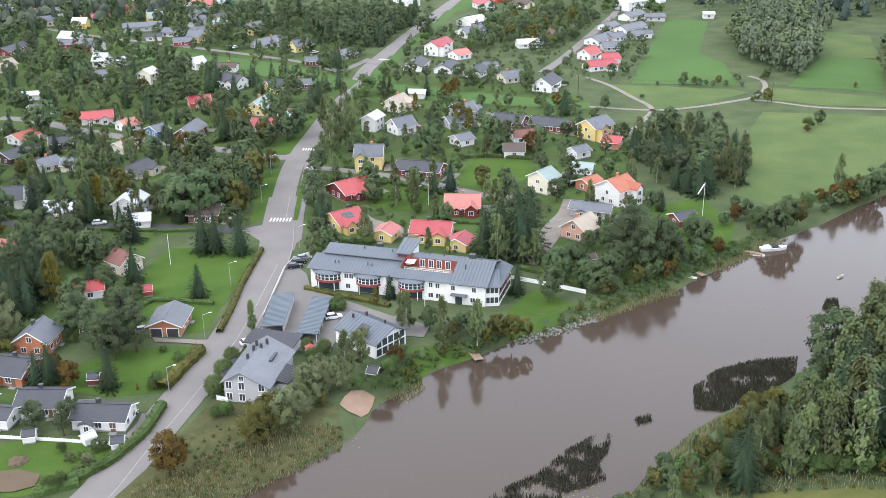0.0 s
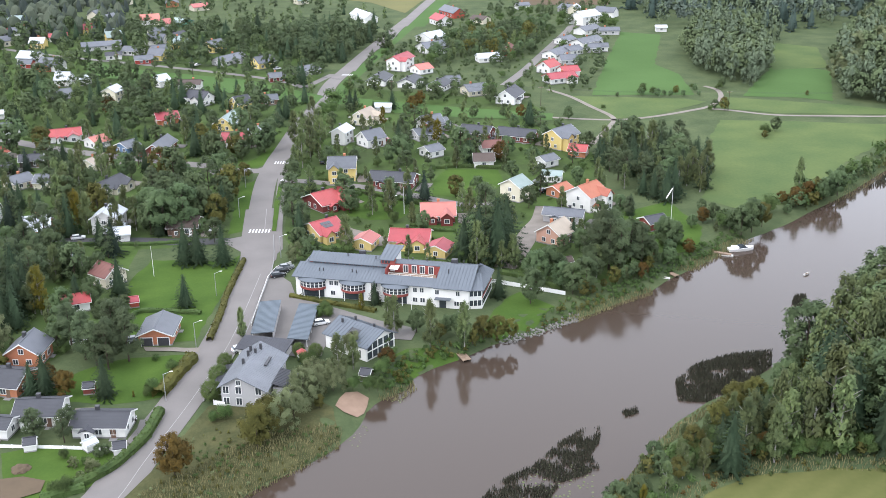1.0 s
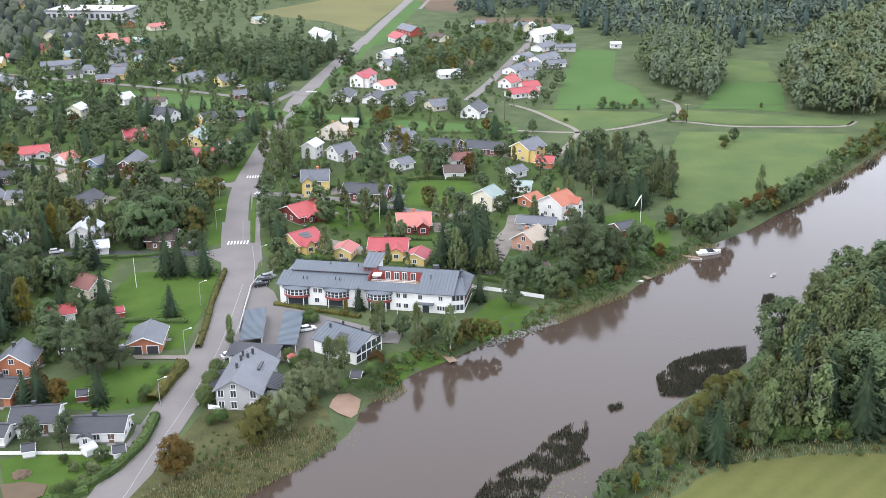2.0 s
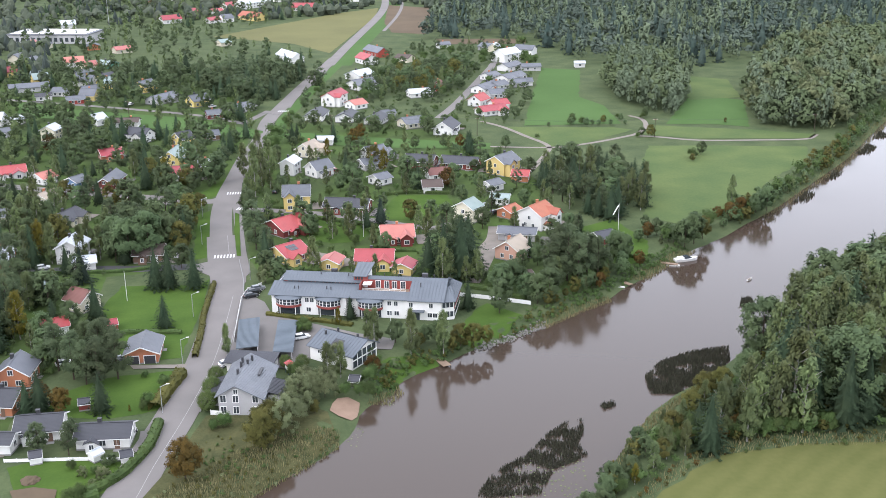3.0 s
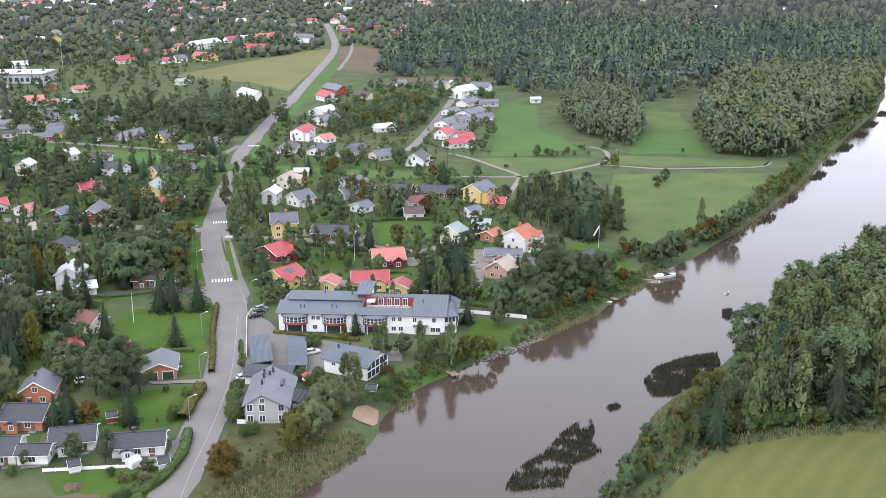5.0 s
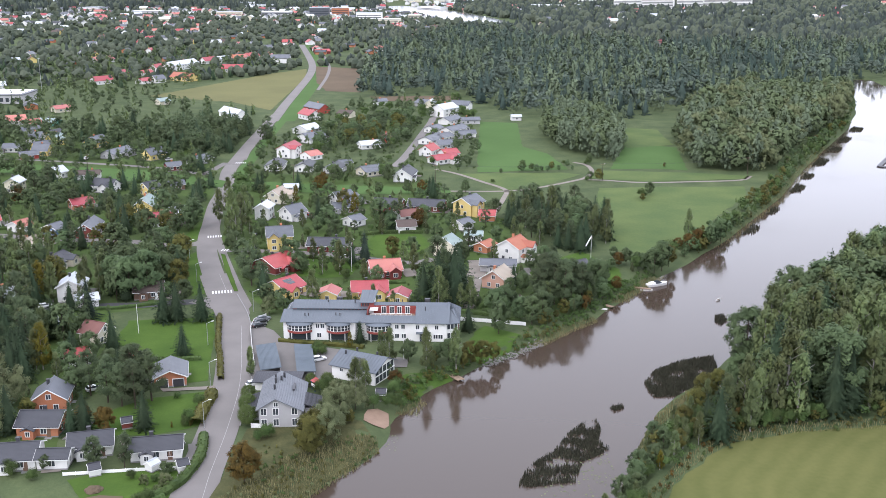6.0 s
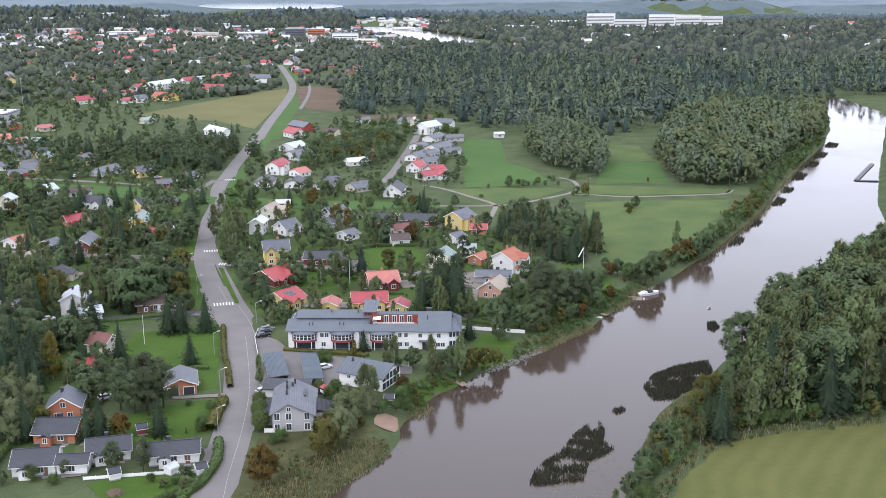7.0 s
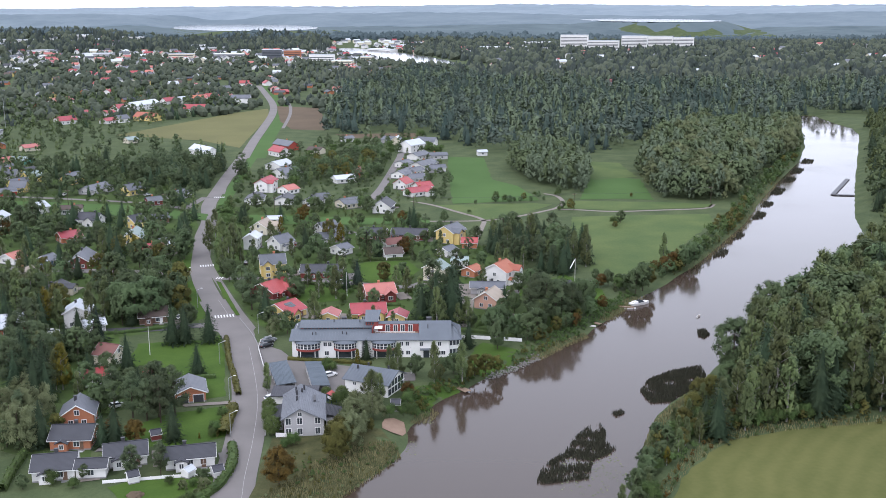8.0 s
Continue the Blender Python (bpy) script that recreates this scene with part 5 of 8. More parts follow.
house(134.7, 740.8, -51, 9.5, 10.0, 1.0, 'grey', 'slate')
house(-125.1, 790.6, 28, 11.8, 9.0, 1.0, 'cream', 'salmon')
house(-53.1, 810.5, 28, 8.4, 9.0, 1.0, 'cream', 'moss')
house(-64.7, 962.3, 39, 15.1, 10.0, 1.0, 'white', 'red')
house(-53.9, 965.1, 34, 10.8, 9.0, 1.5, 'white', 'slate')
house(-102.5, 969.1, 29, 17.8, 10.0, 1.5, 'white', 'red')
house(-31.0, 973.7, -49, 24.7, 11.0, 1.5, 'yellow', 'orange')
house(-86.6, 1023.9, 48, 10.0, 9.0, 1.5, 'darkred', 'red')
house(-64.4, 1033.3, 36, 11.7, 10.0, 1.0, 'white', 'red')
house(19.8, 1039.7, -17, 22.9, 11.0, 1.5, 'white', 'red')
house(-51.5, 1073.0, 47, 17.4, 10.0, 1.5, 'white', 'red')
house(-29.7, 1082.3, 51, 42.6, 12.0, 2.0, 'white', 'pale')
house(74.5, 1116.7, -17, 20.0, 12.0, 2.0, 'white', 'slate')
house(0.4, 1134.2, 33, 15.4, 10.0, 1.5, 'white', 'red')
house(16.4, 1142.5, 34, 15.4, 10.0, 1.5, 'white', 'pale')
house(30.9, 1151.5, -17, 10.7, 10.0, 1.5, 'cream', 'orange')
house(48.9, 1173.9, 36, 16.0, 10.0, 1.5, 'white', 'red')
house(-205.2, 534.5, 60, 9.0, 7.0, 1.5, 'cream', 'beige')
house(-217.5, 580.0, 75, 20.0, 8.0, 1.0, 'darkred', 'black')
house(-172.8, 474.3, 10, 7.0, 4.5, 1.0, 'white', 'pale')
house(-151.0, 543.4, 60, 7.0, 6.0, 1.0, 'white', 'pale')
house(-154.1, 513.1, 20, 13.0, 7.0, 1.0, 'grey', 'slate')
house(-162.5, 641.4, 15, 22.0, 9.0, 1.0, 'grey', 'slate')
house(-148.6, 608.8, 10, 8.5, 6.0, 1.0, 'white', 'black')
house(-94.6, 525.9, -5, 11.0, 7.0, 1.0, 'white', 'umber')
house(-110.9, 391.3, 60, 9.0, 7.0, 1.0, 'cream', 'beige')
house(-224.3, 661.9, 40, 8.0, 7.0, 1.5, 'cream', 'slate')
house(-239.8, 699.7, 10, 13.0, 8.0, 1.0, 'white', 'red')
house(-221.8, 693.8, 20, 13.0, 8.0, 1.5, 'white', 'slate')
house(-237.4, 739.9, 0, 17.0, 9.0, 1.5, 'cream', 'moss')
house(-269.4, 715.5, 10, 16.0, 9.0, 1.0, 'brown', 'slate')
house(-137.4, 711.8, 40, 9.0, 8.0, 1.5, 'cream', 'salmon')
house(20.5, 431.7, 25, 9.0, 8.0, 1.0, 'grey', 'slate')
house(14.3, 417.6, 25, 9.0, 8.0, 1.0, 'grey', 'slate')
house(-0.9, 465.1, -10, 7.0, 5.0, 1.0, 'white', 'pale')
house(34.8, 519.4, 10, 6.8, 5.0, 1.0, 'grey', 'slate')
house(59.4, 572.6, 10, 13.0, 8.0, 1.0, 'white', 'pale')
house(72.8, 587.8, 70, 8.0, 7.0, 1.5, 'red', 'maroon')
house(142.5, 646.5, -5, 12.0, 7.0, 1.0, 'grey', 'slate')
house(156.6, 715.5, -40, 14.0, 8.0, 1.5, 'white', 'slate')
house(137.9, 732.1, 60, 8.0, 7.0, 1.5, 'cream', 'pale')
house(110.1, 618.8, 40, 10.0, 8.0, 1.0, 'white', 'slate')
house(125.2, 594.1, -5, 9.0, 7.0, 1.0, 'white', 'slate')
house(107.9, 586.6, 35, 10.0, 8.0, 1.0, 'white', 'slate')
house(105.6, 758.9, 10, 9.0, 7.0, 1.0, 'white', 'slate')
house(134.5, 1216.2, 7, 17.0, 11.0, 1.0, 'darkred', 'red')

# ---- the long white residential building by the river ----
MA = (-29.8, 261.9)
M_ROT = math.degrees(math.atan2(247.3 - 261.9, 15.5 + 29.8))
block = empty("apartment_building", MA[0], MA[1], LAND + 0.2, M_ROT)
tagged(block, "long white two-storey building with grey-blue seamed metal roofs and red bands", "building")
for u in (8, 24, 40):
    c, s = math.cos(radians(M_ROT)), math.sin(radians(M_ROT))
    HOUSES.append((MA[0] + u * c - 8 * s, MA[1] + u * s + 8 * c, 12.0))


def seamed(name, corners, parent, material=SEAMED, pitch=0.9, t=0.18, label=""):
    """A roof sheet with standing seams from the eave (corners 0, 1) to the ridge (corners 3, 2)."""
    p = [Vector(c) for c in corners]
    k = max(2, int((p[1] - p[0]).length / pitch))
    nrm = (p[1] - p[0]).cross(p[3] - p[0]).normalized()
    if nrm.z < 0:
        nrm = -nrm
    prof = []
    for i in range(k + 1):
        s, w = i / k, 0.03 / (p[1] - p[0]).length
        prof += [(max(0, s - w), 0), (max(0, s - w), 1), (min(1, s + w), 1), (min(1, s + w), 0)]
    bm = bmesh.new()
    rows = []
    for a, b in ((p[0], p[1]), (p[3], p[2])):
        rows.append([bm.verts.new(a.lerp(b, s) + nrm * 0.07 * u) for s, u in prof])
    low = [[bm.verts.new(a - Vector((0, 0, t))), bm.verts.new(b - Vector((0, 0, t)))] for a, b in ((p[0], p[1]), (p[3], p[2]))]
    for i in range(len(prof) - 1):
        bm.faces.new((rows[0][i], rows[0][i + 1], rows[1][i + 1], rows[1][i]))
    bm.faces.new((low[0][0], low[0][1], low[1][1], low[1][0]))
    bm.faces.new([low[0][0]] + rows[0] + [low[0][1]])
    bm.faces.new([low[1][0]] + rows[1] + [low[1][1]])
    bm.faces.new((low[0][0], rows[0][0], rows[1][0], low[1][0]))
    bm.faces.new((low[0][1], rows[0][-1], rows[1][-1], low[1][1]))
    bmesh.ops.recalc_face_normals(bm, faces=bm.faces[:])
    return part(name, bm, material, parent, label)


def prism(bm, outline, z0, z1):
    """An upright block over an outline in the plan."""
    lo = [bm.verts.new((x, y, z0)) for x, y in outline]
    hi = [bm.verts.new((x, y, z1)) for x, y in outline]
    k = len(outline)
    bm.faces.new(hi)
    bm.faces.new(lo[::-1])
    for i in range(k):
        bm.faces.new((lo[i], lo[(i + 1) % k], hi[(i + 1) % k], hi[i]))


E_ = 5.7        # eave over the ground
bm = bmesh.new()
prism(bm, [(0, 0.4), (21, 0.4), (21, 1.6), (23.6, 1.6), (23.6, 0.4), (37.5, 0.4), (37.5, 0.0), (47.4, 0.0), (47.4, 15.6), (0, 15.6)], -0.6, E_)
part("wall", bm, WHITE, block)
bm = boxed(2, 6.6, E_ - 0.1, 24, 10.5, 7.65)
part("clerestory", bm, RED_PAINT, block, "red boarded band above the lower roof")
for i in range(18):
    part("clerestory_pane", boxed(3.0 + i * 1.15, 6.53, 7.2, 3.9 + i * 1.15, 6.58, 7.55), GLASS, block)
seamed("roof", [(-0.8, -0.4, E_), (23.8, -0.4, E_), (23.8, 6.7, 7.3), (-0.8, 6.7, 7.3)], block)
seamed("roof", [(1.6, 6.2, 7.75), (24.2, 6.2, 7.75), (24.2, 10.6, 9.0), (1.6, 10.6, 9.0)], block)
seamed("roof", [(1.6, 16.2, E_ + 0.6), (24.2, 16.2, E_ + 0.6), (24.2, 10.6, 9.0), (1.6, 10.6, 9.0)], block)
bm = bmesh.new()
prism(bm, [(-0.0, 6.7), (1.7, 6.7), (1.7, 15.6), (0, 15.6)], E_ - 0.2, E_ + 0.7)
part("wall", bm, WHITE, block)
seamed("roof", [(-0.8, 16.2, E_ + 0.2), (-0.8, 6.2, E_ + 0.2), (1.9, 6.8, 7.4), (1.9, 15.6, 7.4)], block)
# roof with the sunken terrace
seamed("roof", [(23.8, -0.4, E_), (38.2, -0.4, E_), (38.2, 3.4, 6.7), (23.8, 3.4, 6.7)], block)
seamed("roof", [(38.2, -0.8, E_), (48.2, -0.8, E_), (48.2, 8.8, 9.0), (38.2, 8.8, 9.0)], block)
seamed("roof", [(24.2, 7.6, 8.4), (38.2, 7.6, 8.4), (38.2, 8.8, 9.0), (24.2, 8.8, 9.0)], block)
seamed("roof", [(24.2, 16.2, E_ + 0.6), (48.2, 16.2, E_ + 0.6), (48.2, 8.8, 9.0), (24.2, 8.8, 9.0)], block)
part("terrace_deck", boxed(24, 3.4, E_ - 0.2, 38, 7.7, E_ + 0.15), WOOD, block)
part("terrace_wall", boxed(24, 7.6, E_, 38.1, 7.8, 8.3), RED_PAINT, block, "red boarded terrace wall")
for s in (24.1, 38.0):
    part("terrace_wall", boxed(s, 3.4, E_, s + 0.15, 7.6, 7.6 if s > 30 else 8.2), RED_PAINT, block, "red boarded terrace wall")
bm = bmesh.new()
for i in range(9):
    box(bm, 25.0 + i * 1.5, 3.5, E_ + 0.1, 25.06 + i * 1.5, 3.56, 7.2)
box(bm, 25.0, 3.5, 7.15, 37.1, 3.56, 7.22)
box(bm, 25.0, 3.5, 6.75, 37.1, 3.54, 6.80)
part("terrace_railing", bm, TRIM, block)
bm = bmesh.new()
slab(bm, [(24.6, 5.4, 7.5), (27.0, 5.4, 7.5), (27.0, 7.6, 7.8), (24.6, 7.6, 7.8)], 0.08)
part("awning", bm, TRIM, block, "white terrace awning")
for u in (28.6, 31.0, 33.2, 35.6):
    window_on(block, u, 7.57, E_ + 0.3, 0, 1.2, 2.0)
bm = bmesh.new()                                   # gable of the eastern end
g = [bm.verts.new(c) for c in ((47.4, 0, E_ - 0.1), (47.4, 15.6, E_ - 0.1), (47.4, 15.6, E_ + 0.5), (47.4, 8.8, 8.8), (47.4, 0, E_))]
h = [bm.verts.new((38.3, v.co.y, v.co.z)) for v in g]
bm.faces.new(g)
bm.faces.new(h[::-1])
for i in range(5):
    bm.faces.new((g[i], h[i], h[(i + 1) % 5], g[(i + 1) % 5]))
bmesh.ops.recalc_face_normals(bm, faces=bm.faces[:])
part("gable", bm, WHITE, block)
# tower with a single-pitch roof
part("tower", boxed(22.0, 7.4, 6.0, 25.6, 14.0, 9.3), WHITE, block)
part("tower_band", boxed(21.9, 7.3, 7.0, 25.7, 8.6, 9.25), RED_PAINT, block, "red boarded front of the tower")
for i in range(3):
    part("tower_window", boxed(22.2 + i * 0.8, 7.24, 8.3, 22.75 + i * 0.8, 7.31, 9.0), GLASS, block)
seamed("tower_roof", [(21.5, 6.8, 9.4), (25.6, 6.8, 9.4), (26.4, 14.6, 10.9), (21.5, 14.6, 10.9)], block)
bm = bmesh.new()
prism(bm, [(22.0, 9), (25.6, 9), (25.6, 14), (22.0, 14)], 9.2, 9.55)
part("tower", bm, WHITE, block)
# glazed corner wing on the eastern end
bm = bmesh.new()
prism(bm, [(47.4, 0.4), (50.6, 1.6), (50.6, 14.6), (47.4, 14.6)], -0.6, 5.3)
part("wing", bm, WHITE, block)
seamed("wing_roof", [(47.2, -0.3, 5.4), (51.2, 1.0, 5.4), (49.2, 7.5, 7.4), (47.3, 7.0, 7.6)], block)
seamed("wing_roof", [(51.2, 1.0, 5.4), (51.2, 15.4, 5.4), (47.3, 15.0, 7.2), (48.2, 7.5, 7.6)], block)
for fz in (0.3, 3.0):
    for i in range(7):
        part("balcony_pane", boxed(50.57, 2.0 + i * 1.75, fz + 0.5, 50.64, 3.5 + i * 1.75, fz + 2.0), GLASS, block)
    bm = bmesh.new()
    box(bm, 50.58, 1.6, fz - 0.1, 50.68, 14.6, fz + 0.45)
    part("balcony_band", bm, RED_PAINT if fz > 1 else TRIM, block)
    for i in range(3):
        bm = bmesh.new()
        u0, u1 = 47.6 + i * 1.0, 48.4 + i * 1.0
        y0, y1 = 0.4 + (u0 - 47.4) * 0.375, 0.4 + (u1 - 47.4) * 0.375
        slab(bm, [(u0, y0 - 0.07, fz + 2.1), (u1, y1 - 0.07, fz + 2.1), (u1, y1 + 0.01, fz + 2.1), (u0, y0 + 0.01, fz + 2.1)], 1.5)
        part("balcony_pane", bm, GLASS, block)
# windows of the long front
for u in (10.0, 11.4, 21.9, 33.0, 34.8, 39.0, 44.5):
    window_on(block, u, 0.36 if u < 37 and not 21 < u < 23.5 else 1.57 if u < 37 else -0.03, 3.7, 0, 1.0, 1.2)
for u in (10.4, 33.0, 35.0, 44.2, 45.6):
    window_on(block, u, 0.36 if u < 37 else -0.03, 0.9, 0, 1.2, 1.2)
part("door", boxed(21.4, 1.5, 0, 22.8, 1.58, 2.2), DARK, block)
part("canopy", boxed(38.6, -1.6, 2.7, 42.8, 0.0, 2.9), SEAMED, block)
part("door", boxed(39.6, -0.05, 0, 41.4, 0.02, 2.3), GLASS, block)


def bay(u0, u1):
    """A bowed glazed bay over an open ground floor, with a red parapet and a shallow hood."""
    mid, half, out = (u0 + u1) / 2, (u1 - u0) / 2, 2.0
    arc = [(mid + half * math.sin(t), 0.4 - out * (math.cos(t) - math.cos(1.2)) / (1 - math.cos(1.2))) for t in np.linspace(-1.2, 1.2, 9)]
    arc = [(mid + (x - mid) / math.sin(1.2), y) for x, y in arc]
    bm = bmesh.new()
    prism(bm, arc, 2.5, 3.2)
    b = part("bay_window", bm, RED_PAINT, block, "red curved bay parapet")
    bm = bmesh.new()
    prism(bm, arc, 3.2, 5.0)
    part("bay_frame", bm, TRIM, b)
    for (xa, ya), (xb, yb) in zip(arc, arc[1:]):
        d = Vector((xb - xa, yb - ya, 0))
        nn = Vector((d.y, -d.x, 0)).normalized() * 0.04
        for z0, z1 in ((3.3, 4.05), (4.15, 4.85)):
            q = [Vector((xa, ya, 0)) + d * f + nn for f in (0.1, 0.9)]
            bm = bmesh.new()
            bm.faces.new([bm.verts.new((q[0].x, q[0].y, z0)), bm.verts.new((q[1].x, q[1].y, z0)), bm.verts.new((q[1].x, q[1].y, z1)), bm.verts.new((q[0].x, q[0].y, z1))])
            part("pane", bm, GLASS, b)
    for x, y in (arc[0], arc[2], arc[6], arc[8]):
        bm = bmesh.new()
        tube(bm, (x, y + 0.15, -0.3), (x, y + 0.15, 2.6), 0.11, 0.11, 8)
        part("column", bm, TRIM, b)
    part("glass_door", boxed(u0 + 0.5, 0.30, 0.1, u1 - 0.5, 0.37, 2.3), GLASS, b)
    k = len(arc)
    hood = [(mid + (x - mid) * 1.1, y - 0.5) for x, y in arc]
    bm = bmesh.new()
    lo = [bm.verts.new((x, y, 5.05)) for x, y in hood]
    hi = [bm.verts.new((mid + (x - mid) * 0.85, 1.4, 6.1)) for x, y in hood]
    for i in range(k - 1):
        bm.faces.new((lo[i], lo[i + 1], hi[i + 1], hi[i]))
    low = [bm.verts.new((v.co.x, v.co.y, 4.95)) for v in lo]
    for i in range(k - 1):
        bm.faces.new((low[i], low[i + 1], lo[i + 1], lo[i]))
    bm.faces.new(low[::-1])
    bmesh.ops.recalc_face_normals(bm, faces=bm.faces[:])
    part("hood", bm, SEAMED, b)


for u0, u1 in ((1.2, 8.4), (12.6, 19.4), (24.2, 31.2)):
    bay(u0, u1)
for u, v, hgt in ((6, 3, 7.2), (7, 3.1, 7.2), (15, 3.4, 7.3), (16.2, 3.2, 7.2), (20, 9, 9.3), (30, 10, 9.3), (34, 9.6, 9.4), (41, 5, 8.8), (44, 10, 9.4), (12, 9.4, 9.3)):
    bm = bmesh.new()
    tube(bm, (u, v, hgt - 1.2), (u, v, hgt), 0.13, 0.13, 8)
    tube(bm, (u, v, hgt), (u, v, hgt + 0.12), 0.22, 0.18, 8)
    part("roof_vent", bm, DARK, block)
for u, v, z in ((14, 13, 8.6), (40.5, 10.2, 9.2)):
    part("roof_unit", boxed(u, v, z - 1.0, u + 1.6, v + 1.2, z + 0.3), DARK, block)

# ---- white annex with an angled roof ----
annex = empty("apartment_house", -12.8, 228.8, LAND + 0.2, -43)
HOUSES.append((-11.5, 228.5, 9))
tagged(annex, "white two-storey house with a grey seamed metal roof and sunken balcony", "house")
bm = bmesh.new()
for s in (0,):
    ends = [[bm.verts.new((x, y, z)) for y, z in ((-5, -0.6), (5, -0.6), (5, 3.8), (0.6, 5.9), (-5, 3.7))] for x in (-6.6, 6.6)]
    bm.faces.new(ends[0][::-1])
    bm.faces.new(ends[1])
    for i in range(5):
        bm.faces.new((ends[0][i], ends[0][(i + 1) % 5], ends[1][(i + 1) % 5], ends[1][i]))
bmesh.ops.recalc_face_normals(bm, faces=bm.faces[:])
part("wall", bm, WHITE, annex)
seamed("roof", [(-7.3, -5.6, 3.7), (-1.2, -5.6, 3.7), (-1.2, 0.7, 6.15), (-7.3, 0.7, 6.15)], annex)
seamed("roof", [(1.8, -5.6, 3.7), (7.3, -5.6, 3.7), (7.3, 0.7, 6.15), (1.8, 0.7, 6.15)], annex)
seamed("roof", [(-1.2, -5.6, 3.7), (1.8, -5.6, 3.7), (1.8, -4.2, 4.25), (-1.2, -4.2, 4.25)], annex)
seamed("roof", [(-1.2, -1.2, 5.42), (1.8, -1.2, 5.42), (1.8, 0.7, 6.15), (-1.2, 0.7, 6.15)], annex)
seamed("roof", [(-7.3, 5.6, 3.7), (7.3, 5.6, 3.7), (7.3, 0.7, 6.15), (-7.3, 0.7, 6.15)], annex)
bm = bmesh.new()
slab(bm, [(-1.2, -4.2, 4.31), (1.8, -4.2, 4.31), (1.8, -1.2, 5.36), (-1.2, -1.2, 5.36)], 0.05)
part("balcony_floor", bm, DARK, annex)
part("balcony_wall", boxed(-1.2, -1.3, 4.2, 1.8, -1.2, 5.3), RED_PAINT, annex, "red wall of the roof balcony")
for s in (-4, 0, 4):
    window_on(annex, -6.63, s * 0.9, 0.9, -math.pi / 2, 1.0, 1.4)
window_on(annex, -6.63, 0, 3.2, -math.pi / 2, 0.9, 0.9)
window_on(annex, -3.6, -5.03, 2.3, 0, 0.9, 0.8)
for u in (3.2, 4.6):
    window_on(annex, u, -5.03, 0.5, 0, 0.6, 2.0)
for z in (0.4, 2.5):
    for i in range(5):
        part("veranda_pane", boxed(6.58, -4.6 + i * 1.9, z, 6.65, -3.1 + i * 1.9, z + 1.7), GLASS, annex)
part("veranda_frame", boxed(6.56, -5, 2.15, 6.7, 5, 2.45), TRIM, annex)
for x, y, z in ((-3, 1.5, 6.6), (3.6, 0.9, 6.7), (-5, -1, 6.4)):
    part("roof_vent", boxed(x, y, z - 1.5, x + 0.4, y + 0.4, z + 0.2), DARK, annex)

# ---- grey apartment house beside the road ----
apt = empty("apartment_house", -36.3, 210.0, LAND + 0.2, 78)
HOUSES.append((-37, 209.5, 9))
tagged(apt, "light grey two-storey apartment house with a dark grey roof", "house")
bm = bmesh.new()
ends = [[bm.verts.new((x, y, z)) for y, z in ((-4.9, -0.6), (4.9, -0.6), (4.9, 4.9), (0.9, 7.3), (-4.9, 4.4))] for x in (-8.2, 8.2)]
bm.faces.new(ends[0][::-1])
bm.faces.new(ends[1])
for i in range(5):
    bm.faces.new((ends[0][i], ends[0][(i + 1) % 5], ends[1][(i + 1) % 5], ends[1][i]))
bmesh.ops.recalc_face_normals(bm, faces=bm.faces[:])
part("wall", bm, WALL["grey"], apt)
APT_ROOF = banded("dark_grey_tiles", (0.165, 0.175, 0.19), (0.12, 0.128, 0.14), 0.6, 0.33, 1, 0.5)
seamed("roof", [(-8.9, -5.6, 4.25), (8.9, -5.6, 4.25), (8.9, 0.9, 7.55), (-8.9, 0.9, 7.55)], apt, APT_ROOF, 0.6)
seamed("roof", [(-8.9, 5.6, 4.75), (8.9, 5.6, 4.75), (8.9, 0.9, 7.55), (-8.9, 0.9, 7.55)], apt, APT_ROOF, 0.6)
for y in (-3.4, 1.0, 3.8):
    window_on(apt, -8.23, y, 3.3, -math.pi / 2, 1.2, 1.6)
    window_on(apt, -8.23, y, 0.6, -math.pi / 2, 1.2, 1.6)
window_on(apt, -8.23, 0.9, 5.4, -math.pi / 2, 0.9, 1.0)
for i in range(5):
    window_on(apt, -6 + i * 3, -4.93, 0.8, 0, 1.2, 1.3)
    window_on(apt, -6 + i * 3, -4.93, 3.0, 0, 1.2, 1.1)
    window_on(apt, -6 + i * 3, 4.93, 3.3, math.pi, 1.2, 1.2)
bm = boxed(-4.5, -9.0, -0.6, 2.0, -5.5, 3.2)
part("side_wing", bm, WALL["grey"], apt)
seamed("side_roof", [(-5, -9.6, 3.2), (2.5, -9.6, 3.2), (2.5, -5.4, 4.4), (-5, -5.4, 4.4)], apt, ROOF["black"], 0.6)
bm = boxed(-3.5, 5.4, -0.6, 4.5, 7.9, 2.9)
part("porch", bm, WALL["grey"], apt)
seamed("porch_roof", [(-4, 8.4, 2.9), (5, 8.4, 2.9), (5, 5.4, 3.9), (-4, 5.4, 3.9)], apt, ROOF["black"], 0.6)
for x, y in ((2, 1.5), (4.5, 1.7), (3.2, 0.2), (5.6, -0.3), (-2, 1.4)):
    part("roof_vent", boxed(x, y, 6.6, x + 0.5, y + 0.5, 8.4), DARK, apt)
part("roof_ladder", boxed(0.0, -3.0, 5.9, 4.0, -2.4, 6.25), DARK, apt)

# ---- carports and the black-roofed garage ----


PORT_ROOF = surface("dark_roof_sheet", (0.105, 0.125, 0.145), 0.75, (0.08, 0.097, 0.112), 0.3, 4.0, 0.05)


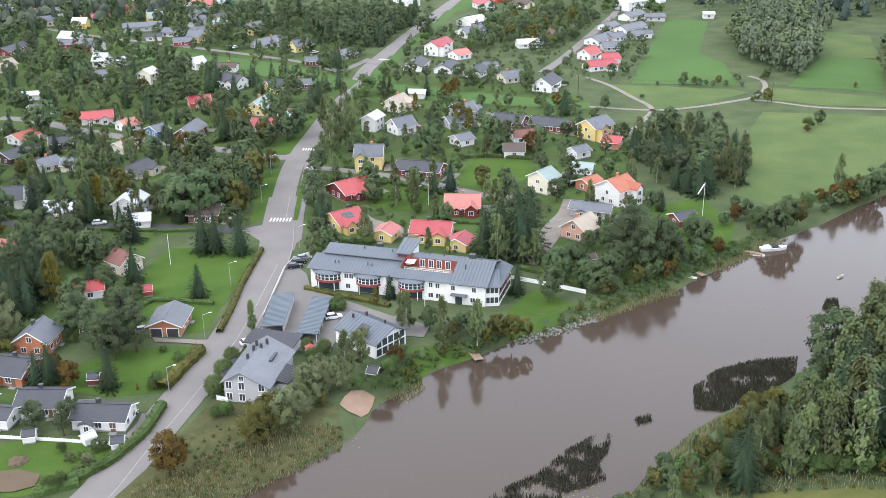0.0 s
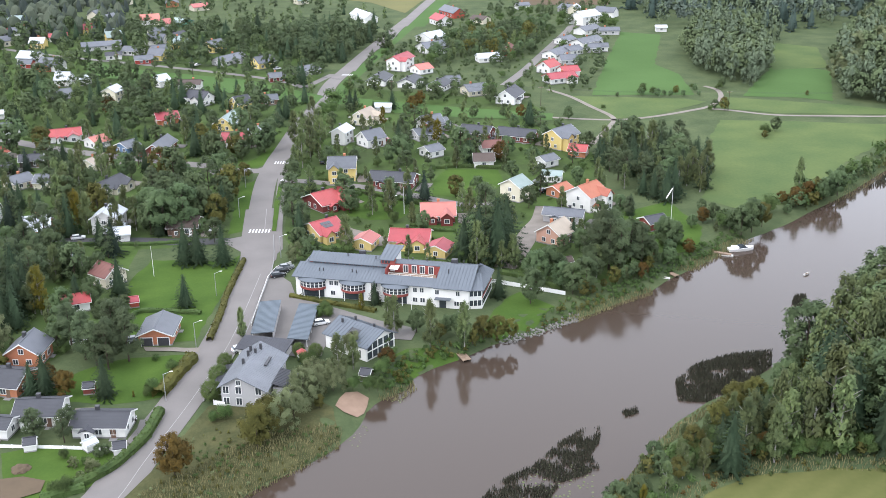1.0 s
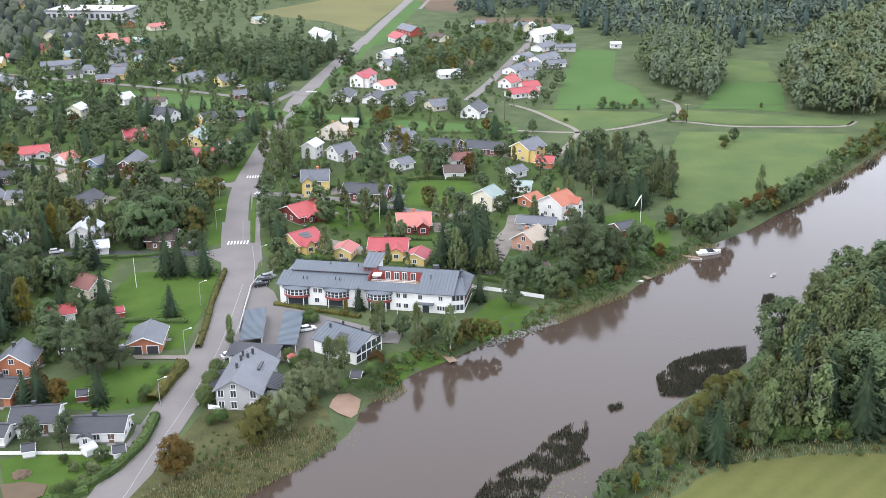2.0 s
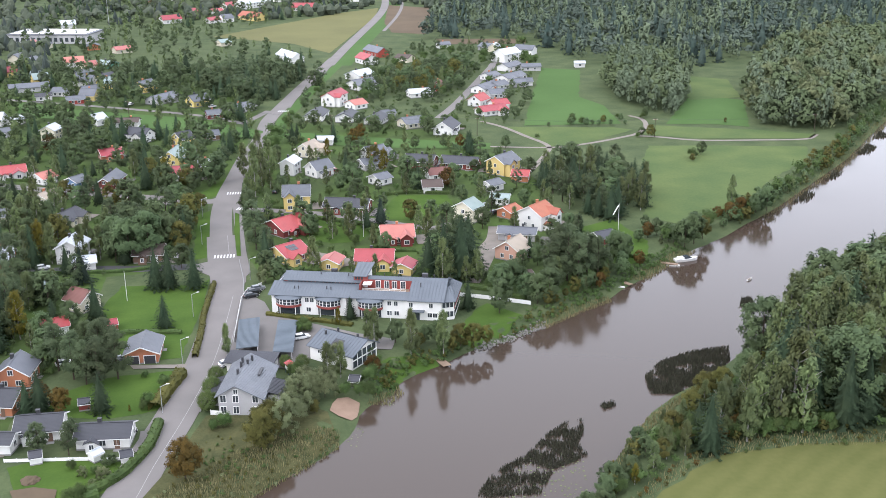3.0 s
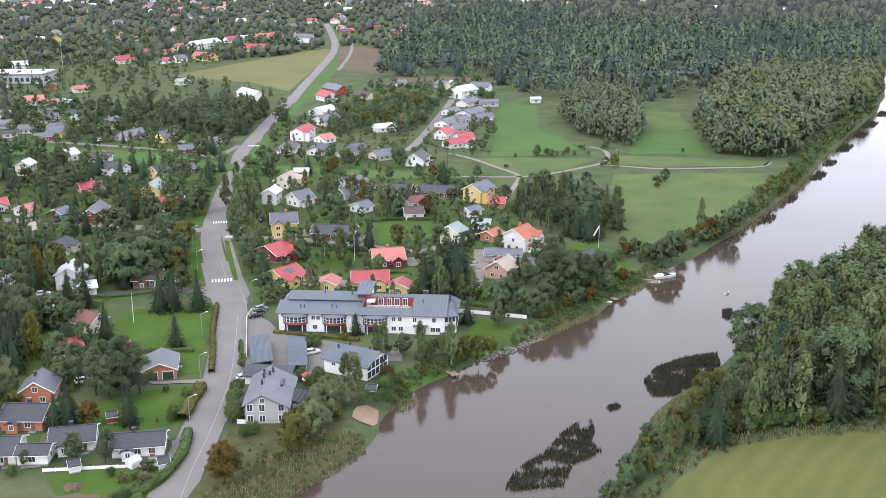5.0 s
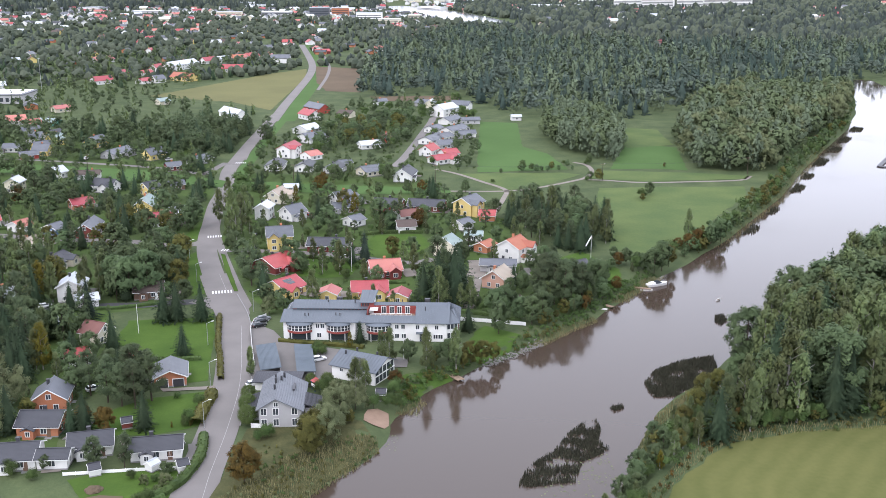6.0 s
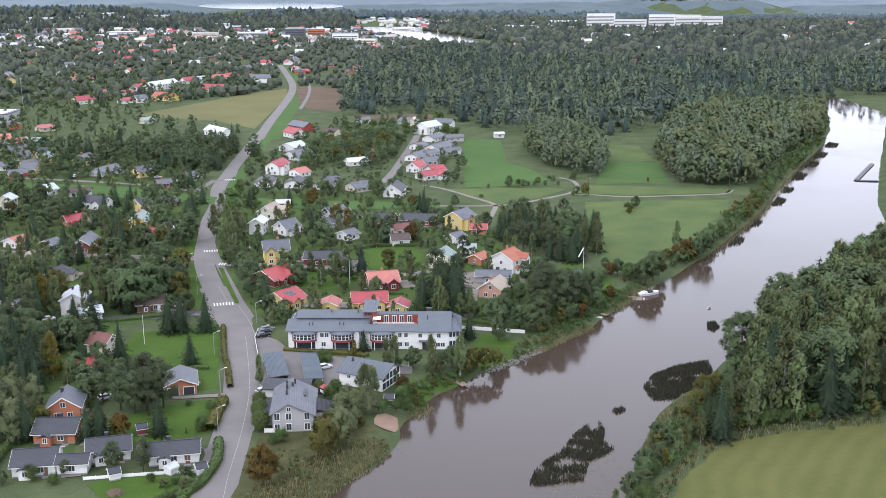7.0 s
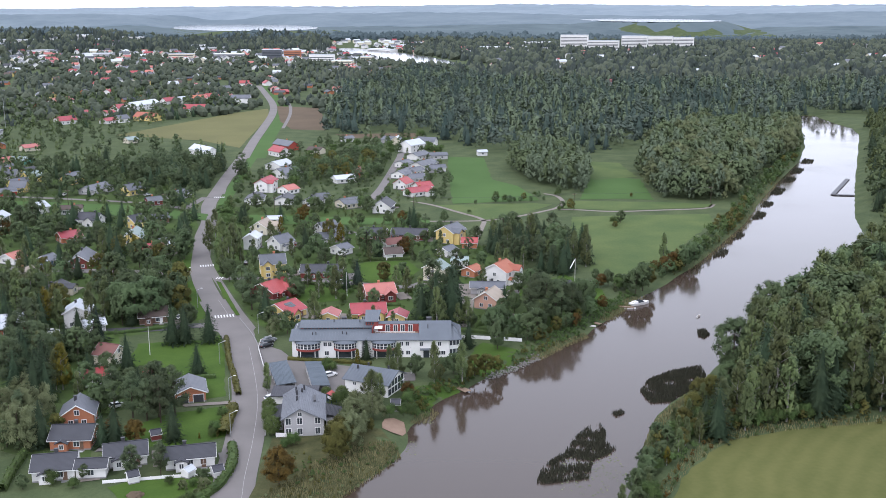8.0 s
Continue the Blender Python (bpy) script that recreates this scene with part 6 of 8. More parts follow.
def carport(x, y, rot, length, width, h):
    e = empty("carport", x, y, LAND + 0.25, rot)
    HOUSES.append((x, y, 8))
    a, b = length / 2, width / 2
    seamed("roof", [(-a, -b, h), (a, -b, h), (a, b, h + 0.35), (-a, b, h + 0.35)], e, PORT_ROOF, 0.7)
    part("back_wall", boxed(-a + 0.2, b - 0.35, -0.1, a - 0.2, b - 0.25, h), WALL["grey"], e)
    for i in range(6):
        part("post", boxed(-a + 0.3 + i * (length - 0.7) / 5, -b + 0.3, -0.1, -a + 0.42 + i * (length - 0.7) / 5, -b + 0.42, h - 0.1), TRIM, e)
    tagged(e, "open carport with a flat grey-blue metal roof", "carport", "carports")


carport(-36.2, 243.6, -92, 19.0, 5.6, 2.3)
carport(-26.8, 239.8, 84.5, 20.5, 5.0, 2.3)
garage = empty("garage", -35.5, 227.2, LAND + 0.25, -18)
part("wall", boxed(-5.5, -2.6, -0.3, 5.8, 2.6, 2.4), WALL["white"], garage)
seamed("roof", [(-6.2, -3.2, 2.4), (6.4, -3.2, 2.4), (6.4, 3.2, 3.0), (-6.2, 3.2, 3.0)], garage, ROOF["black"], 0.6)
tagged(garage, "white garage row with a black metal roof", "garage")
HOUSES.append((-35.5, 227.2, 5))

# ---- single trees ----
tree('rust', -48.8, 176.0, 10.5)
tree('bush', -71.9, 184.8, 2.5)
tree('olive', -33.7, 185.1, 11.0)
tree('olive', -31.7, 189.6, 10.0)
tree('bush', -92.2, 190.0, 3.0)
tree('pine', -73.3, 190.9, 8.0)
tree('willow', -30.0, 191.2, 10.0)
tree('pine', -79.4, 192.1, 8.0)
tree('broad', -102.9, 193.1, 4.0)
tree('bush', -96.8, 193.4, 4.0)
tree('broad', -89.8, 194.1, 4.0)
tree('willow', -27.0, 195.9, 8.0)
tree('bush', -43.8, 196.4, 3.0)
tree('bush', -41.5, 197.4, 4.0)
tree('olive', -21.8, 199.8, 4.0)
tree('willow', -25.2, 202.3, 9.0)
tree('ball', -45.3, 205.4, 5.4)
tree('rust', -77.5, 206.3, 4.0)
tree('bush', -9.1, 206.4, 4.0)
tree('bush', -11.0, 206.9, 4.0)
tree('willow', -22.9, 207.0, 9.0)
tree('bush', -14.6, 207.1, 4.0)
tree('willow', -19.0, 207.3, 8.0)
tree('willow', -22.0, 207.7, 6.0)
tree('bush', -59.7, 209.2, 3.0)
tree('spruce', -69.0, 209.6, 11.0)
tree('bush', -58.9, 210.7, 4.0)
tree('rust', -78.0, 211.1, 7.0)
tree('spruce', -82.6, 212.3, 11.0)
tree('birch', -17.8, 212.8, 12.0)
tree('ball', -44.6, 213.0, 5.2)
tree('bush', -8.0, 213.1, 5.0)
tree('rust', -6.8, 217.0, 6.0)
tree('birch', -14.5, 217.4, 9.0)
tree('bush', -25.2, 219.2, 5.0)
tree('ball', -43.8, 219.3, 5.0)
tree('bush', -55.7, 219.4, 4.0)
tree('bush', -5.8, 221.3, 4.0)
tree('pine', -71.1, 222.8, 13.0)
tree('ball', -23.3, 223.8, 4.2)
tree('willow', -14.6, 224.4, 7.0)
tree('ball', -27.3, 224.9, 4.0)
tree('pine', -74.3, 225.2, 12.0)
tree('willow', -107.0, 225.5, 10.0)
tree('bush', -60.9, 226.5, 2.0)
tree('broad', -7.5, 226.6, 5.0)
tree('birch', 12.2, 226.7, 12.0)
tree('pine', -67.2, 226.8, 14.0)
tree('birch', 4.0, 227.1, 13.0)
tree('olive', 14.2, 227.1, 5.0)
tree('olive', 23.8, 229.6, 6.0)
tree('olive', 20.5, 229.8, 7.0)
tree('olive', 17.1, 229.9, 7.0)
tree('olive', 6.4, 230.5, 5.0)
tree('willow', -103.1, 233.0, 11.0)
tree('broad', 11.9, 233.2, 7.0)
tree('broad', 8.5, 233.3, 6.0)
tree('pine', -72.0, 234.3, 13.0)
tree('birch', -4.4, 234.6, 11.0)
tree('broad', -85.7, 235.0, 8.0)
tree('broad', 1.1, 235.2, 7.0)
tree('willow', -100.0, 235.7, 10.0)
tree('pine', -70.8, 235.7, 13.0)
tree('poplar', -41.6, 235.8, 9.0)
tree('willow', -109.8, 238.1, 10.0)
tree('birch', -5.8, 238.7, 9.0)
tree('bush', -20.8, 246.9, 3.5)
tree('bush', -22.9, 247.0, 3.5)
tree('spruce', -102.1, 247.7, 15.0)
tree('willow', -105.2, 248.5, 9.0)
tree('broad', -77.7, 248.7, 8.0)
tree('bush', -21.6, 249.2, 4.0)
tree('broad', 31.8, 249.6, 11.0)
tree('yellow', -12.4, 250.4, 5.0)
tree('spruce', -8.8, 253.7, 7.0)
tree('broad', 43.9, 254.5, 10.0)
tree('spruce', 24.1, 254.8, 9.0)
tree('spruce', -101.7, 255.0, 14.0)
tree('broad', 47.8, 256.1, 11.0)
tree('yellow', -95.2, 256.4, 14.0)
tree('spruce', -58.4, 257.0, 10.0)
tree('broad', -97.8, 257.9, 9.0)
tree('broad', 41.5, 258.2, 9.0)
tree('broad', -83.1, 261.1, 9.0)
tree('spruce', -100.3, 262.0, 15.0)
tree('broad', 35.3, 262.2, 11.0)
tree('pine', -108.6, 262.4, 15.0)
tree('broad', 51.6, 265.1, 11.0)
tree('broad', 39.8, 267.7, 10.0)
tree('pine', 60.0, 268.5, 16.0)
tree('spruce', -105.0, 269.6, 14.0)
tree('pine', 66.5, 270.1, 14.0)
tree('pine', 57.3, 270.6, 16.0)
tree('broad', 69.2, 272.0, 9.0)
tree('pine', 63.8, 272.3, 15.0)
tree('pine', 54.6, 272.8, 15.0)
tree('broad', 39.8, 273.6, 7.0)
tree('broad', 32.1, 274.0, 6.0)
tree('birch', 30.5, 274.1, 11.0)
tree('birch', 27.4, 274.2, 9.0)
tree('birch', 20.5, 275.4, 15.0)
tree('birch', -96.6, 277.6, 12.0)
tree('broad', -85.4, 279.1, 9.0)
tree('spruce', 26.8, 279.1, 21.0)
tree('spruce', 21.6, 279.4, 20.0)
tree('pine', 60.8, 280.6, 15.0)
tree('pine', 57.6, 280.8, 15.0)
tree('broad', -96.2, 280.8, 10.0)
tree('pine', -101.0, 281.1, 11.0)
tree('pine', -108.9, 281.5, 13.0)
tree('spruce', 17.5, 282.2, 15.0)
tree('broad', 46.8, 283.5, 7.0)
tree('broad', 78.5, 283.9, 11.0)
tree('birch', 1.5, 284.7, 8.0)
tree('broad', 52.0, 285.4, 8.0)
tree('pine', -103.9, 285.5, 13.0)
tree('spruce', 30.3, 285.7, 20.0)
tree('birch', -113.5, 285.9, 12.0)
tree('spruce', -51.8, 285.9, 13.5)
tree('willow', -31.1, 286.9, 6.5)
tree('spruce', -59.2, 287.6, 14.0)
tree('broad', 81.2, 288.2, 8.0)
tree('spruce', -62.9, 288.2, 14.0)
tree('broad', 77.9, 288.3, 10.0)
tree('pine', -105.2, 289.7, 12.0)
tree('birch', -16.5, 292.7, 12.0)
tree('pine', 25.1, 293.5, 20.0)
tree('broad', 103.5, 293.7, 10.0)
tree('pine', -109.0, 294.2, 13.0)
tree('spruce', 51.8, 294.3, 8.0)
tree('broad', 107.5, 295.8, 12.0)
tree('bluespruce', -85.2, 297.3, 13.0)
tree('broad', 101.6, 298.4, 7.0)
tree('olive', 112.4, 300.2, 9.0)
tree('broad', 90.5, 301.5, 5.0)
tree('broad', 101.3, 303.3, 6.0)
tree('broad', -56.6, 305.0, 9.0)
tree('rust', 95.0, 305.1, 6.0)
tree('spruce', -30.7, 305.9, 12.0)
tree('broad', 7.3, 306.2, 8.0)
tree('broad', 98.9, 306.8, 7.0)
tree('pine', -30.0, 313.2, 10.0)
tree('spruce', -74.4, 313.2, 10.0)
tree('broad', -72.9, 314.6, 16.0)
tree('spruce', 74.3, 314.8, 8.0)
tree('broad', 98.1, 316.0, 5.0)
tree('broad', 71.7, 317.6, 7.0)
tree('broad', -67.4, 317.9, 17.0)
tree('pine', -33.5, 318.5, 14.0)
tree('birch', -82.5, 318.7, 12.0)
tree('broad', -129.9, 318.9, 11.0)
tree('olive', -57.1, 319.8, 12.0)
tree('birch', -104.8, 320.0, 13.0)
tree('rust', 126.5, 320.7, 5.0)
tree('broad', -77.7, 321.0, 15.0)
tree('rust', 131.6, 322.1, 6.0)
tree('yellow', -101.4, 322.4, 14.0)
tree('broad', -62.0, 322.7, 14.0)
tree('birch', -2.5, 322.9, 13.0)
tree('broad', 142.4, 324.2, 8.0)
tree('rust', 137.0, 324.5, 7.0)
tree('bluespruce', -123.5, 326.3, 12.0)
tree('broad', 148.0, 326.6, 10.0)
tree('birch', -87.0, 326.8, 13.0)
tree('broad', -15.7, 328.0, 9.0)
tree('birch', 136.4, 331.2, 13.0)
tree('broad', -73.4, 331.4, 17.0)
tree('pine', -34.4, 334.6, 13.0)
tree('spruce', 4.4, 335.1, 8.0)
tree('broad', -67.0, 336.5, 15.0)
tree('broad', -57.2, 338.8, 12.0)
tree('bluespruce', 9.6, 338.8, 11.0)
tree('birch', -111.1, 339.1, 14.0)
tree('broad', -17.1, 339.3, 11.0)
tree('olive', 20.2, 339.9, 9.0)
tree('pine', -132.8, 340.4, 9.0)
tree('birch', -106.7, 350.5, 14.0)
tree('bluespruce', -29.2, 350.7, 10.0)
tree('birch', -111.5, 350.8, 15.0)
tree('broad', -139.1, 364.9, 8.0)
tree('birch', -101.6, 369.1, 12.0)
tree('broad', -97.0, 375.5, 11.0)
tree('broad', 5.2, 375.9, 8.0)
tree('birch', -115.6, 376.6, 12.0)
tree('broad', -140.5, 378.2, 12.0)
tree('rust', 40.8, 380.7, 9.0)
tree('spruce', 29.4, 381.4, 10.0)
tree('birch', -33.2, 381.9, 16.0)
tree('broad', -0.9, 383.4, 8.0)
tree('broad', -124.8, 387.7, 9.0)
tree('broad', 44.7, 387.7, 9.0)
tree('bluespruce', -135.4, 388.4, 10.0)
tree('broad', -64.6, 391.1, 10.0)
tree('birch', -30.6, 391.1, 17.0)
tree('broad', 27.0, 392.6, 12.0)
tree('pine', 6.8, 397.8, 9.0)
tree('olive', -59.1, 398.2, 10.0)
tree('birch', -33.4, 400.4, 18.0)
tree('broad', -50.9, 401.5, 9.0)
tree('broad', 56.2, 402.3, 6.0)
tree('birch', -27.3, 407.9, 17.0)
tree('yellow', 19.2, 408.8, 11.0)
tree('spruce', 3.7, 409.8, 10.0)
tree('yellow', -68.4, 410.6, 11.0)
tree('birch', -37.6, 412.6, 15.0)
tree('broad', -49.9, 413.4, 8.0)
tree('olive', -74.7, 415.1, 11.0)
tree('olive', 16.2, 417.3, 11.0)
tree('pine', 6.2, 426.5, 9.0)
tree('spruce', 60.1, 431.7, 12.0)
tree('pine', -83.2, 432.6, 12.0)
tree('broad', 77.9, 439.6, 7.0)
tree('yellow', -1.8, 440.6, 9.0)
tree('spruce', 60.8, 440.8, 9.0)
tree('birch', -31.5, 442.6, 14.0)
tree('rust', 58.4, 445.7, 7.0)
tree('broad', -81.9, 446.2, 12.0)
tree('pine', -98.2, 456.8, 10.0)
tree('spruce', -43.5, 457.8, 12.0)
tree('broad', -113.0, 457.9, 9.0)
tree('spruce', -5.4, 460.1, 7.0)
tree('rust', 12.0, 463.9, 8.0)
tree('spruce', 3.3, 469.7, 10.0)
tree('spruce', -15.6, 471.0, 10.0)
tree('rust', -122.8, 473.6, 10.0)
tree('rust', 16.1, 474.0, 8.0)
tree('spruce', -13.2, 476.1, 9.0)
tree('pine', -117.3, 489.2, 13.0)
tree('pine', -111.7, 500.0, 14.0)
tree('broad', -157.5, 503.4, 13.0)
tree('pine', -192.8, 506.0, 12.0)
tree('broad', -175.8, 528.8, 12.0)
tree('pine', -190.0, 529.9, 13.0)
tree('broad', -124.9, 537.7, 14.0)
tree('pine', -188.5, 542.6, 12.0)
tree('willow', -104.6, 216.9, 11.0)
tree('spruce', -107.5, 256.1, 14.0)
tree('spruce', -101.2, 258.6, 13.0)
tree('broad', -111.2, 279.4, 12.0)
tree('birch', -97.0, 257.1, 12.0)
tree('spruce', -85.5, 212.1, 9.0)
tree('rust', -83.0, 216.7, 6.0)
tree('pine', -79.7, 193.9, 7.0)
tree('pine', -72.9, 194.8, 7.0)
tree('broad', -106.3, 285.8, 11.0)
tree('broad', -89.5, 254.5, 9.0)
tree('spruce', -110.1, 296.6, 17.0)
tree('pine', -106.0, 303.4, 16.0)
tree('spruce', -102.5, 315.1, 15.0)
tree('birch', -97.1, 317.9, 14.0)
tree('spruce', -105.9, 271.4, 16.0)
tree('pine', -99.7, 266.0, 15.0)
tree('spruce', -94.4, 282.0, 13.0)
tree('pine', -115.6, 348.0, 14.0)
tree('birch', -109.2, 340.8, 14.0)
tree('broad', -104.1, 354.8, 12.0)
tree('spruce', -91.1, 307.1, 10.0)
tree('willow', -102.9, 219.8, 11.0)
tree('pine', -82.1, 234.3, 13.0)
tree('pine', -77.7, 228.7, 13.0)
tree('pine', -71.3, 226.7, 12.0)
tree('spruce', -87.1, 260.4, 9.0)
tree('broad', -76.6, 335.4, 12.0)
tree('pine', -82.0, 347.7, 13.0)
tree('broad', -71.1, 341.5, 12.0)
tree('birch', -104.1, 314.4, 13.0)
tree('birch', -131.3, 351.4, 12.0)
tree('broad', -78.1, 367.0, 15.0)
tree('birch', -110.5, 369.0, 17.0)
tree('birch', -87.4, 313.4, 14.0)
tree('broad', -116.9, 499.5, 12.0)
tree('pine', -111.2, 510.7, 14.0)
tree('broad', -182.8, 516.2, 13.0)
tree('birch', -176.9, 528.0, 14.0)
tree('pine', -203.2, 570.4, 13.0)
tree('pine', -148.5, 485.2, 13.0)
tree('broad', -140.8, 490.1, 11.0)
tree('pine', -126.4, 458.0, 11.0)
tree('spruce', -155.7, 450.5, 12.0)
tree('birch', -111.7, 421.0, 12.0)
tree('broad', -107.3, 442.5, 12.0)
tree('birch', -57.2, 439.1, 11.0)
tree('broad', -58.3, 621.5, 14.0)
tree('broad', -82.1, 660.2, 15.0)
tree('spruce', -73.7, 679.3, 16.0)
tree('broad', -22.9, 636.1, 13.0)
tree('broad', -36.9, 586.7, 12.0)

# ---- woods and garden trees ----
NEAR = spots(WOOD_RIGHT, 4.3, 11)
wr = random.Random(5)
for x, y in NEAR:
    if x < 200:
        edge = line_distance(np.array([x]), np.array([y]), RIVER, True)[0]
        back = y - 0.55 * x
        kind = wr.choice(["birch", "birch", "broad", "olive"]) if edge < 10 else wr.choice(["birch", "birch", "broad", "spruce", "birch", "birch", "birch"] if back > 130 else ["birch", "birch", "birch", "spruce", "birch", "broad"])
        hh = 3 + min(edge, 18) * wr.uniform(0.4, 0.6) if 38 < x < 88 and edge < 17 else wr.uniform(6, 9) if edge < 6 and x < 75 else wr.uniform(11, 17) if x < 80 else wr.uniform(16, 23)
        tree(kind, x, y, round(hh, 1), 0 if x < 70 or (y - 0.75 * x < 110 and x < 110) or edge < 11 and x < 120 else 1, z=float(height(np.array([x]), np.array([y]))[0]) - 0.1)
woods("undergrowth", [p for p in spots(WOOD_RIGHT, 3.4, 12) if p[0] < 135], ["bush", "broad", "bush", "olive"], 2.0, 5.0, 3, "dense undergrowth at the foot of the wood", 13)
woods("riverside_wood", [p for p in NEAR if p[0] >= 200], ["birch", "broad", "birch", "spruce"], 18, 24, 2, "mixed birch and spruce wood on the river bank", 4)
for outline, gap, seed, kinds, lo, hi in (
        (TOWN_A, 8.0, 21, ["pine", "broad", "birch", "spruce", "broad", "pine", "birch", "broad", "spruce", "olive"], 7.5, 15),
        (TOWN_B, 7.0, 22, ["broad", "birch", "broad", "bush", "birch", "pine", "bush", "birch", "bush"], 5, 12)):
    tr, late = random.Random(seed), []
    for x, y in spots(outline, gap, seed):
        kind = tr.choice(kinds)
        if y > 430:
            if tr.random() < 0.85:
                late.append((x, y))
            continue
        h = tall_enough(x, y, tr.uniform(lo, hi) * (0.4 if kind == "bush" else 1))
        tree(kind if h > 4.5 else tr.choice(("bush", "broad", "bush")), round(x, 1), round(y, 1), round(h, 1), 1 if y < 420 else 2)
    woods("garden_trees", late, kinds[:5], lo * 0.9, hi * 0.9, 2, "garden trees between the far houses", seed)
    woods("garden_shrubs", spots(outline, 5.8, seed + 50, margin=0.3), ["bush", "bush", "broad"], 1.0, 3.0, 3, "garden shrubs and hedges between the houses", seed)
tr = random.Random(31)
for x, y in spots(WOOD_MID, 4.6, 31):
    tree(tr.choice(["pine", "spruce", "birch", "spruce", "birch", "broad"]), round(x, 1), round(y, 1), round(tr.uniform(9, 15), 1), 1)
woods("park_wood", spots(WOOD_PARK, 4.4, 32), ["birch_wood", "leaf_wood", "birch_wood"], 12, 18, 2, "dense young broadleaf wood in the park", 6)
woods("river_wood", spots(WOOD_RIVER, 5.4, 33), ["leaf_wood", "birch_wood", "leaf_wood", "birch_wood", "willow"], 13, 21, 2, "broadleaf wood along the far bank", 7)
woods("slope_wood", spots(WOOD_LEFT, 5.0, 34), ["pine", "broad", "spruce", "pine"], 9, 14, 2, "dark pine wood between the houses", 8)
woods("street_wood", spots(WOOD_STREET, 5.5, 35), ["broad", "birch", "olive", "pine"], 7, 12, 2, "garden trees beside the villa street", 9)
woods("north_wood", spots(WOOD_NORTH, 8.2, 36), ["fir_wood", "pine_wood", "birch_wood", "fir_wood", "birch_wood", "pine_wood"], 12, 22, 3, "dense mixed forest beyond the fields", 10)
woods("town_trees", spots(TOWN_C, 11.0, 37), ["broad", "pine", "birch", "broad", "spruce"], 7, 13, 3, "trees between far houses", 11)
woods("field_shrubs", spots(FIELD_STRIP, 22, 38, False), ["bush", "broad"], 2, 4, 2, "shrubs at the meadow's edge", 12)

EAST_BANK = [(236, 318), (280, 375), (348, 462), (446, 580), (514, 662), (546, 706), (640, 720), (560, 520), (420, 360), (300, 280)]
woods("east_bank_wood", spots(EAST_BANK, 6.5, 41), ["birch", "broad", "spruce", "birch"], 13, 19, 3, "mixed wood on the eastern bank", 14)

woods("villa_garden_trees", spots(TOWN_D, 9.0, 43), ["broad", "birch", "pine", "broad", "bush"], 4, 9, 2, "garden trees between the villas", 15)
woods("villa_shrubs", spots(TOWN_D, 6.0, 44, margin=0.5), ["bush"], 1.0, 2.4, 3, "shrubs between the villas", 16)
woods("path_shrubs", spots([(118, 470), (150, 476), (152, 492), (120, 490)], 4.5, 45), ["bush", "broad"], 2, 5, 2, "shrubs beside the meadow path", 17)
for i, (x, y) in enumerate(((143, 448), (146, 451), (149, 447), (160, 488), (163, 492), (196, 470), (152, 405), (158, 410), (150, 400), (121, 482), (131, 480), (137, 481))):
    tree(("bush", "broad", "olive")[i % 3], x, y, 3.0 + (i * 7 % 5), 1)

# ---- far forest and far town ----
def sector(r0, r1, a0, a1, gap, seed):
    """Random places between two distances and two bearings (degrees east of north)."""
    rnd = np.random.RandomState(seed)
    k = int(radians(a1 - a0) * (r1 * r1 - r0 * r0) / 2 / gap ** 2)
    r, a = np.sqrt(r0 * r0 + rnd.rand(k) * (r1 * r1 - r0 * r0)), np.radians(a0 + rnd.rand(k) * (a1 - a0))
    x, y = -60 + r * np.sin(a), -30 + r * np.cos(a)
    ok = ~inside(x, y, RIVER)
    for o in OPEN[8:] + [WOOD_NORTH, WOOD_RIVER]:
        ok &= ~inside(x, y, o)
    for cx, cy, aa, bb, lv in LAKES + [BAY]:
        ok &= (np.hypot((x - cx) / aa, (y - cy) / bb) > 1.12) & ~((np.abs(x - cx) < aa * 1.1) & (y < cy) & (y > cy - bb * 1.2))
    for ln in (ROAD_NORTH,):
        ok &= line_distance(x, y, ln) > 9
    return x[ok], y[ok]


# far crowns: greyed, bluish colours with the haze of distance put in
HAZY_FIRS = surface("far_forest", (0.050, 0.062, 0.054), 0.9, (0.030, 0.039, 0.034), 0.01, 0.08, 0, island=0.8, spec=0.1)
HAZY_LEAVES = surface("far_leafy_forest", (0.074, 0.086, 0.059), 0.9, (0.042, 0.054, 0.038), 0.01, 0.08, 0, island=0.8, spec=0.1)
# each range paler and bluer than the one before: aerial haze as base colour
HAZY_RANGES = [surface("distant_hill_forest_%d" % i, t, 0.9, o, 0.006, 0.03, 0, spec=0.05) for i, (t, o) in enumerate((
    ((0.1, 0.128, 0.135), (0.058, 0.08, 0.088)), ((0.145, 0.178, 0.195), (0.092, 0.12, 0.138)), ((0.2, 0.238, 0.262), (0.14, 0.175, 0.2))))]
LEAF["far_firs"], LEAF["far_leaves"] = HAZY_FIRS, HAZY_LEAVES


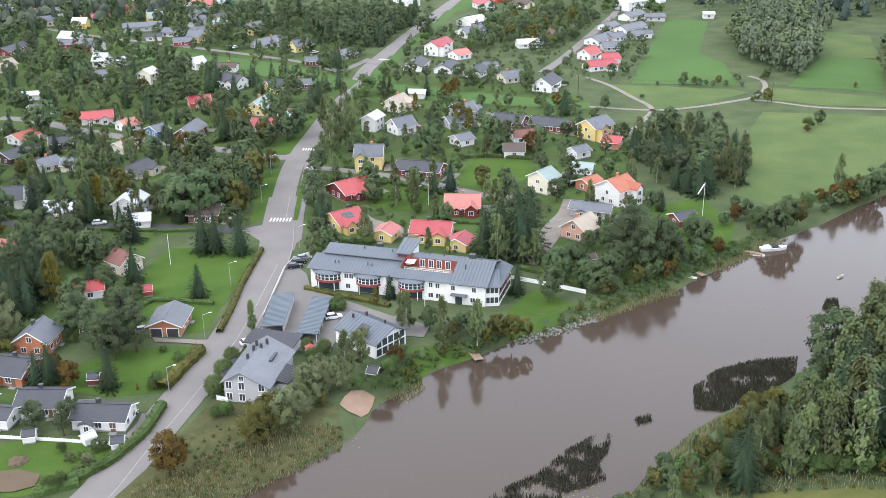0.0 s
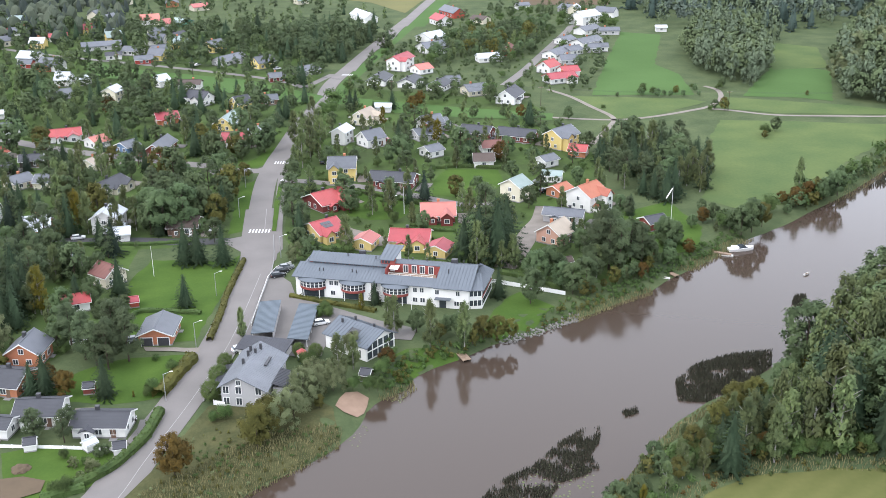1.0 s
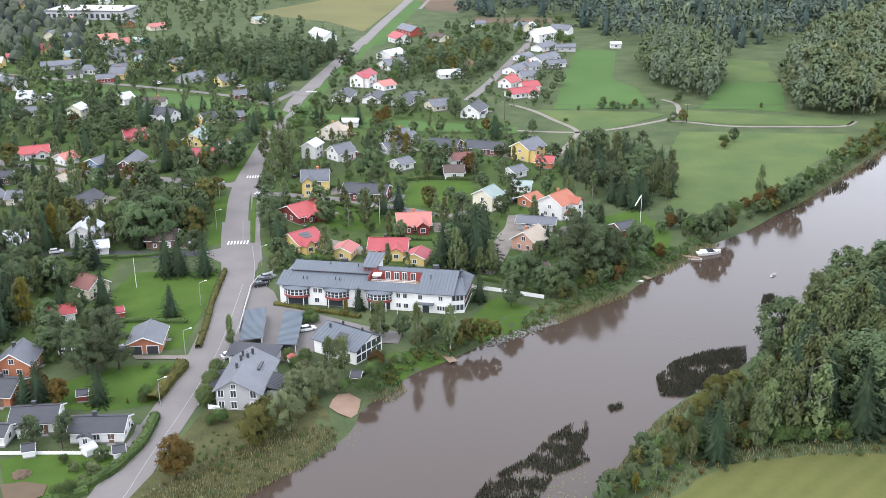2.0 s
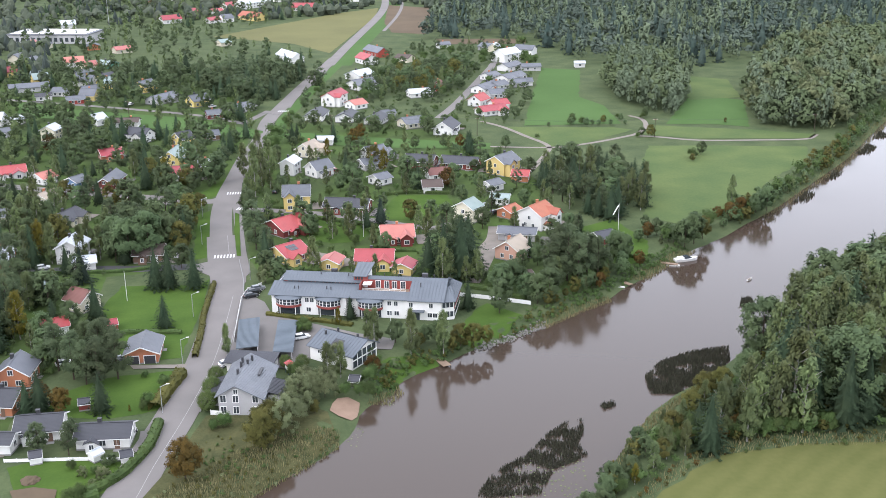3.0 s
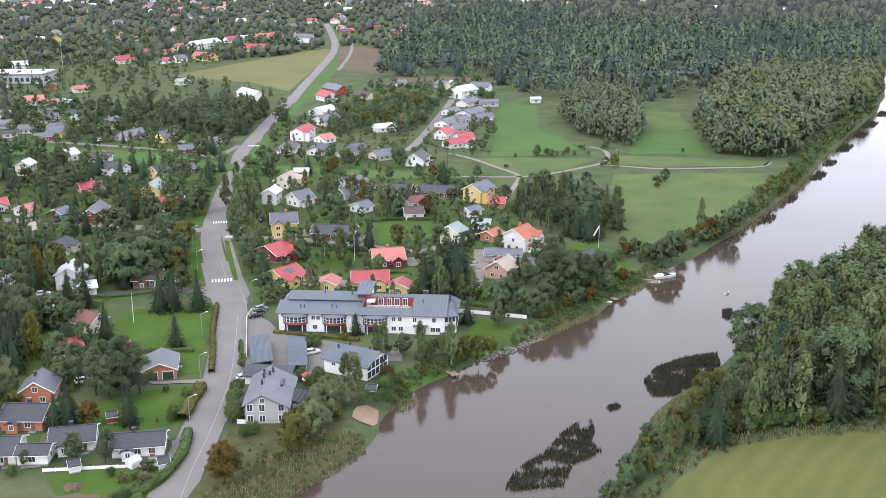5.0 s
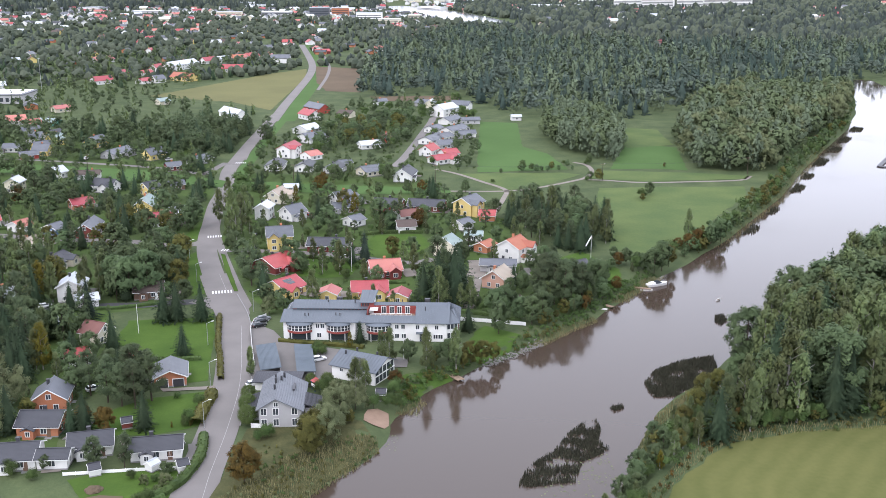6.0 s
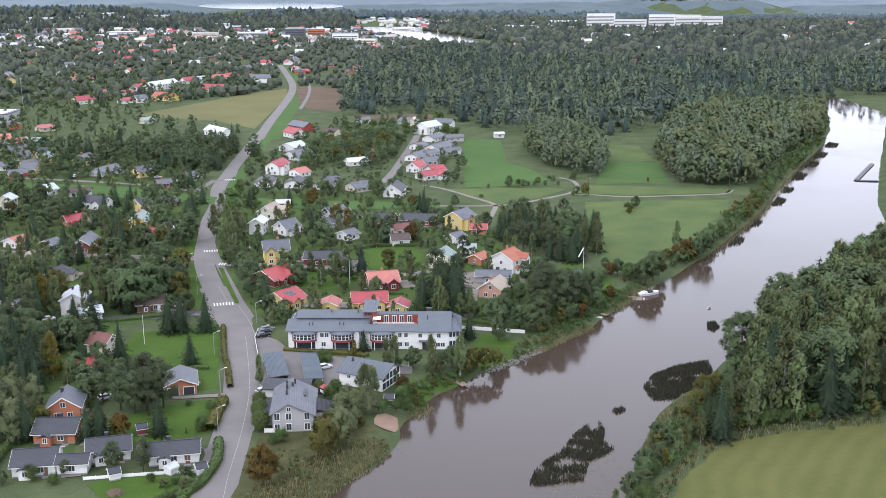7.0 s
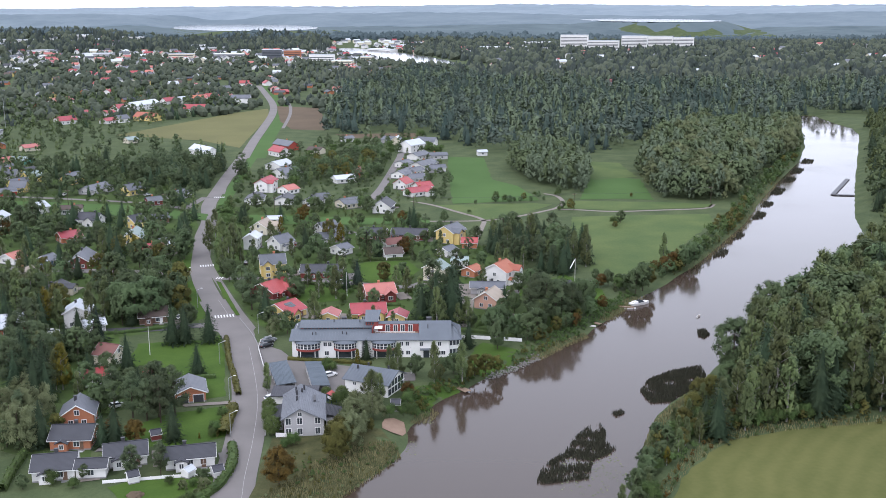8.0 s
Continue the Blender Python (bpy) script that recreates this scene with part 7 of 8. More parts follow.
def canopy(name, xs, ys, low, high, wide, label, seed, leafy=0.4, mats=None):
    """A great many far crowns as one mesh for each kind of leaf."""
    rnd = np.random.RandomState(seed)
    pick = rnd.rand(len(xs)) < leafy
    mats = mats or (HAZY_LEAVES, HAZY_FIRS)
    for mat, kind, sel in ((mats[0], "broad", pick), (mats[1], "spruce", ~pick)):
        x, y = xs[sel], ys[sel]
        if not len(x):
            continue
        z = height(x, y)
        vv, ff, base = [], [], 0
        tpl = [crown_mesh(kind, s, 4) for s in range(3)]
        arr = [np.array([tuple(v) for v in t[0]]) for t in tpl]
        for i in range(len(x)):
            j = rnd.randint(3)
            h, w, t = rnd.uniform(low, high), wide * rnd.uniform(0.8, 1.25), rnd.rand() * 6.283
            c, s = math.cos(t) * w, math.sin(t) * w
            a = arr[j]
            vv.append(np.stack([x[i] + a[:, 0] * c - a[:, 1] * s, y[i] + a[:, 0] * s + a[:, 1] * c, z[i] - 0.1 * h + a[:, 2] * h], -1))
            ff.extend([tuple(q + base for q in f) for f in tpl[j][1]])
            base += len(a)
        ob = mesh_object(name, np.concatenate(vv).tolist(), ff, mat)
        tagged(ob, label, "trees", kind="stuff")


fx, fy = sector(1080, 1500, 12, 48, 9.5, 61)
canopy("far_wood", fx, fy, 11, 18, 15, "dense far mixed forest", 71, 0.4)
tx, ty = sector(1000, 2500, -14, 17, 17.0, 62)
canopy("far_town_trees", tx, ty, 6, 12, 12, "trees among the roofs of the far town", 72, 0.75)
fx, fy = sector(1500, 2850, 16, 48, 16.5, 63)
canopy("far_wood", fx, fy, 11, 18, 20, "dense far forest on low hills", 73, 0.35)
# the farthest hills, a plain backdrop of distance: three wooded ranges, haze painted into their colours
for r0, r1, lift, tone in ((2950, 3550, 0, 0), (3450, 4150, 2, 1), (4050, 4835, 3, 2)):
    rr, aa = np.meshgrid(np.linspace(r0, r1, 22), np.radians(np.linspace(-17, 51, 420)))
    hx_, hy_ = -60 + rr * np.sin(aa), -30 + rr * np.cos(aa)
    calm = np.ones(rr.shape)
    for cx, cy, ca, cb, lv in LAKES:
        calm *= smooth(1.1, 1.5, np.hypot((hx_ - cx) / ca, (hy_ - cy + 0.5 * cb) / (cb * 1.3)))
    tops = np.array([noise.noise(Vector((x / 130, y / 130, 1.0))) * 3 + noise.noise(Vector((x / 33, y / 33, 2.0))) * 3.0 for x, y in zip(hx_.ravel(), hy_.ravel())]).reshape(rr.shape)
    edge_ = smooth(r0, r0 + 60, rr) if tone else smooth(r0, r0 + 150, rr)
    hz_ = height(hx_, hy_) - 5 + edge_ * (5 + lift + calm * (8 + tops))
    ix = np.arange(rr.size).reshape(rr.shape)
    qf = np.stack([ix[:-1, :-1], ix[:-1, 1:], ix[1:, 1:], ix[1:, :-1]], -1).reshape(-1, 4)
    setting(mesh_object("backdrop", np.stack([hx_, hy_, hz_], -1).reshape(-1, 3).tolist(), qf.tolist(), HAZY_RANGES[tone]), "wooded hills on the horizon, tinted blue-grey with painted haze", "hills")
# in-between haze tint, painted into the crowns ahead of the hill ranges
HAZY_MID = surface("distant_forest", (0.075, 0.1, 0.105), 0.9, (0.048, 0.066, 0.072), 0.004, 0.05, 0, island=0.5, spec=0.05)
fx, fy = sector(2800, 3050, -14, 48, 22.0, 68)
canopy("distant_wood", fx, fy, 12, 20, 30, "forest before the far hills, tinted grey-green with painted haze", 76, 0.4, (HAZY_MID, HAZY_MID))
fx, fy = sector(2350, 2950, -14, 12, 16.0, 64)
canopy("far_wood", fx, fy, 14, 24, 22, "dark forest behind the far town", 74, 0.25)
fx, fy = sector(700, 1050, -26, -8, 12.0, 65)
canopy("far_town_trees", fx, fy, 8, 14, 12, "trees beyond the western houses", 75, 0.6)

FAR_KITS = {}


def far_house(kit, x, y, rot):
    wall, roof, st = kit
    if kit not in FAR_KITS:
        FAR_KITS[kit] = house(x, y, rot, 12.0, 9.0, st, wall, roof)
    else:
        copy_thing(FAR_KITS[kit], pose(x, y, level(x, y), 0, 0, rot))


hr = random.Random(77)
hx, hy = sector(1180, 2000, -9, 15, 66.0, 66)
kits = [("white", "red", 1.5), ("white", "slate", 1.5), ("cream", "slate", 1.5), ("white", "pale", 1.5), ("yellow", "umber", 1.5), ("white", "salmon", 1.5), ("brick", "black", 1)]
for x, y in zip(hx, hy):
    far_house(hr.choice(kits), round(float(x)), round(float(y)), hr.choice((-20, 15, 70, 100)))
hx, hy = sector(620, 1000, -24, -5, 44.0, 67)
for x, y in zip(hx, hy):
    if clear(x, y, 6):
        far_house(hr.choice(kits), round(float(x)), round(float(y)), hr.choice((-20, 15, 70, 100)))


def far_roofs(name, xs, ys, wall, roof, seed):
    """Small gabled houses of the far town, as one mesh of walls and one of roofs."""
    rnd = random.Random(seed)
    wv, wf, rv, rf = [], [], [], []
    for x, y, z in zip(xs, ys, height(xs, ys)):
        t, a, b, h = rnd.choice((-0.35, 0.26, 1.2, 1.75)) + rnd.uniform(-0.1, 0.1), rnd.uniform(5, 9), rnd.uniform(4, 5.5), rnd.uniform(4, 7)
        c, s = math.cos(t), math.sin(t)

        def at(u, v, w):
            return (x + u * c - v * s, y + u * s + v * c, z + w)

        k = len(wv)
        wv += [at(u, v, w) for u in (-a, a) for v, w in ((-b, -1), (b, -1), (b, h), (0, h + 3), (-b, h))]
        wf += [(k, k + 1, k + 2, k + 3, k + 4), (k + 9, k + 8, k + 7, k + 6, k + 5), (k, k + 4, k + 9, k + 5), (k + 1, k + 6, k + 7, k + 2)]
        k = len(rv)
        rv += [at(u, v, w) for u in (-a - 0.5, a + 0.5) for v, w in ((-b - 0.6, h - 0.2), (0, h + 3.3), (b + 0.6, h - 0.2))]
        rf += [(k, k + 3, k + 4, k + 1), (k + 1, k + 4, k + 5, k + 2)]
    tagged(mesh_object(name, wv, wf, WALL[wall]), "walls of the far town's houses", "houses", kind="stuff")
    tagged(mesh_object(name, rv, rf, ROOF[roof]), "roofs of the far town's houses", "houses", kind="stuff")


for i, (wl_, rf_, gp) in enumerate((("white", "slate", 70), ("white", "red", 120), ("cream", "pale", 85), ("white", "black", 90), ("cream", "salmon", 120))):
    qx, qy = sector(1900, 2750, -12, 17, gp, 130 + i)
    far_roofs("far_houses", qx, qy, wl_, rf_, 140 + i)
    qx, qy = sector(1500, 2700, 18, 46, gp * 2.2, 150 + i)
    far_roofs("far_houses", qx, qy, wl_, rf_, 160 + i)


def far_block(x, y, length, h, rot, wall):
    """A large flat-roofed town building with rows of windows."""
    e = empty("town_building", x, y, level(x, y) - 0.5, rot)
    length, h = max(length, 14), h * 1.3
    d = 14 if h > 12 else 30
    mat = WALL[wall] if wall in WALL else ROOF[wall]
    part("wall", boxed(-length / 2, -d / 2, -3, length / 2, d / 2, h), mat, e)
    part("roof", boxed(-length / 2 - 0.4, -d / 2 - 0.4, h, length / 2 + 0.4, d / 2 + 0.4, h + 0.6), ROOF["pale"], e)
    for i in range(max(1, int(h / 3.2))):
        part("window_band", boxed(-length / 2 + 1, -d / 2 - 0.06, 1.0 + 3.0 * i, length / 2 - 1, -d / 2 + 0.02, 2.2 + 3.0 * i), GLASS, e)
    tagged(e, "pale flat-roofed town building with window rows", "building", "town buildings")


def works_hall(x, y, rot):
    """A long low hall with pale skylight strips."""
    e = empty("industrial_hall", x, y, LAND + 0.2, rot)
    HOUSES.append((x, y, 30))
    part("wall", boxed(-34, -16, -1, 30, 16, 6.5), WALL["grey"], e)
    part("roof", boxed(-34.5, -16.5, 6.5, 30.5, 16.5, 7.1), ROOF["slate"], e)
    for i in range(5):
        part("skylight", boxed(-32, -14 + i * 6.2, 7.0, 28, -12.2 + i * 6.2, 7.8), TRIM, e)
    for i in range(14):
        part("window", boxed(-32 + i * 4.4, -16.06, 1.5, -29.5 + i * 4.4, -15.98, 4.5), GLASS, e)
    tagged(e, "long grey industrial hall with pale skylight strips", "industrial hall")


# ---- smaller things ----
CAR_KITS = {}


def car(x, y, rot, paint):
    """A parked car: shaped body, glazed cabin, four wheels, lamps."""
    key = paint
    if key in CAR_KITS:
        copy_thing(CAR_KITS[key], pose(x, y, LAND + 0.3, 0, 0, rot))
        return
    e = empty("car", x, y, LAND + 0.3, rot)
    CAR_KITS[key] = e
    bm = bmesh.new()
    secs = [(-2.15, 0.4, 0.85, 0.72), (-2.0, 0.3, 1.0, 0.85), (-0.9, 0.28, 1.02, 0.9), (0.9, 0.28, 0.98, 0.9), (1.9, 0.3, 0.82, 0.84), (2.2, 0.42, 0.7, 0.7)]
    rings = [[bm.verts.new((u, s * w, z)) for s, z in ((-1, lo), (1, lo), (1, hi), (-1, hi))] for u, lo, hi, w in secs]
    for a, b in zip(rings, rings[1:]):
        for i in range(4):
            bm.faces.new((a[i], a[(i + 1) % 4], b[(i + 1) % 4], b[i]))
    bm.faces.new(rings[0][::-1])
    bm.faces.new(rings[-1])
    bmesh.ops.recalc_face_normals(bm, faces=bm.faces[:])
    bmesh.ops.bevel(bm, geom=bm.edges[:], offset=0.06, segments=2, affect="EDGES")
    part("body", bm, PAINTS[paint], e)
    bm = bmesh.new()
    lo = [bm.verts.new(c) for c in ((-1.95, -0.8, 0.98), (1.05, -0.8, 0.96), (1.05, 0.8, 0.96), (-1.95, 0.8, 0.98))]
    hi = [bm.verts.new(c) for c in ((-1.55, -0.62, 1.46), (0.3, -0.62, 1.46), (0.3, 0.62, 1.46), (-1.55, 0.62, 1.46))]
    for i in range(4):
        bm.faces.new((lo[i], lo[(i + 1) % 4], hi[(i + 1) % 4], hi[i]))
    part("glazing", bm, GLASS, e)
    bm = boxed(-1.6, -0.64, 1.44, 0.34, 0.64, 1.52)
    bmesh.ops.bevel(bm, geom=bm.edges[:], offset=0.03, segments=2, affect="EDGES")
    part("cabin_roof", bm, PAINTS[paint], e)
    for u in (-1.35, 1.4):
        for s in (-1, 1):
            bm = bmesh.new()
            tube(bm, (u, s * 0.72, 0.3), (u, s * 0.92, 0.3), 0.33, 0.33, 14)
            w = part("wheel", bm, RUBBER, e)
            bm = bmesh.new()
            tube(bm, (u, s * 0.9, 0.3), (u, s * 0.935, 0.3), 0.2, 0.18, 10)
            part("rim", bm, METAL, w)
    for s in (-1, 1):
        part("headlight", boxed(2.08, s * 0.55 - 0.15, 0.6, 2.23, s * 0.55 + 0.15, 0.72), TRIM, e)
        part("tail_light", boxed(-2.2, s * 0.6 - 0.1, 0.7, -2.1, s * 0.6 + 0.1, 0.88), RED_PAINT, e)
    tagged(e, f"{paint} parked car on grey asphalt", "car")


def leaf_cards(places, size, lo, hi, rnd, upright=False):
    """Loose leaf or stalk sprays at the places; each is (x, y, ground)."""
    verts, faces = [], []
    for x, y, z in places:
        p = Vector((x, y, z + rnd.uniform(lo, hi)))
        if upright:
            a, w, h = rnd.random() * 6.283, size * rnd.uniform(0.15, 0.4), rnd.uniform(lo, hi)
            dx, dy, lx, ly = math.cos(a) * w, math.sin(a) * w, rnd.uniform(-0.25, 0.25) * h, rnd.uniform(-0.25, 0.25) * h
            k = len(verts)
            verts += [(x - dx, y - dy, z - 0.3), (x + dx, y + dy, z - 0.3), (x + dx * 0.4 + lx, y + dy * 0.4 + ly, z + h), (x - dx * 0.4 + lx, y - dy * 0.4 + ly, z + h * 0.85)]
        else:
            n1 = Vector((rnd.gauss(0, 1), rnd.gauss(0, 1), rnd.gauss(0.5, 1))).normalized()
            u = n1.orthogonal().normalized()
            v = n1.cross(u)
            k, s = len(verts), size * rnd.uniform(0.6, 1.2) * 0.5
            verts += [tuple(p - u * s), tuple(p - v * s), tuple(p + u * s), tuple(p + v * s)]
        faces.append((k, k + 1, k + 2, k + 3))
    return verts, faces


def hedge(line, w, h, leaf):
    """A hedge: a dense inner body under loose leaf sprays, along a line."""
    rnd = random.Random(int(line[0][0] * 10))
    pts, verts, faces = rounded(line, 6), [], []
    body = bmesh.new()
    prev = None
    for i, p in enumerate(pts):
        t = pts[min(i + 1, len(pts) - 1)] - pts[max(i - 1, 0)]
        nn = np.array([-t[1], t[0]]) / (np.linalg.norm(t) + 1e-9) * w * 0.4 * rnd.uniform(0.8, 1.1)
        z = level(*p)
        hh = h * rnd.uniform(0.75, 0.95)
        ring = [body.verts.new((p[0] + s * nn[0] * k, p[1] + s * nn[1] * k, z + q)) for s, k, q in ((-1, 1, -0.2), (-1, 1, hh * 0.7), (-1, 0.5, hh), (1, 0.5, hh), (1, 1, hh * 0.7), (1, 1, -0.2))]
        if prev:
            for j in range(5):
                body.faces.new((prev[j], prev[j + 1], ring[j + 1], ring[j]))
        prev = ring
    bmesh.ops.recalc_face_normals(body, faces=body.faces[:])
    e = empty("hedge", line[0][0], line[0][1], 0)
    e.location = (0, 0, 0)
    part("inner_growth", body, LEAF[leaf], e)
    places = []
    for a, b in zip(pts, pts[1:]):
        seg = float(np.linalg.norm(b - a))
        z = level(*a)
        for k in range(int(seg * w * 9)):
            q = a + (b - a) * rnd.random()
            t = (b - a) / seg
            off = rnd.uniform(-0.5, 0.5) * w
            places.append((q[0] - t[1] * off, q[1] + t[0] * off, z + h * (0.05 if abs(off) > 0.36 * w else 0.6) * rnd.random()))
    v, f = leaf_cards(places, 0.5, h * 0.2, h * 0.5, rnd)
    mesh_object("foliage", v, f, LEAF[leaf], e)
    tagged(e, "brownish bushy hedge beside the asphalt" if leaf == "olive" else "green garden hedge along the plot", "hedge")


def fence(line, h, mat, label):
    """A fence of boards between posts."""
    e = empty("fence", 0, 0, 0)
    for a, b in zip(line, line[1:]):
        d = math.hypot(b[0] - a[0], b[1] - a[1])
        rot = math.atan2(b[1] - a[1], b[0] - a[0])
        k = max(1, round(d / 2.4))
        for i in range(k):
            x, y = a[0] + (b[0] - a[0]) * i / k, a[1] + (b[1] - a[1]) * i / k
            z = level(x, y)
            p = part("panel", boxed(0.07, -0.04, 0.08, d / k - 0.07, 0.04, h), mat, e)
            q = part("post", boxed(-0.07, -0.07, -0.3, 0.07, 0.07, h + 0.1), mat, e)
            for o in (p, q):
                o.location, o.rotation_euler = (x, y, z), (0, 0, rot)
    tagged(e, label, "fence")


def street_lamp(x, y):
    e = empty("street_lamp", x, y, LAND + 0.2, -80)
    bm = bmesh.new()
    tube(bm, (0, 0, -0.2), (0, 0, 6.6), 0.09, 0.06, 8)
    part("pole", bm, METAL, e)
    bm = bmesh.new()
    tube(bm, (0, 0, 6.5), (0, 1.6, 7.0), 0.05, 0.04, 6)
    part("arm", bm, METAL, e)
    bm = boxed(-0.14, 1.4, 6.92, 0.14, 2.1, 7.05)
    bmesh.ops.bevel(bm, geom=bm.edges[:], offset=0.03, segments=1, affect="EDGES")
    part("lamp_head", bm, TRIM, e)
    tagged(e, "grey steel street lamp with a curved arm", "street lamp", "street lamps")


def flagpole(x, y, h):
    e = empty("flagpole", x, y, LAND + 0.2)
    bm = bmesh.new()
    tube(bm, (0, 0, -0.2), (0, 0, h), 0.08, 0.045, 8)
    part("pole", bm, TRIM, e)
    bm = bmesh.new()
    bmesh.ops.create_uvsphere(bm, u_segments=8, v_segments=6, radius=0.1, matrix=Matrix.Translation((0, 0, h + 0.08)))
    part("finial", bm, METAL, e)
    if h > 10:
        bm = bmesh.new()
        slab(bm, [(0, 0, h - 0.2), (-0.4, 0.2, h - 0.6), (-1.9, 0.5, h - 3.6), (-1.7, 0.3, h - 3.5)], 0.3)
        part("pennant", bm, TRIM, e, "pale hanging pennant")
    tagged(e, "tall white flagpole standing on a lawn", "flagpole")


def power_pole(x, y, h):
    e = empty("power_pole", x, y, LAND + 0.1)
    bm = bmesh.new()
    tube(bm, (0, 0, -0.3), (0, 0, h), 0.17, 0.11, 8)
    part("pole", bm, BARK if h < 20 else METAL, e)
    bm = boxed(-1.1, -0.06, h - 0.7, 1.1, 0.06, h - 0.55)
    part("crossarm", bm, WOOD if h < 20 else METAL, e)
    for s in (-1, 0, 1):
        bm = bmesh.new()
        tube(bm, (s, 0, h - 0.55), (s, 0, h - 0.3), 0.06, 0.04, 6)
        part("insulator", bm, TRIM, e)
    tagged(e, "wooden power line pole with a crossarm" if h < 20 else "tall thin steel mast", "pole")


def power_line(posts, h):
    """Wooden poles with three sagging wires between them."""
    for x, y in posts:
        power_pole(x, y, h)
    for s in (-1, 0, 1):
        bm, last = bmesh.new(), None
        for a, b in zip(posts, posts[1:]):
            for i in range(7):
                f = i / 6
                x, y, z = a[0] + (b[0] - a[0]) * f, a[1] + (b[1] - a[1]) * f + s, LAND + h - 0.2 - 4 * 1.3 * f * (1 - f)
                ring = [bm.verts.new((x, y + 0.013 * u, z + 0.013 * v)) for u, v in ((1, 0), (0, 1), (-1, 0), (0, -1))]
                if last:
                    for k in range(4):
                        bm.faces.new((last[k], last[(k + 1) % 4], ring[(k + 1) % 4], ring[k]))
                last = ring
        tagged(part("power_wire", bm, DARK), "thin sagging power line wire", "wire", "power line wires")


def jetty(x0, y0, x1, y1, w):
    d = math.hypot(x1 - x0, y1 - y0)
    e = empty("jetty", x0, y0, 0.55, math.degrees(math.atan2(y1 - y0, x1 - x0)))
    k = max(3, int(d / 0.3))
    first = part("plank", boxed(0, -w / 2, 0, d / k - 0.03, w / 2, 0.07), WOOD, e)
    for i in range(1, k):
        again(first, i * d / k, 0, HCOUNT.uniform(-0.015, 0.015), 0, e)
    for s in (-1, 1):
        part("beam", boxed(0, s * w * 0.42 - 0.06, -0.16, d, s * w * 0.42 + 0.06, -0.01), WOOD, e)
        for u in (0.2, d / 2, d - 0.2):
            bm = bmesh.new()
            tube(bm, (u, s * w * 0.42, -2.2), (u, s * w * 0.42, -0.02), 0.09, 0.09, 6)
            part("pile", bm, BARK, e)
    tagged(e, "weathered brown wooden jetty at the river bank", "jetty")


def boat(x, y, rot, length, kind):
    """A small open boat, or a cabin cruiser, lying on the water."""
    e = empty("motorboat" if kind == "cruiser" else "rowing_boat", x, y, 0.0, rot)
    L, w = length / 2, length * (0.17 if kind == "cruiser" else 0.14)
    bm = bmesh.new()
    deck = 0.9 if kind == "cruiser" else 0.45
    secs = [(-L, 0.8, 1.0), (-L * 0.3, 1.0, 1.0), (L * 0.3, 0.95, 1.05), (L * 0.7, 0.62, 1.15), (L, 0.06, 1.3)]
    rings = [[bm.verts.new((u, s * w * f * k, z)) for s, k, z in ((-1, 1, deck * g), (-1, 0.75, 0), (0, 1, -0.25), (1, 0.75, 0), (1, 1, deck * g))] for u, f, g in secs]
    for a, b in zip(rings, rings[1:]):
        for i in range(4):
            bm.faces.new((a[i], a[i + 1], b[i + 1], b[i]))
    bm.faces.new(rings[0])
    bmesh.ops.recalc_face_normals(bm, faces=bm.faces[:])
    part("hull", bm, TRIM, e)
    bm = bmesh.new()
    z = deck * (0.95 if kind == "cruiser" else 0.45)
    bm.faces.new([bm.verts.new((u, -w * f * 0.9, z)) for u, f, g in secs] + [bm.verts.new((u, w * f * 0.9, z)) for u, f, g in secs[::-1]])
    part("deck", bm, TRIM if kind == "cruiser" else WOOD, e)
    if kind == "cruiser":
        bm = bmesh.new()
        lo = [bm.verts.new(c) for c in ((-L * 0.25, -w * 0.7, deck), (L * 0.5, -w * 0.5, deck), (L * 0.5, w * 0.5, deck), (-L * 0.25, w * 0.7, deck))]
        hi = [bm.verts.new(c) for c in ((-L * 0.2, -w * 0.55, deck + 0.8), (L * 0.15, -w * 0.45, deck + 0.8), (L * 0.15, w * 0.45, deck + 0.8), (-L * 0.2, w * 0.55, deck + 0.8))]
        for i in range(4):
            bm.faces.new((lo[i], lo[(i + 1) % 4], hi[(i + 1) % 4], hi[i]))
        bm.faces.new(hi)
        part("cabin", bm, GLASS, e)
        bm = boxed(-L * 0.75, -w * 0.7, deck - 0.05, -L * 0.25, w * 0.7, deck + 0.55)
        bmesh.ops.bevel(bm, geom=bm.edges[:], offset=0.12, segments=2, affect="EDGES")
        part("cover", bm, TRIM, e)
    else:
        for u in (-0.4, 0.2):
            part("thwart", boxed(u * L - 0.1, -w * 0.9, deck * 0.7, u * L + 0.1, w * 0.9, deck * 0.78), WOOD, e)
    tagged(e, "white cabin cruiser moored at the bank" if kind == "cruiser" else "small white open boat on the water", "boat")


def boom(x0, y0, x1, y1):
    e = empty("floating_dock", x0, y0, 0.0, math.degrees(math.atan2(y1 - y0, x1 - x0)))
    d = math.hypot(x1 - x0, y1 - y0)
    part("deck", boxed(0, -1.2, 0.25, d, 1.2, 0.5), DARK, e)
    for i in range(4):
        part("float", boxed(i * d / 4 + 0.5, -1.1, -0.3, (i + 1) * d / 4 - 0.5, 1.1, 0.24), DARK, e)
    tagged(e, "dark floating dock on the river", "dock")


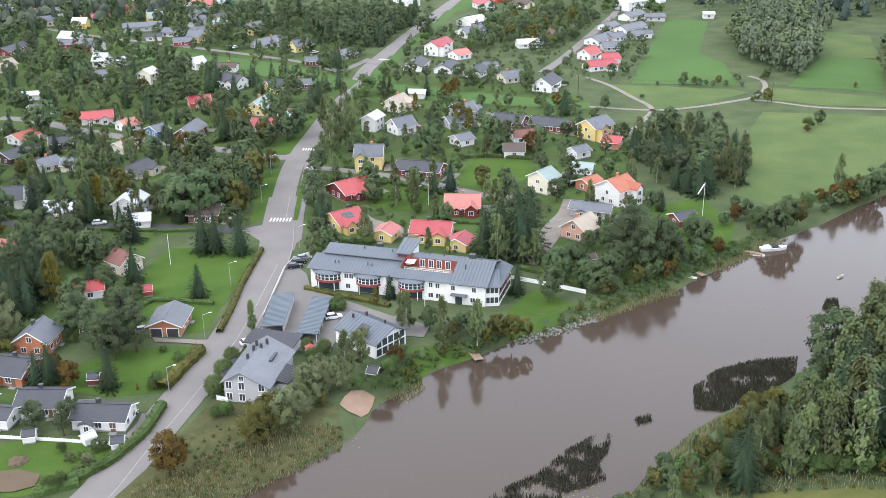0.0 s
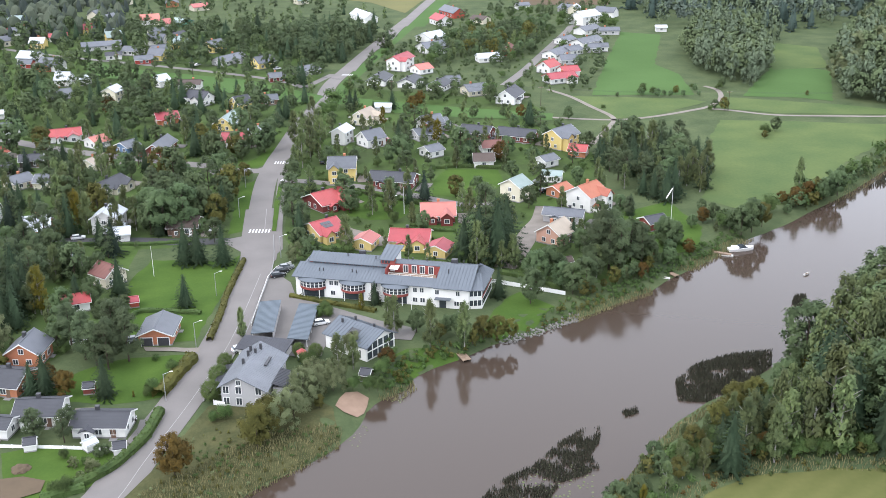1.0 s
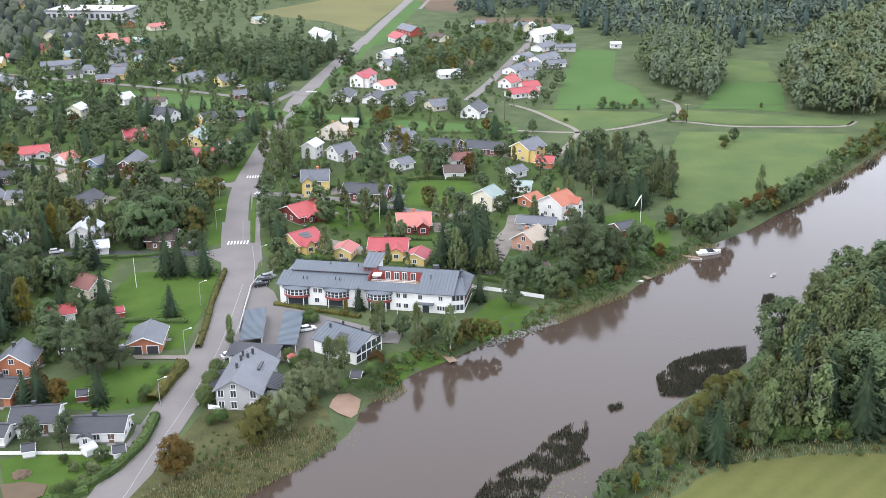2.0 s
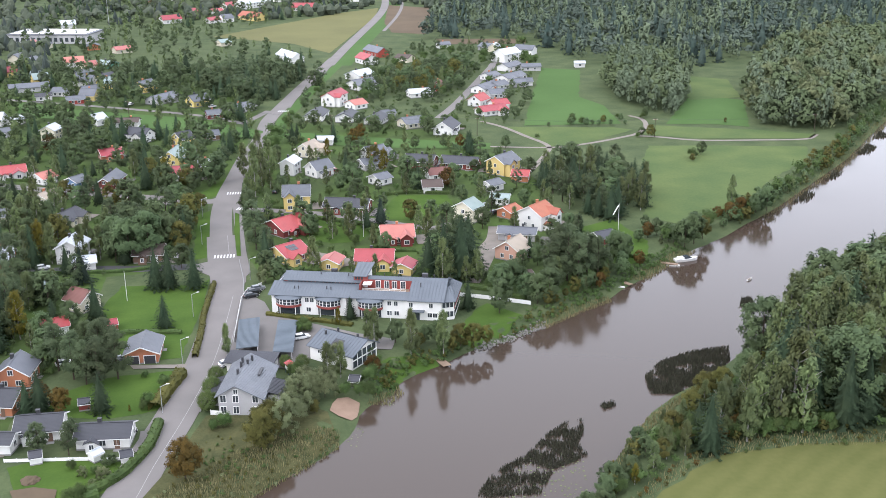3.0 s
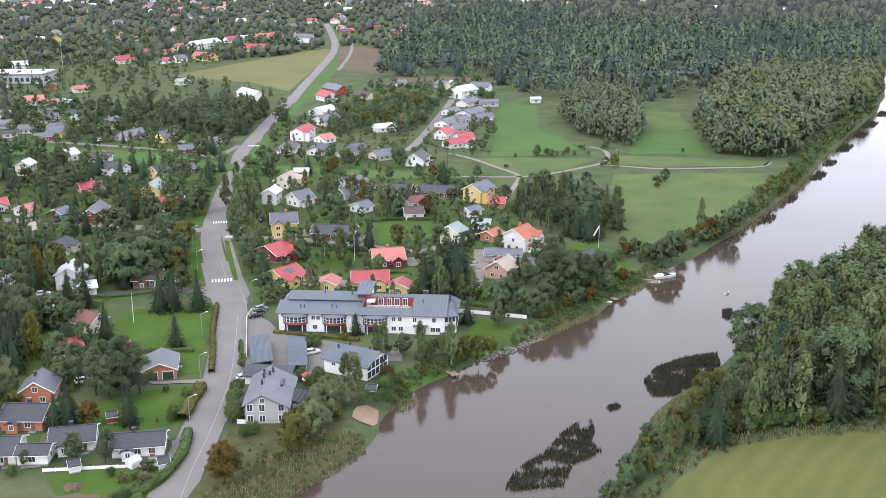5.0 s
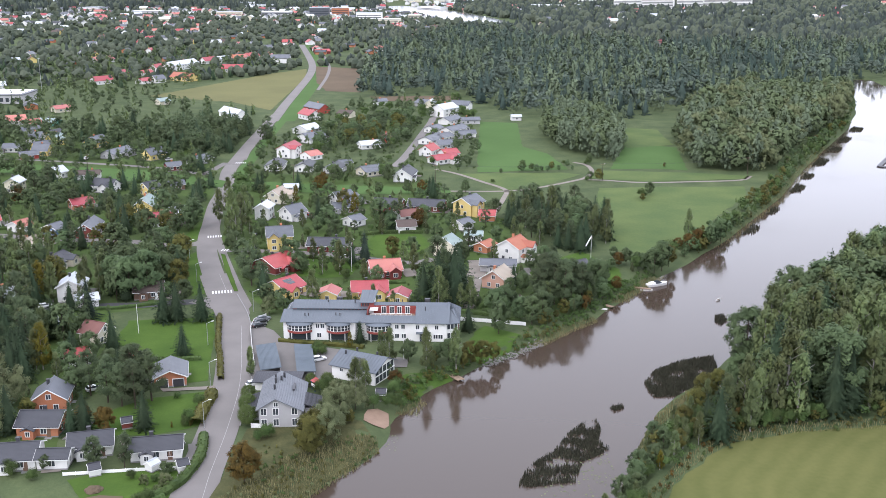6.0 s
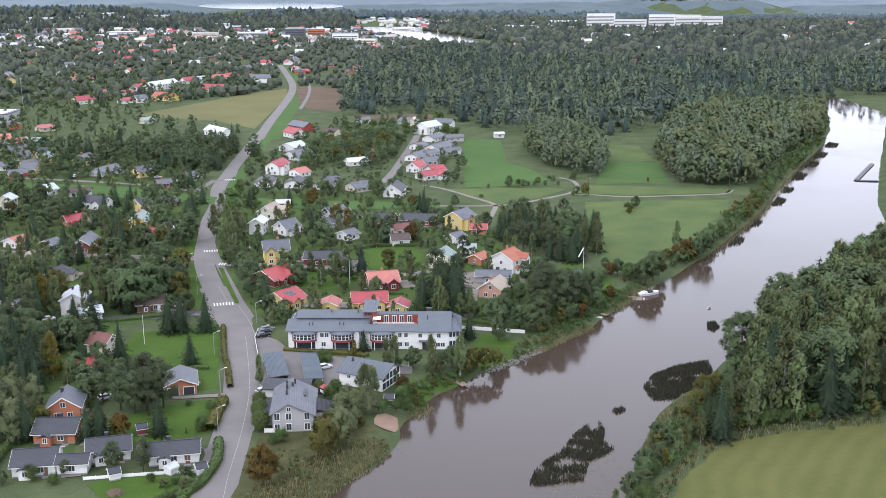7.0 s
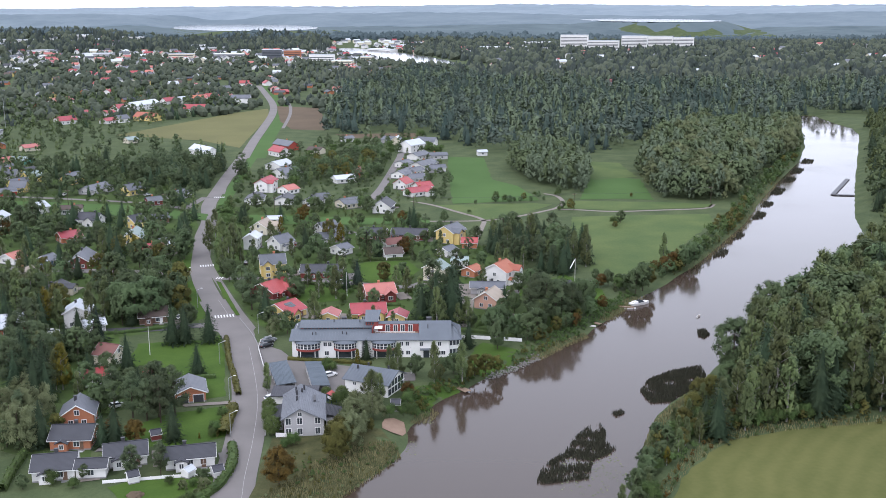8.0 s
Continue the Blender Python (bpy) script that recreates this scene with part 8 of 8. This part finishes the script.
def play_tower(x, y):
    e = empty("play_tower", x, y, LAND + 0.2, 20)
    for a in (-0.8, 0.8):
        for b in (-0.8, 0.8):
            part("post", boxed(a - 0.06, b - 0.06, -0.2, a + 0.06, b + 0.06, 2.6), PAINTS["blue"], e)
    part("platform", boxed(-0.85, -0.85, 1.1, 0.85, 0.85, 1.2), WOOD, e)
    part("guard", boxed(-0.88, -0.88, 1.2, -0.8, 0.88, 1.9), TRIM, e)
    bm = bmesh.new()
    apex = bm.verts.new((0, 0, 3.6))
    base = [bm.verts.new(c) for c in ((-1.1, -1.1, 2.55), (1.1, -1.1, 2.55), (1.1, 1.1, 2.55), (-1.1, 1.1, 2.55))]
    bm.faces.new(base[::-1])
    for i in range(4):
        bm.faces.new((base[i], base[(i + 1) % 4], apex))
    part("roof", bm, ROOF["red"], e)
    bm = bmesh.new()
    slab(bm, [(0.85, -0.3, 1.2), (3.0, -0.3, 0.1), (3.0, 0.3, 0.1), (0.85, 0.3, 1.2)], 0.08)
    part("slide", bm, PAINTS["blue"], e)
    tagged(e, "small play tower with red roof and slide", "play tower")


car(-22.6, 242.4, 17, 'white')
car(-35.4, 275.2, 20, 'black')
car(-34.6, 278.4, 19, 'black')
car(-33.5, 281.0, 15, 'grey')
car(-41.5, 229.6, 27, 'white')
car(-99.1, 312.7, 12, 'white')
car(-81.3, 237.5, 15, 'white')
car(-62.3, 198.1, 13, 'black')
car(-54.6, 565.9, 34, 'white')
car(-25.5, 386.4, 69, 'black')
car(49.6, 351.4, 58, 'grey')
car(-100.2, 413.1, 66, 'white')
car(-108.8, 398.8, 66, 'grey')
car(-165.9, 423.7, 42, 'white')
car(-67.9, 237.4, 20, 'grey')
car(50.8, 341.9, 44, 'black')
car(-98.7, 582.8, 68, 'white')
car(-95.6, 403.7, 50, 'red')
car(-104.3, 416.6, 67, 'black')
hedge([(-69.6, 172.1), (-62.5, 178.9), (-57.5, 189.7), (-55.8, 201.3)], 2.6, 2.0, 'bush')
hedge([(-57.2, 207.9), (-55.0, 216.7), (-52.2, 226.1)], 3.6, 2.6, 'olive')
hedge([(-49.6, 235.6), (-48.7, 250.6), (-48.1, 266.6), (-46.2, 288.6)], 1.8, 1.5, 'olive')
hedge([(-72.1, 251.8), (-68.1, 255.0), (-53.8, 252.2)], 1.4, 1.3, 'bush')
hedge([(-31.3, 260.9), (-23.6, 256.6), (-16.1, 252.7), (-8.7, 248.6)], 1.6, 1.2, 'olive')
hedge([(-65.3, 173.4), (-72.6, 170.1)], 2.2, 1.8, 'bush')
hedge([(-17.5, 352.4), (-10.7, 347.7), (0.8, 339.4), (8.1, 333.2)], 1.2, 1.2, 'bush')
hedge([(14.4, 373.9), (25.7, 374.6), (39.8, 370.9)], 1.2, 1.5, 'bush')
hedge([(-27.0, 365.7), (-18.9, 362.6)], 1.0, 1.3, 'bush')
hedge([(-29.6, 296.5), (-24.5, 294.0), (-16.2, 292.6)], 1.4, 1.6, 'bush')
hedge([(26.3, 271.1), (34.9, 265.2), (41.4, 257.5)], 1.4, 1.5, 'bush')
hedge([(75.4, 295.3), (82.0, 288.1), (87.0, 282.6)], 1.3, 1.3, 'bush')
hedge([(-62.8, 306.3), (-76.1, 305.1), (-93.5, 307.1), (-111.1, 309.0)], 1.2, 1.2, 'bush')
hedge([(-150.4, 437.2), (-131.4, 427.2), (-119.2, 423.9)], 1.0, 1.2, 'bush')
hedge([(-108.2, 316.7), (-121.0, 318.4), (-132.4, 321.1)], 1.0, 1.2, 'bush')
pr = random.Random(41)
for hx_, hy_, hr_ in list(HOUSES):
    if 285 < hy_ < 500 and -150 < hx_ < 75 and hr_ > 3 and pr.random() < 0.6:
        a = radians(pr.choice((-15, 75, 70, -20)))
        c, s, d, run = math.cos(a), math.sin(a), pr.choice((-1, 1)) * (hr_ + 6), pr.uniform(6, 10)
        pts = [(hx_ - d * s + u * c, hy_ + d * c + u * s) for u in (-run, 0, run)]
        if all(clear(x, y, 1.5, 0) and min(line_distance([x], [y], ln)[0] - w for ln, w in ROADS) > 0 and not any(inside([x], [y], o)[0] for o in OPEN) for x, y in pts):
            hedge(pts, pr.uniform(0.9, 1.4), pr.uniform(1.1, 1.8), "bush")
hedge([(-107.1, 193.0), (-105.5, 202.8), (-103.3, 212.6)], 2.2, 2.2, 'bush')
fence([(-86.0, 190.3), (-73.0, 188.5), (-61.4, 186.5)], 0.8, TRIM, 'white painted board fence along the garden')
fence([(-40.0, 243.3), (-39.2, 258.8), (-38.2, 273.7), (-36.3, 280.9), (-32.2, 284.8)], 1.0, WHITE, 'low pale wall beside the parking yard')
fence([(22.3, 265.1), (31.3, 260.2), (41.9, 253.9)], 1.2, TRIM, 'white board fence behind the lawn')
fence([(-44.7, 203.7), (-42.1, 202.6)], 1.2, TRIM, 'white board fence by the road')
street_lamp(-51.2, 263.8)
street_lamp(-52.4, 232.5)
street_lamp(-55.4, 206.6)
street_lamp(-51.2, 327.4)
street_lamp(-58.6, 336.0)
street_lamp(-52.2, 359.5)
street_lamp(-2.1, 322.9)
street_lamp(-35.6, 290.2)
flagpole(-70.4, 279.5, 9)
flagpole(2.1, 324.8, 9)
flagpole(0.1, 236.8, 8)
flagpole(86.1, 309.1, 11)
BANK_REEDS = [(-56.0, 167.3), (-52.6, 172.5), (-45.4, 178.6), (-37.9, 186.2), (-29.4, 190.7), (-22.7, 192.5), (-16.7, 192.7), (-17.7, 186.4), (-23.9, 180.2), (-29.8, 175.1), (-37.2, 168.3), (-43.2, 161.8)]
BANK_REEDS_B = [(-9.4, 206.0), (-6.8, 210.3), (-1.8, 211.6), (-1.2, 215.6), (-0.3, 210.0), (-4.3, 204.8)]
BANK_REEDS_C = [(38.2, 240.5), (44.4, 248.1), (55.7, 254.4), (66.8, 261.0), (66.6, 256.6), (56.5, 250.8), (43.3, 241.5)]
BANK_REEDS_D = [(76.2, 271.2), (88.8, 282.8), (100.1, 293.1), (108.3, 295.0), (104.3, 290.6), (93.4, 281.7), (84.4, 272.7)]
BANK_REEDS_E = [(142.8, 323.7), (173.6, 353.7), (216.8, 397.0), (265.2, 453.6), (308.1, 498.9), (323.3, 511.6), (264.4, 444.7), (216.8, 389.9), (184.4, 359.4), (152.3, 328.4)]
BANK_REEDS_F = [(35.3, 165.6), (39.9, 172.4), (49.8, 185.4), (60.7, 194.8), (71.3, 201.3), (69.8, 196.6), (58.7, 188.1), (49.6, 180.1), (42.4, 168.8)]
SCRUB_EDGE = [(29.4, 142.6), (42.3, 154.8), (57.7, 164.8), (76.2, 165.8), (103.1, 161.5), (106.8, 165.9), (81.4, 170.7), (61.6, 170.9), (44.4, 160.7), (26.6, 145.0)]
SCRUB_WOOD = [(15.9, 143.8), (24.5, 155.4), (35.6, 167.9), (45.7, 176.3), (63.0, 184.9), (59.0, 174.3), (47.9, 165.3), (34.9, 153.3), (21.9, 136.4)]
LILIES = [(-18.1, 192.2), (-12.5, 195.9), (-11.2, 193.0), (-13.3, 187.3), (-17.2, 186.9)]
LILIES_B = [(-8.0, 206.6), (-1.8, 209.5), (-1.6, 206.3), (-6.7, 202.5)]
LILIES_C = [(21.2, 176.9), (33.2, 176.4), (29.5, 160.6), (18.1, 152.3), (11.0, 157.7)]
STONES = [(23.3, 231.6), (28.3, 233.7), (37.3, 238.9), (43.9, 243.7)]
BEACH = [(-18.6, 200.6), (-17.4, 203.6), (-15.9, 205.8), (-13.6, 206.9), (-11.5, 206.2), (-12.0, 203.6), (-12.6, 200.4), (-13.9, 198.3), (-16.3, 198.4)]
jetty(10.1, 229.5, 12.4, 222.3, 2.2)
jetty(-19.0, 206.6, -13.8, 200.4, 1.0)
jetty(-17.6, 207.2, -13.4, 201.8, 0.5)
jetty(73.7, 272.7, 76.3, 267.8, 1.6)
jetty(92.4, 284.9, 96.7, 282.1, 1.4)
boat(101.2, 286.5, 6, 7.9, 'cruiser')
boat(95.3, 282.5, -21, 4.1, 'boat')
boat(72.4, 267.4, -16, 3.5, 'boat')
boat(113.1, 266.0, 34, 2.5, 'boat')
play_tower(-26.4, 222.3)
power_line([(-199.1, 614.6), (-139.7, 577.8), (-96.3, 548.2), (-48.6, 518.7), (3.7, 489.2), (70.6, 467.2), (150.8, 447.1), (227.6, 441.0)], 9)
power_pole(-149.4, 925.9, 28)
boom(310.5, 447.5, 354.2, 489.7)
boom(310.5, 447.5, 320.6, 441.9)
far_block(929, 2098, 59, 26, -35, 'white')
far_block(959, 2020, 66, 18, -36, 'white')
far_block(1034, 2022, 54, 24, -36, 'white')
far_block(1101, 2034, 54, 22, -35, 'white')
far_block(1142, 2006, 45, 20, -33, 'white')
far_block(948, 2329, 80, 8, -24, 'white')
far_block(781, 2195, 63, 7, -31, 'white')
far_block(-225, 2611, 88, 8, -32, 'white')
far_block(-110, 2694, 105, 8, -32, 'white')
far_block(-161, 2303, 36, 7, -25, 'white')
far_block(33, 2740, 58, 8, -34, 'white')
far_block(90, 2001, 46, 10, -16, 'cream')
far_block(181, 2036, 55, 8, -14, 'grey')
far_block(249, 1956, 36, 16, -16, 'slate')
far_block(293, 1987, 32, 14, -15, 'brick')
far_block(320, 1850, 45, 12, -20, 'white')
far_block(183, 2346, 60, 8, -7, 'white')
far_block(284, 2539, 41, 7, -21, 'cream')
far_block(547, 2262, 86, 6, -70, 'white')
far_block(162, 2466, 44, 8, -13, 'white')
far_block(-54, 2139, 54, 7, -19, 'grey')
far_block(330, 1731, 34, 8, -22, 'cream')
far_block(405, 1861, 21, 8, -22, 'cream')
works_hall(-181, 869, -15)
house(547, 1183, 10, 12, 9, 2, 'white', 'red')
house(622, 1059, -20, 26, 12, 2, 'yellow', 'moss')
house(613, 1156, -20, 30, 12, 1, 'brick', 'salmon')


def reeds(name, outline, gap, size, lo, hi, mat, label, seed, soft=0.0):
    """Upright stalks all over an outline, thinner where the noise says so."""
    rnd = random.Random(seed)
    sp = spots(outline, gap, seed, False)
    if soft:
        sp = [p for p in sp if noise.noise(Vector((p[0] * 0.22, p[1] * 0.22, seed))) + 0.35 * noise.noise(Vector((p[0] * 1.1, p[1] * 1.1, seed))) + rnd.uniform(-0.2, 0.2) > -soft]
    zz = np.maximum(height(np.array([p[0] for p in sp]), np.array([p[1] for p in sp])), 0.0)
    v, f = leaf_cards([(x, y, float(z)) for (x, y), z in zip(sp, zz)], size, lo, hi, rnd, True)
    tagged(mesh_object(name, v, f, mat), label, "reeds", kind="stuff")


for i, (o, soft) in enumerate(((REED_A, 0.4), (REED_B, 0.16), (REED_C, 0.9), (REED_D, 0.9))):
    reeds("rushes", o, 0.14, 0.35, 0.3, 0.95, REED, "dark rushes standing in the river", 90 + i, soft)
for i, o in enumerate((BANK_REEDS, BANK_REEDS_B, BANK_REEDS_C, BANK_REEDS_D, BANK_REEDS_E, BANK_REEDS_F)):
    reeds("reeds", o, 0.27 if i != 4 else 0.55, 0.4, 0.3, 1.0, PALE_REED, "pale dry reeds along the river bank", 100 + i, 0.6)
reeds("tall_grass", SCRUB_EDGE, 0.4, 0.45, 0.3, 0.8, PALE_REED, "tall dry grass along the field's edge", 120, 0.5)
patch("beach", BEACH, SAND, "small sandy beach with reddish sand", 0.1, "beach")

# stones of the bank
sr = random.Random(9)
kinds = []
for i in range(5):
    bm = bmesh.new()
    bmesh.ops.create_icosphere(bm, subdivisions=1, radius=0.5)
    for v in bm.verts:
        v.co *= sr.uniform(0.7, 1.15)
        v.co.z *= 0.7
    me = bpy.data.meshes.new("stone")
    bm.to_mesh(me)
    bm.free()
    me.materials.append(STONE)
    kinds.append(me)
bank = empty("stone_bank", STONES[0][0], STONES[0][1], 0)
bank.location = (0, 0, 0)
tagged(bank, "grey stones lining the river bank", "stones")
line = rounded(STONES, 12)
for i in range(230):
    p = line[sr.randrange(len(line))]
    far = sr.random() ** 0.7
    x, y = p[0] + sr.uniform(-1.2, 1.2) - 0.8 * far, p[1] + sr.uniform(-0.8, 2.6 * far + 0.4)
    s = new("stone", kinds[sr.randrange(5)])
    s.parent = bank
    s.location, s.rotation_euler = (x, y, max(level(x, y), 0) + 0.1), (sr.random(), sr.random(), sr.random() * 6)
    k = sr.uniform(0.4, 1.0)
    s.scale = (k, k, k)
low = []
for p in rounded(RIVER_L[9:26], 14):
    for k in range(3):
        d = sr.uniform(1.5, 6.0)
        low.append((p[0] - d * 0.5 + sr.uniform(-1, 1), p[1] + d * 0.85 + sr.uniform(-1, 1)))
low = [q for q in low if not inside(np.array([q[0]]), np.array([q[1]]), LAWN_D)[0] and sr.random() < 0.7]
woods("bank_scrub", low, ["bush", "bush", "olive"], 0.6, 1.9, 3, "low green scrub along the river bank", 19)
er = random.Random(23)
for x, y in spots(SCRUB_WOOD, 3.2, 24, False):
    if level(x, y) > 0.3:
        tree(er.choice(["birch", "olive", "broad", "birch", "yellow", "bush"]), round(x, 1), round(y, 1), round(er.uniform(3, 7.5), 1), 0, z=level(x, y) - 0.1)
woods("edge_scrub", spots(SCRUB_EDGE, 1.8, 25, False), ["olive", "bush", "rust", "bush"], 0.6, 1.8, 3, "brownish scrub along the field's edge", 26)
# shrubs along both banks
bank_line = RIVER_L[12:] + RIVER_L2[:8]
br = random.Random(13)
for i, p in enumerate(rounded(bank_line, 4)):
    if 22 < i < 45 or i > 50:
        if br.random() < 0.75:
            x, y = p[0] - 4 + br.uniform(-2, 2), p[1] + 5 + br.uniform(-2, 2)
            tree(br.choice(["bush", "olive", "broad", "broad", "birch", "rust"]), round(x, 1), round(y, 1), round(br.uniform(2.5, 7), 1), 1, z=level(x, y) - 0.1)

scrub, low = [], []
for p in rounded(RIVER_L2, 12):
    for k in (0, 0, 1, 0, 1, 1):
        d = br.uniform(1.0, 9.0)
        (low if k else scrub).append((p[0] - d * 0.75 + br.uniform(-2, 2), p[1] + d * 0.6 + br.uniform(-2, 2)))
scrub, low = ([q for q in g if level(*q) > 0.3] for g in (scrub, low))
woods("bank_scrub", [q for q in scrub if br.random() < 0.7], ["olive", "bush", "broad", "birch"], 2.5, 6.5, 3, "bushes along the far river bank", 27)
woods("bank_scrub", low, ["olive", "willow", "bush"], 0.7, 2.0, 3, "low dry scrub along the far river bank", 28)

for i, (x, y) in enumerate([(-66.9, 182.3), (-69.2, 181.3), (-64.9, 184.4), (-68.7, 172.6), (-66.7, 176.6), (-63.8, 185.5), (-70.5, 172.0), (-64.8, 178.6)]):
    tree(("bush", "willow", "broad")[i % 3], x, y, 2.2 + (i * 5 % 4) * 0.6, 0)
tree("yellow", -62.8, 208.9, 1.8, 0)
patch("bare_soil", [(-82.3, 177.9), (-78.3, 178.9), (-73.7, 177.1), (-73.3, 173.0), (-77.1, 171.7), (-80.1, 171.2)], SOIL, "bare trampled soil in the worn lawn", 0.14, "soil")
bm = bmesh.new()
bmesh.ops.create_icosphere(bm, subdivisions=3, radius=1.0)
for v in bm.verts:
    k = 1 + 0.25 * noise.noise(v.co * 2.3)
    v.co = (v.co.x * 1.9 * k, v.co.y * 1.7 * k, max(v.co.z, -0.2) * 1.1 * k)
mound = part("soil_mound", bm, SOIL)
mound.location = (-79.4, 181.5, LAND + 0.1)
tagged(mound, "small heap of bare brown soil on the lawn", "soil")
woods("bank_herbs", spots([(-47.4, 189.3), (-41.5, 193.9), (-36.3, 183.7), (-29.9, 183.2), (-38.9, 174.7), (-47.5, 175.3)], 1.5, 61, False), ["bush", "olive", "willow", "bush"], 0.4, 1.3, 3, "rough herbs between the road and the reeds", 62)
for x, y in rounded([(52.3, 171.0), (59.6, 171.5), (69.9, 172.9), (78.1, 171.8), (86.5, 171.2)], 9):
    for k in range(2):
        u, v = x + br.uniform(-2, 2), y + br.uniform(-0.8, 2.6)
        tree(br.choice(["bush", "bush", "broad", "olive", "bush", "rust"]), round(u, 1), round(v, 1), round(br.uniform(2.6, 4.8), 1), 1, z=level(u, v) - 0.1)

# water lilies
lr = random.Random(31)
for o in (LILIES, LILIES_B, LILIES_C):
    vv, ff = [], []
    for x, y in spots(o, 0.7, 57, False):
        if lr.random() < 0.5:
            r, k = lr.uniform(0.12, 0.32), len(vv)
            vv += [(x + r * math.cos(i * 1.047), y + r * math.sin(i * 1.047), 0.02) for i in range(6)]
            ff.append(tuple(range(k, k + 6)))
    tagged(mesh_object("water_lilies", vv, ff, LEAF["willow"]), "floating pale green lily pads", "water plants", kind="stuff")
# dark beds of rushes off the far bank
for i, (u, v, along, out_) in enumerate(((172, 347, 9, 4), (199, 374, 8, 3.5), (236, 413, 11, 5), (258, 438, 8, 5), (287, 470, 13, 6), (318, 502, 9, 6), (344, 530, 12, 6), (376, 563, 10, 7))):
    bed = [(u - 0.7 * along, v - 0.75 * along), (u - 0.4 * along + 0.7 * out_, v - 0.4 * along - 0.7 * out_), (u + 0.5 * along + 0.7 * out_, v + 0.55 * along - 0.7 * out_), (u + 0.7 * along, v + 0.75 * along)]
    reeds("rushes", bed, 0.4, 0.9, 0.4, 1.2, REED, "dark rushes off the far river bank", 170 + i, 0.5)
# rough herb growth of the reed bank
woods("reed_bank_growth", spots(BANK_REEDS, 1.5, 58, False), ["willow", "olive", "bush"], 0.5, 1.3, 3, "rough pale herbs on the reedy bank", 59)
# gravel drives beside the houses, some with a parked car
for i, (x, y, rot) in enumerate(DRIVES):
    c, s = math.cos(radians(rot)), math.sin(radians(rot))
    pts = [(x + u * c - v * s, y + u * s + v * c) for u, v in ((-6, -2.2), (3.5, -2.4), (3.5, 2.2), (-6, 2.4))]
    if inside(np.array([x]), np.array([y]), RIVER)[0]:
        continue
    patch("driveway", pts, GRAVEL if i % 3 else YARD, "small gravel drive beside a house", 0.03, "driveway")
    if i % 3 == 1:
        car(x, y, rot + 4, ("grey", "black", "white", "blue", "red")[i % 5])
